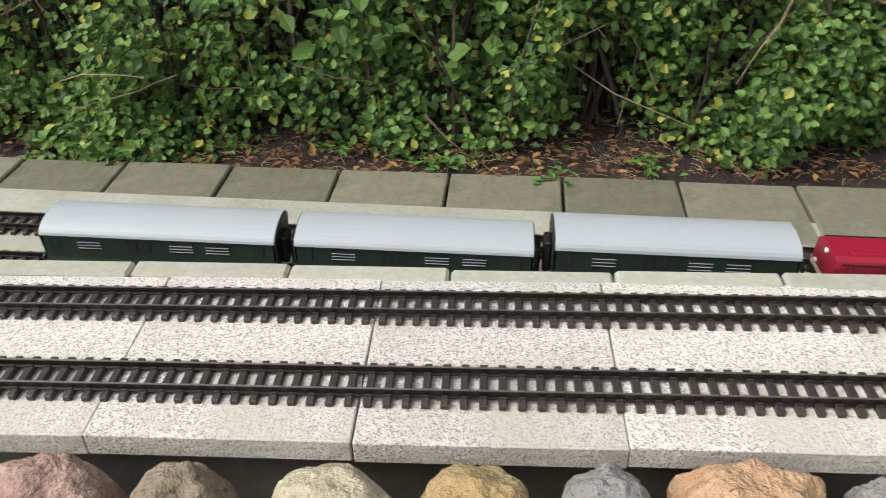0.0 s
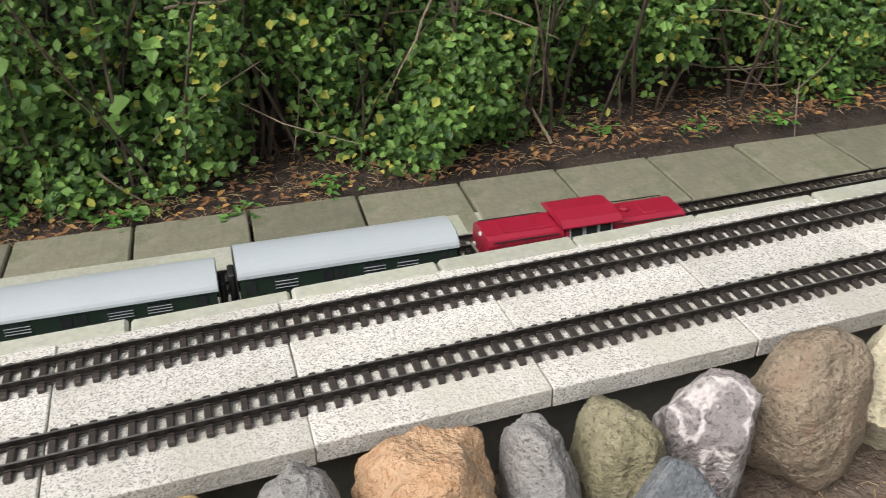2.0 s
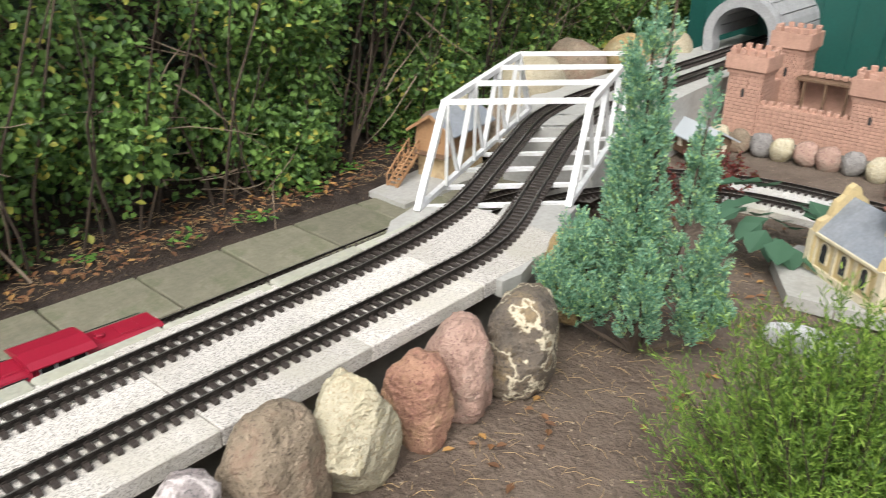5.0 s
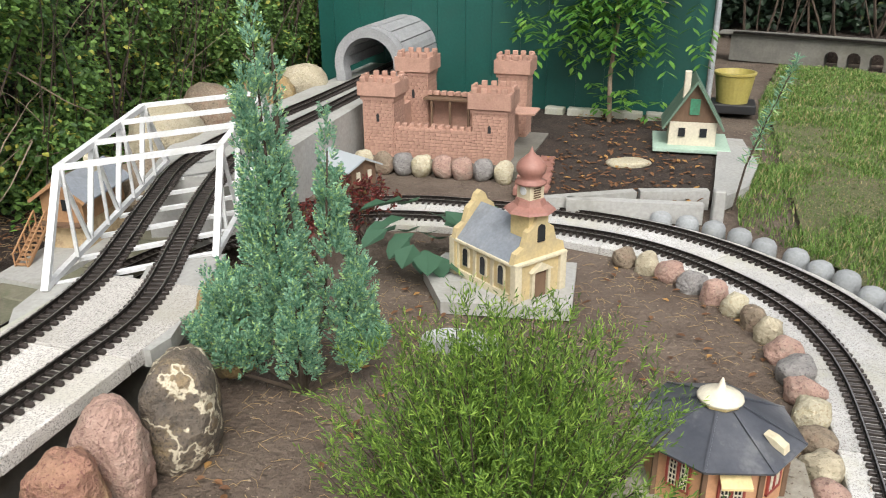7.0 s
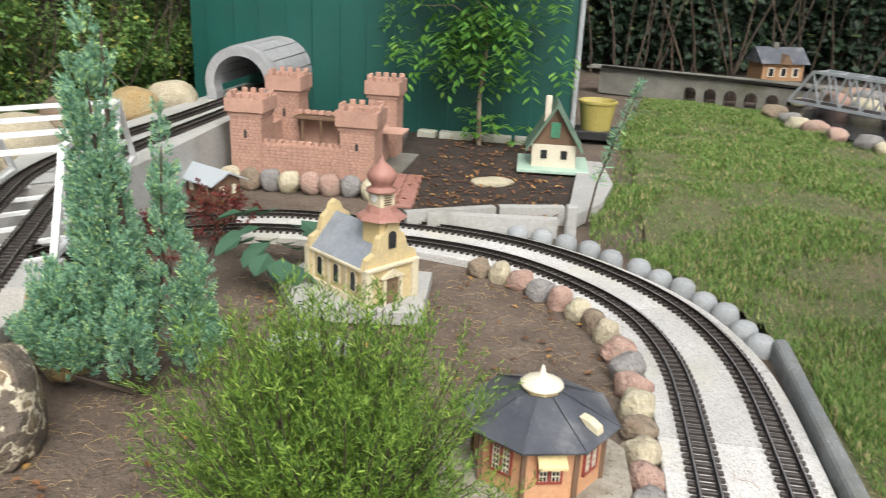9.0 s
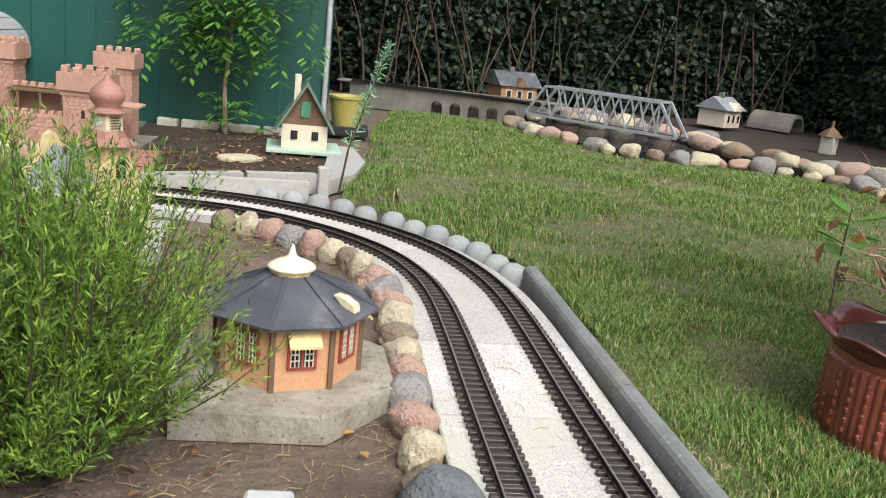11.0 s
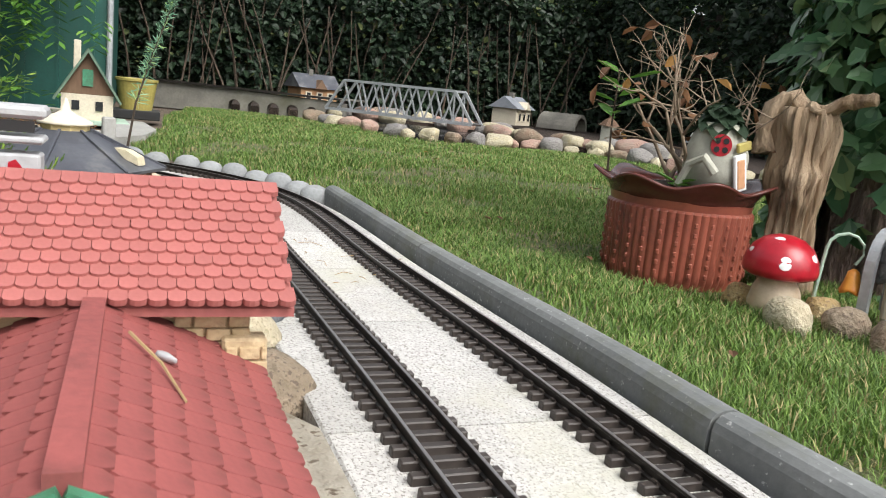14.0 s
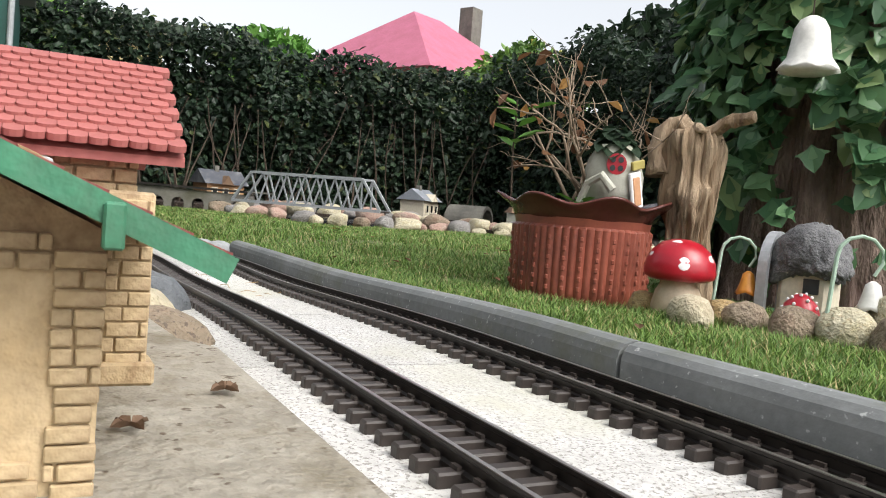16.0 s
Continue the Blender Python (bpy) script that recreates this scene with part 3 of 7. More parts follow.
# washed-concrete slabs of the deck
SLABS = tagged(new("deck_slabs"), "row of white washed-concrete slabs with exposed pebbles", "slabs", kind="structure")
bm = bm_new()
box(bm, (0, 0, 0), (0.3982, 0.398, 0.042), None, 0.0022)
slab_mesh = mesh_of(bm, "slab", M["washed"])
for k in range(-5, 5):
    ob = new("slab", slab_mesh)
    ob.parent = SLABS
    ob.matrix_local = pose(0.2 + 0.4 * k - 0.0, 0.2, -0.021 - (0.002 if k % 2 else 0.0), 0.15 * (k % 3 - 1), 0, 0.12 * ((k * 7) % 5 - 2))
bm = bm_new()
prism(bm, [(1.604, 0.002), (1.645, 0.002), (1.645, 0.18), (1.604, 0.22)], -0.042, -0.001, "xy")
part("slab", bm, M["washed"], SLABS)

# edging stones behind the rear track
EDGE = tagged(new("deck_edging"), "low strip of mossy grey edging stones behind the track", "edging", kind="structure")
x = -2.7
rnd = random.Random(3)
while x < 1.72:
    w = 0.303
    bm = bm_new()
    box(bm, (0, 0, 0), (w - 0.004, 0.047, 0.38), None, 0.006)
    ob = part("edging_stone", bm, M["strip"], EDGE)
    ob.matrix_local = pose(x + w / 2, 0.413 - 0.012 * x + rnd.uniform(-0.003, 0.003), -0.19 + rnd.uniform(-0.003, 0.004), 0, 0, rnd.uniform(-1.2, -0.2))
    x += w

# light bed of the lower track behind
bm = bm_new()
prism(bm, [(-2.8, LOW - 0.06), (2.4, LOW - 0.06), (2.4, LOW - 0.001), (1.15, LOW - 0.001), (-2.8, LOW - 0.001 + climb(-2.8))], 0.445, 0.99, "xz")
solid("lower_track_bed", bm, M["strip"], "pale concrete bed under the lower track", "track bed", kind="structure")

# mossy paving slabs along the hedge
PAVE = tagged(new("pavement"), "row of mossy greenish paving slabs along the hedge", "pavement", kind="structure")
bm = bm_new()
box(bm, (0, 0, -0.04), (0.306, 0.30, 0.12), None, 0.004)
pave_mesh = mesh_of(bm, "paving_slab", M["paving"])
rnd = random.Random(9)
for k in range(-9, 10):
    ob = new("paving_slab", pave_mesh)
    ob.parent = PAVE
    ob.matrix_local = pose(0.15 + 0.3145 * k, 1.048 - 0.042 * k * 0.3145, -0.250 - 0.010 * 0.3145 * k + rnd.uniform(-0.003, 0.003), rnd.uniform(-0.6, 0.6), 0.57 + rnd.uniform(-0.4, 0.4), -2.4 + rnd.uniform(-0.3, 0.3))

# concrete plates from the deck to the bridge, with a gap between
for poly, lab in ((((1.65, -0.02), (1.72, -0.03), (2.24, 0.125), (2.09, 0.30), (1.93, 0.235), (1.65, 0.20)), "smooth grey concrete plate under the front track"),
                  (((1.65, 0.206), (1.92, 0.242), (2.02, 0.30), (1.88, 0.50), (1.74, 0.47), (1.65, 0.405)), "smooth grey concrete plate under the rear track")):
    bm = bm_new()
    prism(bm, poly, -0.05, -0.002, "xy")
    solid("concrete_plate", bm, M["concrete"], lab, "concrete plate", kind="structure")
bm = bm_new()
prism(bm, [(1.72, 0.04), (2.02, 0.12), (1.9, 0.38), (1.7, 0.34)], LOW - 0.05, -0.05, "xy")
solid("plate_pier", bm, M["dark_concrete"], "dark concrete pier under the plates", "pier", kind="structure")

# embankment beyond the bridge with its grey side wall
bm = bm_new()
prism(bm, [(2.98, 0.50), (3.45, 0.50), (4.0, 0.53), (4.4, 0.545), (5.66, 0.545), (5.66, 1.0), (4.3, 1.02), (3.3, 1.05), (2.84, 0.86)], LOW - 0.05, -0.002, "xy")
solid("embankment", bm, M["concrete"], "grey concrete embankment wall carrying two tracks to the tunnel", "embankment", kind="structure")

# white bed of the curve, in cast lengths
BED = tagged(new("curve_bed"), "curved band of white chippings concrete under two tracks", "track bed", kind="structure")
fine = inner_fwd
step = 14
for a in range(0, len(fine) - 1, step):
    seg = fine[a: a + step + 1]
    if len(seg) < 3:
        continue
    ns = normals(fine)[a: a + step + 1]
    bm = bm_new()
    g = 0.0015
    pts = [p.copy() for p in seg]
    pts[0] += (pts[1] - pts[0]).normalized() * g
    pts[-1] += (pts[-2] - pts[-1]).normalized() * g
    rings = [[bm.verts.new(p + n * u + Vector((0, 0, z))) for u, z in ((-0.098, LOW - 0.05), (-0.098, LOW - 0.003), (-0.094, LOW), (0.296, LOW), (0.302, LOW - 0.004), (0.302, LOW - 0.05))] for p, n in zip(pts, ns)]
    for r, q in zip(rings, rings[1:]):
        for k in range(6):
            bm.faces.new((r[k], r[(k + 1) % 6], q[(k + 1) % 6], q[k]))
    bm.faces.new(rings[0])
    bm.faces.new(list(reversed(rings[-1])))
    part("bed_slab", bm, M["white_bed"], BED)

# rounded grey kerb along the lawn
KERB = tagged(new("lawn_kerb"), "rounded grey concrete kerb stones between track and lawn", "kerb", kind="structure")
prof = [(-0.026, -0.12), (-0.026, 0.021), (-0.023, 0.031), (-0.016, 0.038), (-0.005, 0.041), (0.005, 0.041), (0.016, 0.038), (0.023, 0.031), (0.026, 0.021), (0.026, -0.12)]
for x0, x1, y0, y1 in ((-1.3, -0.235, -2.20, -2.15), (-0.232, 0.780, -2.15, -2.081), (0.784, 1.79, -2.080, -2.080), (1.793, 2.71, -2.080, -2.068)):
    bm = bm_new()
    d = Vector((x1 - x0, y1 - y0, 0)).normalized()
    sweep(bm, [Vector((x0, y0, 0)).lerp(Vector((x1, y1, 0)), k / 12) + Vector((0, 0, rise(x0 + (x1 - x0) * k / 12))) for k in range(13)], prof, LOW)
    part("kerb_stone", bm, M["kerb"], KERB)

# round-headed grey palisades round the outside of the curve
PALI = tagged(new("palisade_edging"), "row of round-headed grey concrete palisades along the curve", "palisade", kind="structure")
bm = bm_new()
lathe(bm, [(0.048, -0.12), (0.049, 0.015), (0.047, 0.032), (0.038, 0.048), (0.021, 0.057), (0.004, 0.060)], 14)
pal_mesh = mesh_of(bm, "palisade", M["palisade"], True)
line = [p + n * 0.345 for p, n in zip(inner_fwd, normals(inner_fwd))]
last = None
rnd = random.Random(4)
for p in line:
    if p.x > 2.74 and p.y < -1.02 and (last is None or (p - last).length > 0.108):
        last = p
        ob = new("palisade", pal_mesh)
        ob.parent = PALI
        ob.matrix_local = pose(p.x, p.y, LOW - 0.02 + rnd.uniform(-0.008, 0.008), rnd.uniform(-4, 4), rnd.uniform(-4, 4), rnd.uniform(0, 90))

# sleepers, last of the tracks
sleepers(t1, smooth_path(FRONT, SLEEPER), 0.0, lambda p: -1.2 < p.x < 3.1)
sleepers(t2, smooth_path(REAR, SLEEPER), 0.0, lambda p: -1.2 < p.x < 3.1)
sleepers(t3, inner_fine, LOW, lambda p: 0.2 < p.x and p.y < -0.6)
sleepers(t4, outer_fine, LOW, lambda p: 0.2 < p.x and p.y < -0.7)

# ---- boulders along the deck ----
# x, material, width, foot, top, how broken, turn
BOULDERS = [(-0.98, S_GREY, 0.19, -0.26, 0.03, 0.2, 10), (-0.80, S_PINK, 0.19, -0.26, 0.05, 0.1, 0), (-0.615, S_TAN, 0.165, -0.26, 0.025, 0.3, 20), (-0.415, S_BEIGE, 0.225, -0.26, 0.035, 0.15, 0),
            (-0.215, S_OCHRE, 0.165, -0.26, 0.04, 0.2, 30), (-0.045, S_GREY, 0.145, -0.26, 0.035, 0.15, 0), (0.150, S_ORANGE, 0.235, -0.24, 0.045, 0.9, -4), (0.338, S_GREY, 0.118, -0.24, 0.015, 0.7, 0),
            (0.465, S_OLIVE, 0.118, -0.24, 0.035, 0.35, 15), (0.617, S_WHITE, 0.165, -0.235, 0.045, 0.8, 25), (0.835, S_TAN, 0.205, -0.245, 0.07, 0.2, 0), (1.018, S_CREAM, 0.225, -0.24, 0.068, 1.0, 10),
            (1.248, S_RED, 0.142, -0.235, 0.00, 0.6, 8), (1.372, S_PINK, 0.148, -0.235, 0.035, 0.3, 0), (1.590, S_DARK, 0.26, -0.245, 0.045, 0.25, 20), (1.900, S_OCHRE, 0.17, -0.20, 0.075, 0.2, 0)]
WORDS = {id(S_GREY): "grey", id(S_PINK): "pink granite", id(S_TAN): "speckled tan", id(S_OLIVE): "mossy olive-brown", id(S_BEIGE): "pale beige", id(S_OCHRE): "ochre", id(S_ORANGE): "flat-topped orange", id(S_WHITE): "white and black veined",
         id(S_CREAM): "cream sandstone", id(S_RED): "reddish-brown", id(S_DARK): "dark white-veined", id(S_SLATE): "slate"}
for i, (x, mt, w, foot, top, hard, turn) in enumerate(BOULDERS):
    h = top - foot
    orange = mt is S_ORANGE
    bm = rock_bm((w * (1.0 if orange else 1.04), 0.16 if orange else 0.175, h * (1.0 if orange else 1.04)), i + 3, 0.5 if orange else 0.0, 5, 0.24, hard)
    solid("boulder", bm, mt, WORDS[id(mt)] + " boulder set upright against the deck", "boulder", "boulders along the deck", m=pose(x, -0.085 if x > 1.8 else (-0.14 if x > 1.5 else -0.105), (top + foot) / 2, 0, 0, turn), smooth=True)
bm = bm_new()
prism(bm, [(-0.15, -0.16), (0.20, -0.16), (0.19, -0.12), (0.02, 0.105), (-0.015, 0.115), (-0.14, -0.05)], -0.022, 0.022, "xz")
bmesh.ops.bevel(bm, geom=bm.edges[:], offset=0.006, segments=1, affect="EDGES")
solid("slate_slab", bm, S_SLATE, "dark grey slate piece leaning between the boulders", "stone", m=pose(0.480, -0.275, -0.075, -38, 6, -12))

# stones along the inside of the curve
rnd = random.Random(21)
line = [p - n * 0.142 for p, n in zip(inner_fwd, normals(inner_fwd))]
last = None
mats = [S_PINK, S_BEIGE, S_TAN, S_CREAM, S_PINK, S_GREY]
k = 0
for p in line:
    if 1.3 < p.x and p.y < -0.95 and (last is None or (p - last).length > rnd.uniform(0.088, 0.112)):
        last = p
        k += 1
        mt = mats[k % 6]
        solid("edging_boulder", rock_bm((rnd.uniform(0.085, 0.125), rnd.uniform(0.08, 0.105), rnd.uniform(0.08, 0.125)), 40 + k, sub=4, hard=rnd.uniform(0.1, 0.5)), mt, WORDS[id(mt)] + " rounded stone bordering the curved track bed", "stone",
              "stones inside the curve", m=pose(p.x, p.y, LOW - 0.008, rnd.uniform(-15, 15), rnd.uniform(-15, 15), rnd.uniform(0, 180)), smooth=True)
for (x, y, s, mt) in ((1.34, -1.62, 0.13, S_SLATE), (1.22, -1.6, 0.11, S_BEIGE), (1.02, -1.605, 0.1, S_TAN)):
    solid("edging_boulder", rock_bm((s * 1.3, s, s), int(x * 100)), mt, WORDS[id(mt)] + " stone beside the white track bed", "stone", "stones inside the curve", m=pose(x, y, LOW + 0.01, 0, 0, 30), smooth=True)


# ---- the train ----
TRAIN_Y, TRAIN_Z = 0.656, LOW + 0.016


def wheelset(parent, x, z, r=0.021):
    for s in (-1, 1):
        bm = bm_new()
        lathe(bm, [(r + 0.003, -0.003), (r + 0.003, 0.0), (r, 0.001), (r, 0.007), (r * 0.6, 0.008), (r * 0.3, 0.010)], 18)
        bmesh.ops.transform(bm, matrix=Matrix.Translation((x, s * 0.026, z)) @ Matrix.Rotation(-s * math.pi / 2, 4, "X"), verts=bm.verts[:])
        part("wheel", bm, M["black"], parent)


def buffers(parent, x, sx):
    for s in (-1, 1):
        bm = bm_new()
        lathe(bm, [(0.006, 0), (0.006, 0.014), (0.0035, 0.015), (0.0035, 0.022), (0.011, 0.0225), (0.011, 0.025)], 14)
        bmesh.ops.transform(bm, matrix=Matrix.Translation((x, s * 0.036, 0.052)) @ Matrix.Rotation(sx * math.pi / 2, 4, "Y"), verts=bm.verts[:])
        part("buffer", bm, M["black"], parent)


def hood(bm, x0, x1, w, z0, z1, r=0.02):
    prism(bm, [(-w, z0), (w, z0), (w, z1 - r), (w - r * 0.35, z1 - r * 0.3), (w - r, z1), (-w + r, z1), (-w + r * 0.35, z1 - r * 0.3), (-w, z1 - r)], x0, x1, "yz")


loco = thing("diesel_locomotive", pose(0.772, TRAIN_Y, TRAIN_Z + climb(0.772), 0, math.degrees(math.atan(GRADE)), 0) @ Matrix.Diagonal((0.94, 0.95, 0.86, 1)), "dark red model diesel locomotive with a cream stripe", "locomotive")
L = 0.284
bm = bm_new()
hood(bm, -L, -0.075, 0.058, 0.062, 0.152)
hood_a = part("rear_hood", bm, M["red"], loco)
bm = bm_new()
hood(bm, 0.07, L, 0.058, 0.062, 0.148)
hood_b = part("front_hood", bm, M["red"], loco)
for x0, x1, hd in ((-L - 0.001, -0.08, hood_a), (0.08, L + 0.001, hood_b)):
    bm = bm_new()
    box(bm, ((x0 + x1) / 2, 0, 0.070), (x1 - x0, 0.1184, 0.012))
    part("stripe", bm, M["cream"], hd, "cream stripe round the hood")
bm = bm_new()
box(bm, (0, 0, 0.053), (2 * L + 0.01, 0.112, 0.018), None, 0.002)
box(bm, (0, 0, 0.033), (0.16, 0.09, 0.03), None, 0.003)
part("frame", bm, M["black"], loco)
for x in (-0.19, 0.19):
    bm = bm_new()
    for s in (-1, 1):
        box(bm, (x, s * 0.043, 0.026), (0.15, 0.01, 0.022), None, 0.003)
        for k in (-1, 1):
            box(bm, (x + k * 0.045, s * 0.05, 0.026), (0.026, 0.006, 0.024), None, 0.003)
    bogie = part("bogie", bm, M["black"], loco)
    for k in (-0.045, 0.045):
        wheelset(bogie, x + k, 0.021)
bm = bm_new()
prism(bm, [(-0.06, 0.062), (0.06, 0.062), (0.062, 0.124), (0.052, 0.170), (-0.052, 0.170), (-0.062, 0.124)], -0.07, 0.065, "yz")
cab = part("cab", bm, M["red"], loco)
bm = bm_new()
prism(bm, [(-0.072, 0.166), (-0.05, 0.177), (0, 0.182), (0.05, 0.177), (0.072, 0.166), (0.072, 0.162), (-0.072, 0.162)], -0.088, 0.082, "yz")
part("cab_roof", bm, M["red"], loco)
for s in (-1, 1):
    for x in (-0.042, 0.0, 0.04):
        bm = bm_new()
        tilt = Matrix.Rotation(s * 0.22, 4, "X")
        box(bm, (x, s * 0.0585, 0.143), (0.032, 0.004, 0.030), tilt)
        win = part("window", bm, M["glass"], cab)
        bm = bm_new()
        for dx, dz, sx, sz in ((0, 0.017, 0.038, 0.003), (0, -0.017, 0.038, 0.003), (0.018, 0, 0.003, 0.036), (-0.018, 0, 0.003, 0.036)):
            box(bm, (x + dx, s * 0.0592 - s * dz * 0.22, 0.143 + dz), (sx, 0.004, sz), tilt)
        part("window_frame", bm, M["silver"], win)
for x, s, zz, hd in ((-0.19, 0.1, 0.153, hood_a), (-0.11, 0.05, 0.153, hood_a), (0.20, 0.06, 0.149, hood_b)):
    bm = bm_new()
    box(bm, (x, 0, zz), (s, 0.06, 0.004), None, 0.0015)
    part("hood_cover", bm, M["red"], hd)
bm = bm_new()
lathe(bm, [(0.013, 0), (0.013, 0.008), (0.009, 0.011)], 14, (0.125, 0.0, 0.148))
part("exhaust", bm, M["red"], hood_b)
for x0, hd in ((-L + 0.01, hood_a), (0.09, hood_b)):
    bm = bm_new()
    for k in range(3):
        for s in (-1, 1):
            box(bm, (x0 + 0.03 + k * 0.064, s * 0.0586, 0.108), (0.0015, 0.002, 0.06))
    for s in (-1, 1):
        box(bm, (x0 + 0.093, s * 0.0586, 0.142), (0.18, 0.003, 0.0025))
    tagged(part("hood_seam", bm, M["black"], hd), kind="stuff")
for x, sx in ((L, 1), (-L, -1)):
    buffers(loco, x, sx)
    for dy, dz in ((-0.038, 0.083), (0.038, 0.083), (0, 0.14)):
        bm = bm_new()
        lathe(bm, [(0.0065, 0), (0.0065, 0.003), (0.005, 0.0045), (0.002, 0.005)], 14)
        bmesh.ops.transform(bm, matrix=Matrix.Translation((x, dy, dz)) @ Matrix.Rotation(sx * math.pi / 2, 4, "Y"), verts=bm.verts[:])
        part("headlight", bm, M["white"], loco)
bm = bm_new()
box(bm, (L + 0.001, 0, 0.118), (0.002, 0.046, 0.016))
plate = part("number_plate", bm, M["black"], loco, "black number plate with pale bars")
bm = bm_new()
for y in range(-3, 4):
    box(bm, (L + 0.0025, y * 0.0055, 0.118), (0.001, 0.0035, 0.008))
part("plate_bar", bm, M["white"], plate)



def coach():
    c = thing("passenger_coach", pose(0, 0, 0), "dark green model coach with silver-grey roof, behind the deck", "coach", "coaches of the train")
    h = 0.247
    bm = bm_new()
    prism(bm, [(-0.058, 0.05), (0.058, 0.05), (0.066, 0.08), (0.065, 0.163), (-0.065, 0.163), (-0.066, 0.08)], -h, h, "yz")
    body = part("body", bm, M["green_coach"], c)
    bm = bm_new()
    out = [(0.070 * math.cos(a), 0.158 + 0.036 * math.sin(a)) for a in [math.pi * k / 14 for k in range(15)]]
    prism(bm, out, -h - 0.004, h + 0.004, "yz")
    part("roof", bm, M["silver"], c, "plain silver-grey barrel roof")
    out = [(0.067 * math.cos(a), 0.158 + 0.033 * math.sin(a)) for a in [math.pi * k / 14 for k in range(15)]]
    for s in (-1, 1):
        bm = bm_new()
        prism(bm, out + [(-0.058, 0.06), (0.058, 0.06)], s * (h + 0.0065), s * (h + 0.0042), "yz")
        wall = part("end_wall", bm, M["black"], c, "black end wall")
        bm = bm_new()
        box(bm, (s * (h + 0.0145), 0, 0.1), (0.015, 0.05, 0.09), None, 0.004)
        part("gangway", bm, M["black"], wall)
    for s in (-1, 1):
        for x, w in ((-0.225, 0.022), (-0.148, 0.046), (-0.056, 0.02), (-0.026, 0.02), (0.05, 0.046), (0.128, 0.046), (0.215, 0.022)):
            bm = bm_new()
            box(bm, (x, s * 0.0655, 0.128), (w, 0.004, 0.036))
            win = part("window", bm, M["glass"], body)
            if w > 0.04:
                bm = bm_new()
                for k in range(3):
                    box(bm, (x, s * 0.0682, 0.117 + k * 0.010), (w + 0.004, 0.0015, 0.0016))
                part("window_bar", bm, M["silver"], win)
    bm = bm_new()
    box(bm, (0, 0, 0.043), (2 * h, 0.1, 0.014), None, 0.002)
    box(bm, (0.0, 0, 0.03), (0.2, 0.07, 0.02), None, 0.003)
    part("frame", bm, M["black"], c)
    for x in (-0.17, 0.17):
        bm = bm_new()
        for s in (-1, 1):
            box(bm, (x, s * 0.042, 0.026), (0.12, 0.009, 0.02), None, 0.003)
        bogie = part("bogie", bm, M["black"], c)
        for k in (-0.038, 0.038):
            wheelset(bogie, x + k, 0.019, 0.0185)
    for x, sx in ((h, 1), (-h, -1)):
        buffers(c, x, sx)
    return c


co = coach()


def on_grade(x):
    return pose(x, TRAIN_Y, TRAIN_Z + climb(x), 0, math.degrees(math.atan(GRADE)), 0) @ Matrix.Diagonal((1, 0.97, 0.85, 1))


co.matrix_world = on_grade(0.178)
copy_thing(co, on_grade(-0.366))
copy_thing(co, on_grade(-0.910))

# ---- the white truss bridge ----
BR = thing("truss_bridge", Matrix.Translation((1.850, 0.462, 0)) @ Matrix.Rotation(radians(19.6), 4, "Z"), "white-painted steel truss bridge carrying two model tracks", "bridge")
SK, WID, FT, TT, TE, FE, HT = 0.222, 0.425, 0.0, 0.22, 1.055, 1.275, 0.288


def skew(u, side):
    return (u + (SK if side else 0.0), -WID if side else 0.0)


for side in (0, 1):
    def P(u, z):
        return (*skew(u, side), z)
    for nm, a, b, w in (("end_post", (FT, 0), (TT, HT), 0.02), ("end_post", (FE, 0), (TE, HT), 0.02), ("top_chord", (TT - 0.004, HT), (TE + 0.004, HT), 0.022), ("bottom_chord", (FT, 0.008), (FE, 0.008), 0.018)):
        bm = bm_new()
        beam(bm, P(*a), P(*b), w, w * 0.9)
        part(nm, bm, M["white"], BR)
    n = 3
    st = (TE - TT) / n
    for k in range(n + 1):
        u = TT + k * st
        bm = bm_new()
        if k:
            beam(bm, P(u - st * 0.5, 0.012), P(u, HT), 0.017, 0.010)
            part("diagonal", bm, M["white"], BR)
            bm = bm_new()
        if k < n:
            beam(bm, P(u, HT), P(u + st * 0.5, 0.012), 0.012, 0.010)
            part("diagonal", bm, M["white"], BR)
            bm = bm_new()
        off = 0.012 if side == 0 else -0.012
        a, b = P(u, 0.012), P(u, HT)
        beam(bm, (a[0], a[1] - off, a[2]), (b[0], b[1] - off, b[2]), 0.010, 0.008)
        part("upright", bm, M["white"], BR)
for k in range(4):
    u = TT + k * (TE - TT) / 3
    bm = bm_new()
    beam(bm, (*skew(u, 0), HT + 0.004), (*skew(u, 1), HT + 0.004), 0.018, 0.016)
    part("cross_beam", bm, M["white"], BR)
for k in range(7):
    u = 0.06 + k * 0.192
    bm = bm_new()
    beam(bm, (*skew(u, 0), -0.008), (*skew(u, 1), -0.008), 0.02, 0.012)
    part("floor_beam", bm, M["white"], BR)

# ---- wooden house with stairs, beside the bridge ----
wh = thing("wooden_house", pose(2.6, 1.06, -0.235, 0, 0, 8), "orange-brown wooden model house with grey roof and outside stairs", "model house")
bm = bm_new()
prism(bm, [(-0.085, 0.11), (0.085, 0.11), (0.085, 0.215), (0.0, 0.275), (-0.085, 0.215)], 0.0, 0.30, "yz")
wl = part("upper_wall", bm, M["wood"], wh)
bm = bm_new()
box(bm, (0.15, 0, 0.055), (0.29, 0.15, 0.11))
part("ground_floor", bm, M["plaster"], wh, "yellowish plastered ground floor")
bm = bm_new()
for s in (-1, 1):
    prism(bm, [(0.0, 0.284), (s * 0.115, 0.203), (s * 0.115, 0.196), (0.0, 0.275)], -0.03, 0.33, "yz")
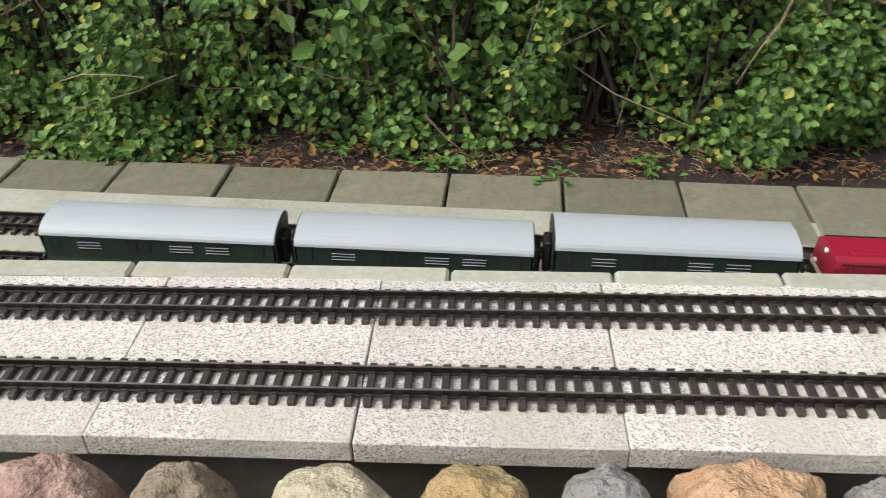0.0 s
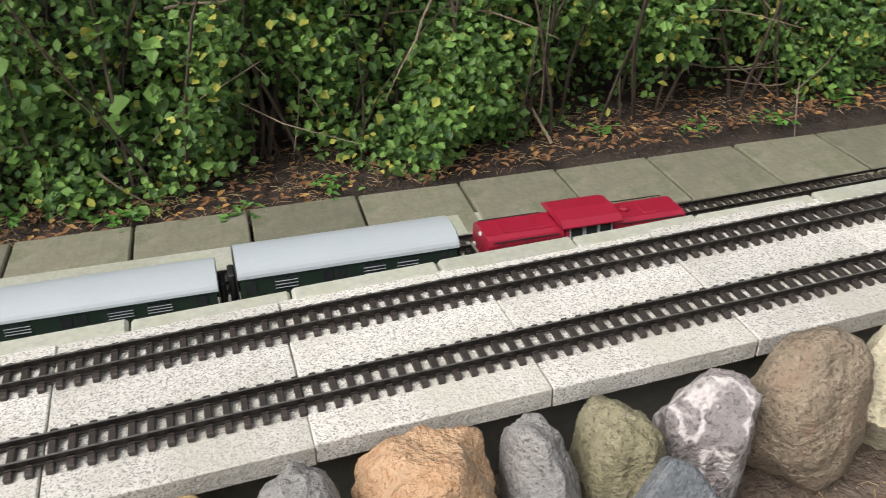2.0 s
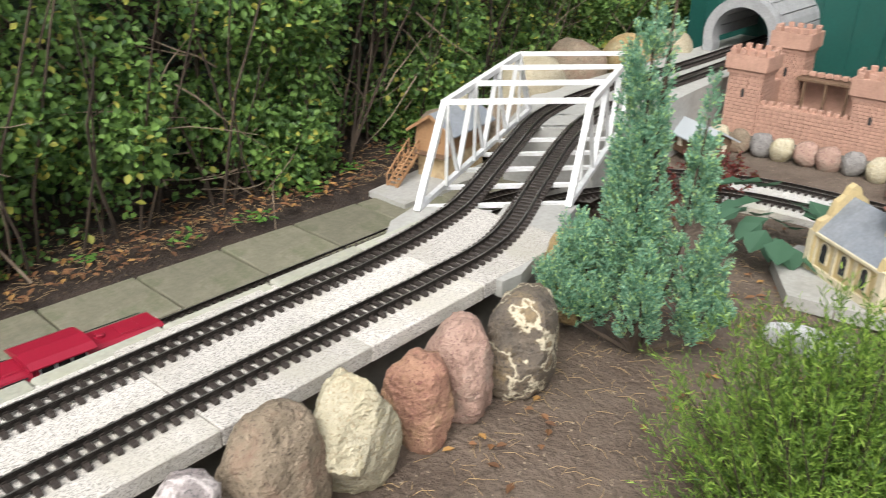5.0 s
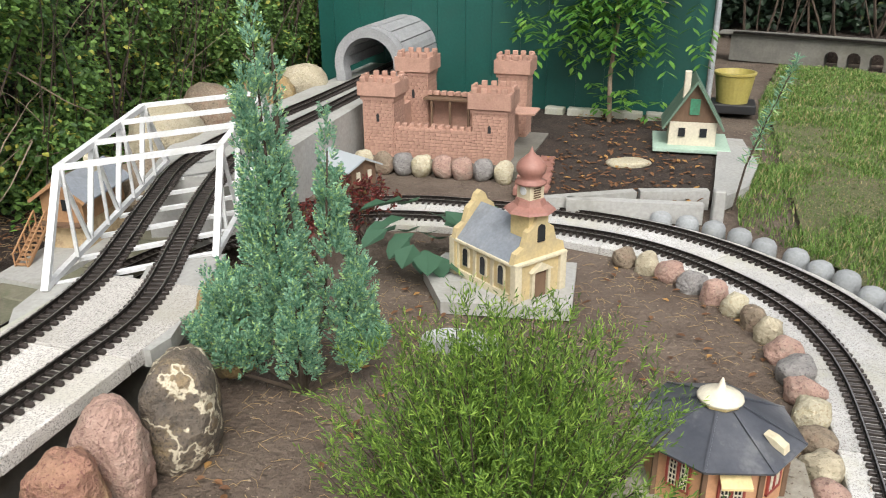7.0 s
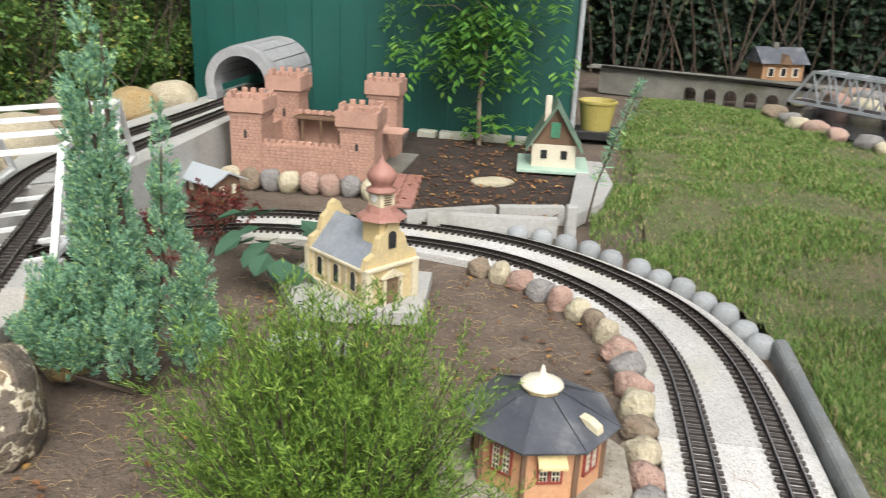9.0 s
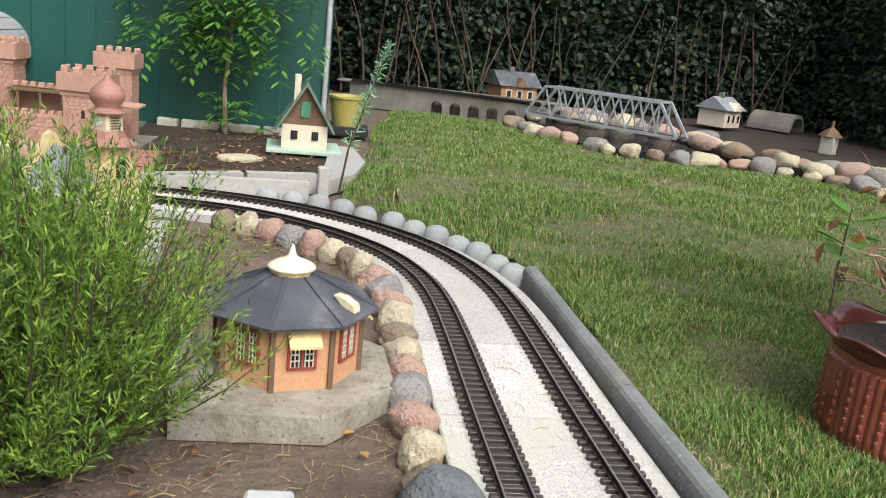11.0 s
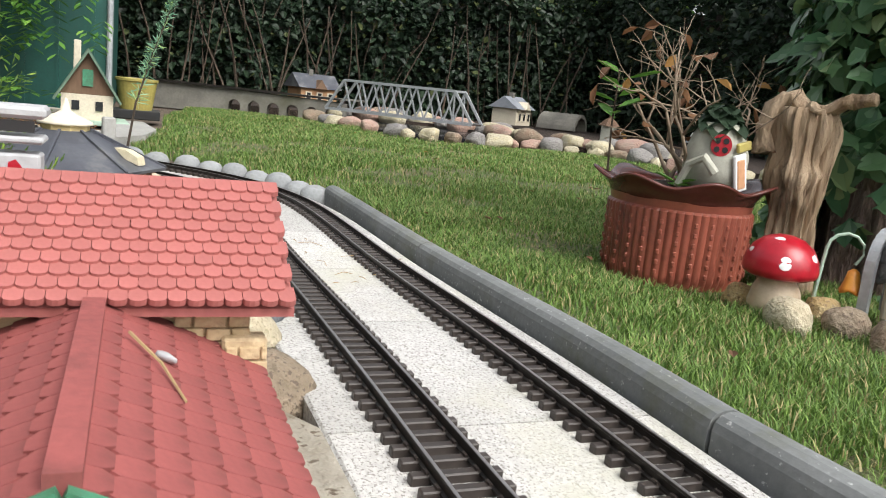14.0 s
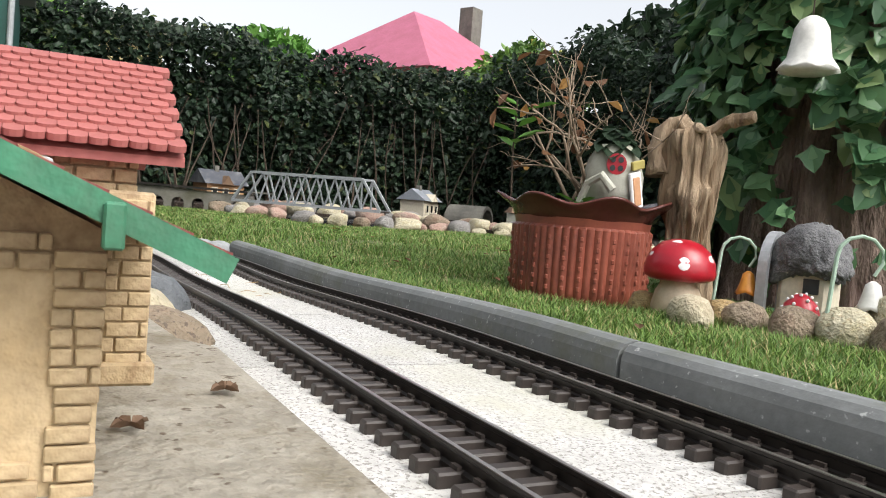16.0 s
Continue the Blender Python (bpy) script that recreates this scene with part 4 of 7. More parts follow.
part("roof", bm, M["slate"], wh, "grey slate roof")
bm = bm_new()
for s in (-1, 1):
    beam(bm, (-0.028, 0, 0.277), (-0.028, s * 0.115, 0.198), 0.006, 0.012)
part("barge_board", bm, M["wood"], wh)
bm = bm_new()
box(bm, (-0.02, 0, 0.108), (0.05, 0.18, 0.006))
part("balcony", bm, M["brown_wood"], wh)
bm = bm_new()
box(bm, (-0.002, -0.02, 0.18), (0.004, 0.035, 0.045))
part("window", bm, M["glass"], wh)
bm = bm_new()
box(bm, (0.2, -0.02, 0.29), (0.035, 0.035, 0.07), None, 0.003)
part("chimney", bm, M["church_trim"], wh)
for dy in (0.05, 0.1):
    bm = bm_new()
    beam(bm, (-0.19, dy, 0.0), (-0.03, dy, 0.11), 0.006, 0.012)
    beam(bm, (-0.19, dy, 0.05), (-0.03, dy, 0.165), 0.005)
    for k in range(5):
        beam(bm, (-0.19 + k * 0.04, dy, 0.0 + k * 0.0275), (-0.19 + k * 0.04, dy, 0.05 + k * 0.0285), 0.004)
    part("stair_rail", bm, M["wood"], wh)
for k in range(9):
    bm = bm_new()
    box(bm, (-0.185 + k * 0.0178, 0.075, 0.008 + k * 0.0122), (0.016, 0.05, 0.003))
    part("stair_step", bm, M["wood"], wh)
bm = bm_new()
prism(bm, [(2.29, 0.93), (2.9, 0.93), (2.9, 1.2), (2.30, 1.14)], LOW, -0.235, "xy")
solid("house_slab", bm, M["concrete"], "pale concrete base slab under the wooden house", "slab", kind="structure")

# ---- castle ----
CA = thing("toy_castle", pose(4.2, 0.0, -0.245), "pink brick model castle with four crenellated towers", "castle")


def brick_wall(parent, x, y0, y1, z0, z1, rows, seed, face=-1, axis="y"):
    """A flush core with bricks a little proud of it."""
    rnd = random.Random(seed)
    h = (z1 - z0) / rows
    for r in range(rows):
        u = y0 - (0.5 * 0.03 if r % 2 else 0)
        while u < y1 - 0.004:
            w = rnd.uniform(0.024, 0.036)
            a, b = max(u, y0), min(u + w, y1)
            if b - a > 0.006:
                key = (round((b - a) * 250), round(h * 500), axis)
                if key not in BRICKS:
                    bm = bm_new()
                    sz = (0.006, (b - a) - 0.002, h - 0.002) if axis == "y" else ((b - a) - 0.002, 0.006, h - 0.002)
                    box(bm, (0, 0, 0), sz)
                    BRICKS[key] = mesh_of(bm, "brick", M["pink_stone"])
                ob = new("brick", BRICKS[key])
                ob.parent = parent
                d = rnd.uniform(0, 0.0015)
                if axis == "y":
                    ob.location = (x + face * (0.001 + d), (a + b) / 2, z0 + (r + 0.5) * h)
                else:
                    ob.location = ((a + b) / 2, x + face * (0.001 + d), z0 + (r + 0.5) * h)
            u += w


BRICKS = {}


def tower(cx, cy, w, h, ch, seed, bricks=True):
    bm = bm_new()
    box(bm, (cx, cy, h / 2), (w, w, h))
    body = part("tower", bm, M["pink_stone"], CA)
    if bricks:
        brick_wall(body, cx - w / 2, cy - w / 2, cy + w / 2, 0, h, 17, seed)
        brick_wall(body, cy - w / 2, cx - w / 2, cx + w / 2, 0, h, 17, seed + 1, -1, "x")
    c = w + 0.045
    bm = bm_new()
    box(bm, (cx, cy, h + 0.008), (w + 0.02, w + 0.02, 0.022))
    for s in (-1, 1):
        box(bm, (cx + s * (c / 2 - 0.008), cy, h + 0.018 + ch / 2), (0.016, c, ch), None, 0.003)
        box(bm, (cx, cy + s * (c / 2 - 0.008), h + 0.018 + ch / 2), (c - 0.032, 0.016, ch), None, 0.003)
    box(bm, (cx, cy, h + 0.018 + ch * 0.35), (c - 0.03, c - 0.03, 0.01))
    crown = part("crown", bm, M["pink_stone"], CA)
    for s in (-1, 1):
        for k in range(4):
            o = (k - 1.5) * c / 4.35
            bm = bm_new()
            box(bm, (cx + s * (c / 2 - 0.008), cy + o, h + 0.018 + ch + 0.012), (0.018, 0.030, 0.028), None, 0.003)
            part("merlon", bm, M["pink_stone"], crown)
            if 0 < k < 3:
                bm = bm_new()
                box(bm, (cx + o, cy + s * (c / 2 - 0.008), h + 0.018 + ch + 0.012), (0.030, 0.018, 0.028), None, 0.003)
                part("merlon", bm, M["pink_stone"], crown)
    bm = bm_new()
    prism(bm, [(cy - 0.008, h * 0.62), (cy + 0.008, h * 0.62), (cy + 0.008, h * 0.74), (cy, h * 0.77), (cy - 0.008, h * 0.74)], cx - w / 2 - 0.006, cx - w / 2 + 0.004, "yz")
    part("arrow_slit", bm, M["black"], body)


tower(0.085, 0.383, 0.17, 0.31, 0.075, 1)
tower(0.085, -0.228, 0.18, 0.275, 0.085, 2)
tower(0.60, 0.36, 0.17, 0.35, 0.085, 3)
tower(0.68, -0.21, 0.165, 0.35, 0.08, 4, True)
bm = bm_new()
box(bm, (0.03, 0.08, 0.085), (0.04, 0.46, 0.17))
cw = part("curtain_wall", bm, M["pink_stone"], CA)
brick_wall(cw, 0.01, -0.138, 0.298, 0, 0.17, 9, 8)
for k in range(11):
    bm = bm_new()
    box(bm, (0.03, -0.115 + k * 0.0395, 0.178), (0.03, 0.024, 0.022), None, 0.003)
    part("merlon", bm, M["pink_stone"], cw)
bm = bm_new()
box(bm, (0.60, 0.06, 0.12), (0.05, 0.44, 0.24))
box(bm, (0.34, 0.40, 0.10), (0.4, 0.05, 0.20))
box(bm, (0.36, -0.235, 0.10), (0.42, 0.05, 0.20))
bw = part("back_wall", bm, M["pink_stone"], CA)
for k in range(10):
    bm = bm_new()
    box(bm, (0.52, -0.12 + k * 0.042, 0.253), (0.03, 0.028, 0.026), None, 0.003)
    part("merlon", bm, M["pink_stone"], bw)
bm = bm_new()
box(bm, (0.52, 0.06, 0.228), (0.14, 0.44, 0.012))
for k in range(4):
    box(bm, (0.46, -0.1 + k * 0.11, 0.11), (0.012, 0.012, 0.22))
part("walkway", bm, M["brown_wood"], CA, "brown wooden walkway on posts")
bm = bm_new()
box(bm, (0.3, 0.07, 0.01), (0.5, 0.5, 0.02))
part("courtyard", bm, M["dark_concrete"], CA)
bm = bm_new()
box(bm, (0.42, -0.33, 0.20), (0.16, 0.13, 0.014), None, 0.003)
part("balcony", bm, M["pink_stone"], CA)
rnd = random.Random(31)
mats = [S_CREAM, S_TAN, S_GREY, S_CREAM, S_PINK, S_PINK, S_GREY, S_CREAM]
for k in range(8):
    solid("castle_stone", rock_bm((0.10, 0.115, 0.13), 90 + k), mats[k], WORDS[id(mats[k])] + " stone in the row under the castle", "stone", "stones under the castle",
          m=pose(4.08 - 0.01 * (k % 2), 0.42 - k * 0.108, LOW + 0.02, 0, 0, rnd.uniform(0, 90)), smooth=True)
bm = bm_new()
box(bm, (4.52, 0.05, LOW - 0.005), (0.82, 0.92, 0.05))
solid("castle_base", bm, M["dark_concrete"], "low concrete base under the castle", "base", kind="structure")

# ---- tunnel portal at the shed ----
TU = thing("tunnel_portal", pose(4.95, 0.735, 0.0), "grey ribbed tunnel pipe with a dark mouth, against the shed", "tunnel")
bm = bm_new()
ro, ri, cz = 0.225, 0.168, 0.105
out = [(ro * math.cos(a), cz + ro * math.sin(a)) for a in [math.pi * (k / 20 * 1.16 - 0.08) for k in range(21)]]
inn = [(ri * math.cos(a), cz + ri * math.sin(a)) for a in [math.pi * (k / 20 * 1.24 - 0.12) for k in range(21)]]
poly = [(out[0][0], 0.0)] + out + [(out[-1][0], 0.0), (inn[-1][0], 0.0)] + list(reversed(inn)) + [(inn[0][0], 0.0)]
prism(bm, poly, 0.0, 0.10, "yz")
part("mouth", bm, M["tunnel"], TU)
for k in range(9):
    a0, a1 = math.pi * (k / 9 * 1.1 - 0.05), math.pi * ((k + 0.93) / 9 * 1.1 - 0.05)
    bm = bm_new()
    prism(bm, [(r * math.cos(a), cz + r * math.sin(a)) for r, a in ((ro + 0.006, a0), (ro + 0.006, (a0 + a1) / 2), (ro + 0.006, a1), (ri, a1), (ri, (a0 + a1) / 2), (ri, a0))], 0.08, 0.70, "yz")
    part("rib", bm, M["tunnel"], TU)

# ---- green shed ----
bm = bm_new()
box(bm, (7.15, 0.05, 0.55), (3.0, 2.66, 1.66))
SH = solid("garden_shed", bm, M["shed"], "dark green sheet-metal garden shed with upright seams", "shed")
for k in range(14):
    y = -1.2 + k * 0.19
    bm = bm_new()
    box(bm, (5.645, y, 0.56), (0.012, 0.014 if k % 2 else 0.03, 1.62))
    part("wall_seam", bm, M["shed"], SH)
bm = bm_new()
box(bm, (5.64, 0.05, -0.285), (0.06, 2.7, 0.05))
part("base_rail", bm, M["dark_concrete"], SH)
bm = bm_new()
prism(bm, [(5.5, 1.36), (8.7, 1.50), (8.7, 1.55), (5.5, 1.41)], -1.4, 1.5, "xz")
part("roof", bm, M["grey_metal"], SH)
bm = bm_new()
tube(bm, [(5.63, -1.30, -0.28), (5.63, -1.30, 1.3)], 0.018, 0.018, 10)
part("downpipe", bm, M["grey_metal"], SH)
for k in range(8):
    bm = bm_new()
    box(bm, (0, 0, 0), (0.09, 0.2, 0.07), None, 0.008)
    solid("bed_stone", bm, M["strip"], "rough pale stone block edging the shed bed", "stone", "stones by the shed", m=pose(5.5, -0.35 - k * 0.125 - (0.02 if k % 2 else 0), LOW + 0.02, 2, 3, 4 * (k % 3) - 3) @ Matrix.Diagonal((1, 0.62, 1, 1)))

# dark planted bed in front of the shed, with kerb, post and brick path
bm = bm_new()
prism(bm, [(3.75, -0.55), (3.92, -1.33), (4.6, -1.42), (5.6, -1.32), (5.6, -0.2), (4.5, -0.35), (4.1, -0.45)], LOW - 0.03, LOW + 0.012, "xy")
solid("mulch_bed", bm, M["mulch"], "dark bark mulch bed in front of the green shed", "flower bed", kind="structure")
for a, b in (((3.62, -0.62), (3.83, -1.0)), ((3.84, -1.02), (3.93, -1.32)), ((3.64, -0.72), (3.72, -1.3))):
    bm = bm_new()
    beam(bm, (*a, LOW + 0.02), (*b, LOW + 0.02), 0.05, 0.09)
    solid("bed_kerb", bm, M["concrete"], "grey concrete kerb of the planted bed", "kerb", kind="structure")
bm = bm_new()
box(bm, (0, 0, 0.075), (0.05, 0.05, 0.21), None, 0.006)
solid("concrete_post", bm, M["concrete"], "short square grey concrete post at the bed corner", "post", m=pose(3.70, -1.36, LOW - 0.04, 0, 0, 10))
bm = bm_new()
prism(bm, [(3.8, -1.34), (4.1, -1.5), (4.5, -1.56), (5.0, -1.5), (5.0, -1.38), (4.6, -1.36)], LOW - 0.02, LOW + 0.045, "xy")
solid("stone_ledge", bm, M["concrete"], "sloping grey stone ledge beside the lawn", "ledge", kind="structure")
bm = bm_new()
for i in range(6):
    for j in range(2):
        box(bm, (3.88 + i * 0.1, -0.56 + j * 0.085 + i * 0.012, LOW + 0.005), (0.095, 0.08, 0.04), None, 0.004)
solid("brick_path", bm, M["dome"], "short path of reddish paving bricks by the castle", "path", kind="structure")
solid("flat_stone", rock_bm((0.16, 0.24, 0.05), 77), S_CREAM, "flat pale stone lying on the dark mulch", "stone", m=pose(4.42, -0.92, LOW + 0.02, 0, 0, 20), smooth=True)

# gabled house on the ledge
gh = thing("gabled_house", pose(4.76, -1.225, LOW + 0.02, 0, 0, 4) @ Matrix.Diagonal((1.13, 1.13, 1.13, 1)), "cream model house with steep mossy green gable roof", "model house")
bm = bm_new()
box(bm, (0.10, 0, 0.015), (0.34, 0.36, 0.02), None, 0.003)
part("base_board", bm, M["pale_green"], gh, "pale green base board")
bm = bm_new()
box(bm, (0.10, 0, 0.08), (0.2, 0.22, 0.12))
part("lower_wall", bm, M["house_white"], gh)
bm = bm_new()
prism(bm, [(-0.115, 0.14), (0.115, 0.14), (0.0, 0.325)], 0.0, 0.2, "yz")
part("gable_wall", bm, M["brown_wood"], gh, "brown timber gable")
bm = bm_new()
for s in (-1, 1):
    prism(bm, [(0.0, 0.348), (s * 0.145, 0.112), (s * 0.138, 0.106), (0.0, 0.328)], -0.035, 0.235, "yz")
part("roof", bm, M["roof_green"], gh)
bm = bm_new()
box(bm, (-0.004, 0, 0.215), (0.008, 0.045, 0.075))
part("shutter", bm, M["tile_green_trim"], gh, "bright green shutters")
for y in (-0.05, 0.05):
    bm = bm_new()
    box(bm, (-0.002, y, 0.09), (0.008, 0.032, 0.042))
    part("window", bm, M["glass"], gh)
bm = bm_new()
box(bm, (0.02, 0.045, 0.315), (0.03, 0.03, 0.13), None, 0.003)
part("chimney", bm, M["house_white"], gh)

# yellow tub behind the house
yt = thing("yellow_tub", pose(5.95, -1.46, LOW), "yellow plastic tub standing on a dark crate", "tub")
bm = bm_new()
lathe(bm, [(0.10, 0.06), (0.128, 0.24), (0.136, 0.245), (0.136, 0.26), (0.12, 0.262), (0.10, 0.2)], 28)
part("bucket", bm, M["yellow"], yt, smooth=False)
bm = bm_new()
box(bm, (0, 0, 0.03), (0.24, 0.3, 0.06), None, 0.006)
part("crate", bm, M["black"], yt)

# low house with a grey roof, below the embankment
lh = thing("goods_shed", pose(3.74, 0.30, LOW, 0, 0, 62), "small brown model shed with a pale grey roof", "model house")
bm = bm_new()
prism(bm, [(-0.075, 0), (0.075, 0), (0.075, 0.10), (0, 0.135), (-0.075, 0.10)], -0.02, 0.36, "yz")
part("wall", bm, M["brown_wood"], lh)
bm = bm_new()
for s in (-1, 1):
    prism(bm, [(0.0, 0.148), (s * 0.11, 0.094), (s * 0.11, 0.087), (0.0, 0.138)], -0.04, 0.38, "yz")
part("roof", bm, M["silver"], lh)
for y in (-0.035, 0.035):
    bm = bm_new()
    box(bm, (-0.022, y, 0.055), (0.006, 0.022, 0.045))
    part("window", bm, M["house_white"], lh)
for x in (0.05, 0.16, 0.27):
    bm = bm_new()
    box(bm, (x, 0.077, 0.055), (0.03, 0.006, 0.04))
    part("window", bm, M["house_white"], lh)
for i, (x, y, s) in enumerate(((3.45, 1.18, 0.36), (3.95, 1.22, 0.38), (4.5, 1.2, 0.30), (4.82, 1.12, 0.28), (3.1, 1.05, 0.30), (2.85, 1.2, 0.3))):
    solid("bank_boulder", rock_bm((s * 1.2, s * 0.9, s * 0.9), 130 + i), [S_BEIGE, S_TAN, S_OCHRE, S_BEIGE, S_TAN, S_TAN][i], "large mossy " + WORDS[id([S_BEIGE, S_TAN, S_OCHRE, S_BEIGE, S_TAN, S_TAN][i])] + " boulder beside the upper track", "boulder", "boulders by the tunnel",
          m=pose(x, y, -0.01 if i < 4 else -0.14, 0, 0, i * 40), smooth=True)

# ---- church ----
bm = bm_new()
prism(bm, [(2.56, -0.47), (2.63, -0.90), (3.02, -0.86), (2.98, -0.36), (2.80, -0.33)], LOW - 0.02, -0.236, "xy")
solid("church_platform", bm, M["concrete"], "flat grey concrete base under the church", "slab", kind="structure")
ch = thing("model_church", pose(2.625, -0.705, -0.236, 0, 0, -36), "cream-yellow model church with grey roof and onion-domed tower", "model church")
W, D, E, R = 0.205, 0.31, 0.14, 0.255
bm = bm_new()
box(bm, (W / 2, D / 2, E / 2), (W, D, E))
nave = part("nave_wall", bm, M["church_wall"], ch)
bm = bm_new()
prism(bm, [(-0.012, E - 0.004), (W / 2, R), (W + 0.012, E - 0.004)], 0.012, D - 0.006, "xz")
part("roof", bm, M["slate"], ch, "grey slate nave roof")
for y0, y1 in ((-0.012, 0.012), (D - 0.012, D + 0.012)):
    bm = bm_new()
    prism(bm, [(-0.012, 0), (W + 0.012, 0), (W + 0.014, E), (W + 0.004, E + 0.035), (W - 0.03, E + 0.05), (W - 0.045, E + 0.10), (W / 2 + 0.03, R + 0.004), (W / 2 + 0.018, R + 0.03), (W / 2, R + 0.042),
               (W / 2 - 0.018, R + 0.03), (W / 2 - 0.03, R + 0.004), (0.045, E + 0.10), (0.03, E + 0.05), (-0.004, E + 0.035), (-0.014, E)], y0, y1, "xz")
    part("scrolled_gable", bm, M["church_wall"], ch)
for y0 in (-0.014, D + 0.006):
    for x0 in (0, 1):
        bm = bm_new()
        box(bm, (x0 * W, y0 + 0.004, E / 2), (0.03, 0.028, E), None, 0.002)
        part("pilaster", bm, M["church_trim"], ch)
bm = bm_new()
box(bm, (-0.003, D / 2, 0.012), (0.012, D, 0.024))
box(bm, (-0.006, D / 2, E - 0.006), (0.016, D, 0.012), None, 0.002)
part("cornice", bm, M["church_trim"], ch)
bm = bm_new()
box(bm, (W / 2, -0.016, E - 0.002), (W + 0.03, 0.02, 0.012), None, 0.002)
part("front_cornice", bm, M["church_trim"], ch)


def arch_pts(c, z0, w, h, n=6):
    return [(c - w / 2, z0), (c + w / 2, z0)] + [(c + w / 2 * math.cos(math.pi * k / n), z0 + h - w / 2 + w / 2 * math.sin(math.pi * k / n)) for k in range(n + 1)]


for y in (0.06, 0.155, 0.25):
    bm = bm_new()
    prism(bm, arch_pts(y, 0.045, 0.036, 0.078), -0.007, 0.004, "yz")
    fr = part("window_surround", bm, M["church_trim"], nave)
    bm = bm_new()
    prism(bm, arch_pts(y, 0.05, 0.024, 0.066), -0.0095, 0.004, "yz")
    part("window", bm, M["glass"], fr)
    for k in (-0.047, 0.047):
        bm = bm_new()
        box(bm, (-0.003, y + k, E / 2), (0.008, 0.012, E))
        part("pilaster", bm, M["church_trim"], nave)
bm = bm_new()
box(bm, (W / 2, -0.014, 0.045), (0.052, 0.012, 0.09), None, 0.002)
door = part("door", bm, M["brown_wood"], ch, "brown double door")
bm = bm_new()
prism(bm, [(W / 2 - 0.05, 0.098), (W / 2 + 0.05, 0.098), (W / 2, 0.128)], -0.03, -0.008, "xz")
for s in (-1, 1):
    box(bm, (W / 2 + s * 0.036, -0.018, 0.05), (0.012, 0.014, 0.1))
part("pediment", bm, M["church_trim"], door)
cx, cy = W / 2, 0.045
bm = bm_new()
box(bm, (cx, cy, 0.24), (0.088, 0.088, 0.13))
tower_ob = part("tower", bm, M["yellow_cream"], ch)
bm = bm_new()
lathe(bm, [(0.088, 0.298), (0.082, 0.305), (0.055, 0.318), (0.047, 0.338), (0.0, 0.34)], 8, (cx, cy, 0))
part("skirt_roof", bm, M["dome"], ch, "brown flared tower roof")
bm = bm_new()
box(bm, (cx, cy, 0.362), (0.062, 0.062, 0.055))
belfry = part("belfry", bm, M["church_trim"], ch)
bm = bm_new()
lathe(bm, [(0.014, 0), (0.014, 0.004), (0.0, 0.0045)], 16)
bmesh.ops.transform(bm, matrix=Matrix.Translation((cx - 0.031, cy, 0.366)) @ Matrix.Rotation(-math.pi / 2, 4, "Y"), verts=bm.verts[:])
part("clock_face", bm, M["white"], belfry)
bm = bm_new()
for k in range(5):
    box(bm, (cx, cy - 0.032, 0.345 + k * 0.008), (0.03, 0.004, 0.003))
part("louvre", bm, M["brown_wood"], belfry)
bm = bm_new()
lathe(bm, [(0.052, 0.388), (0.053, 0.394), (0.038, 0.400), (0.034, 0.408), (0.046, 0.424), (0.0505, 0.438), (0.047, 0.452), (0.034, 0.468), (0.018, 0.480), (0.008, 0.492), (0.003, 0.505), (0.0, 0.512)], 20, (cx, cy, 0))
part("onion_dome", bm, M["dome"], ch, "brown onion dome", True)
bm = bm_new()
prism(bm, arch_pts(cx, 0.20, 0.03, 0.06), -0.018, 0.0, "xz")
part("window", bm, M["glass"], tower_ob)

# ---- octagonal kiosk ----
kx, ky = 1.855, -1.335
bm = bm_new()
prism(bm, [(1.60, -1.14), (1.60, -1.43), (1.76, -1.565), (1.97, -1.55), (2.10, -1.42), (2.08, -1.18), (1.9, -1.08)], LOW - 0.03, -0.234, "xy")
solid("kiosk_platform", bm, M["platform"], "weathered grey concrete base under the kiosk", "slab", kind="structure")
ki = thing("octagonal_kiosk", pose(kx, ky, -0.234, 0, 0, 15) @ Matrix.Diagonal((0.89, 0.89, 0.97, 1)), "orange octagonal model kiosk with dark roof and cream lantern", "model house")
A8 = [math.pi * (k + 0.5) / 4 for k in range(8)]
bm = bm_new()
prism(bm, [(0.172 * math.cos(a), 0.172 * math.sin(a)) for a in A8], 0.0, 0.160, "xy")
kw = part("wall", bm, M["kiosk_wall"], ki)
bm = bm_new()
rings = []
for r, z in ((0.210, 0.142), (0.212, 0.148), (0.10, 0.190), (0.055, 0.210)):
    rings.append([bm.verts.new((r * math.cos(a), r * math.sin(a), z)) for a in A8])
for p, q in zip(rings, rings[1:]):
    for i in range(8):
        bm.faces.new((p[i], p[(i + 1) % 8], q[(i + 1) % 8], q[i]))
bm.faces.new(rings[-1])
bm.faces.new(list(reversed(rings[0])))
roof = part("roof", bm, M["kiosk_roof"], ki, "dark grey-blue roof")
for a in A8:
    bm = bm_new()
    beam(bm, (0.211 * math.cos(a), 0.211 * math.sin(a), 0.149), (0.056 * math.cos(a), 0.056 * math.sin(a), 0.212), 0.006, 0.004)
    part("ridge", bm, M["kiosk_roof"], roof)
    bm = bm_new()
    beam(bm, (0.174 * math.cos(a), 0.174 * math.sin(a), 0.0), (0.174 * math.cos(a), 0.174 * math.sin(a), 0.150), 0.012, 0.012)
    part("corner_post", bm, M["brown_wood"], ki)
bm = bm_new()
prism(bm, [(0.19 * math.cos(a), 0.19 * math.sin(a)) for a in A8], 0.136, 0.143, "xy")
part("eave_board", bm, M["brown_wood"], ki)
bm = bm_new()
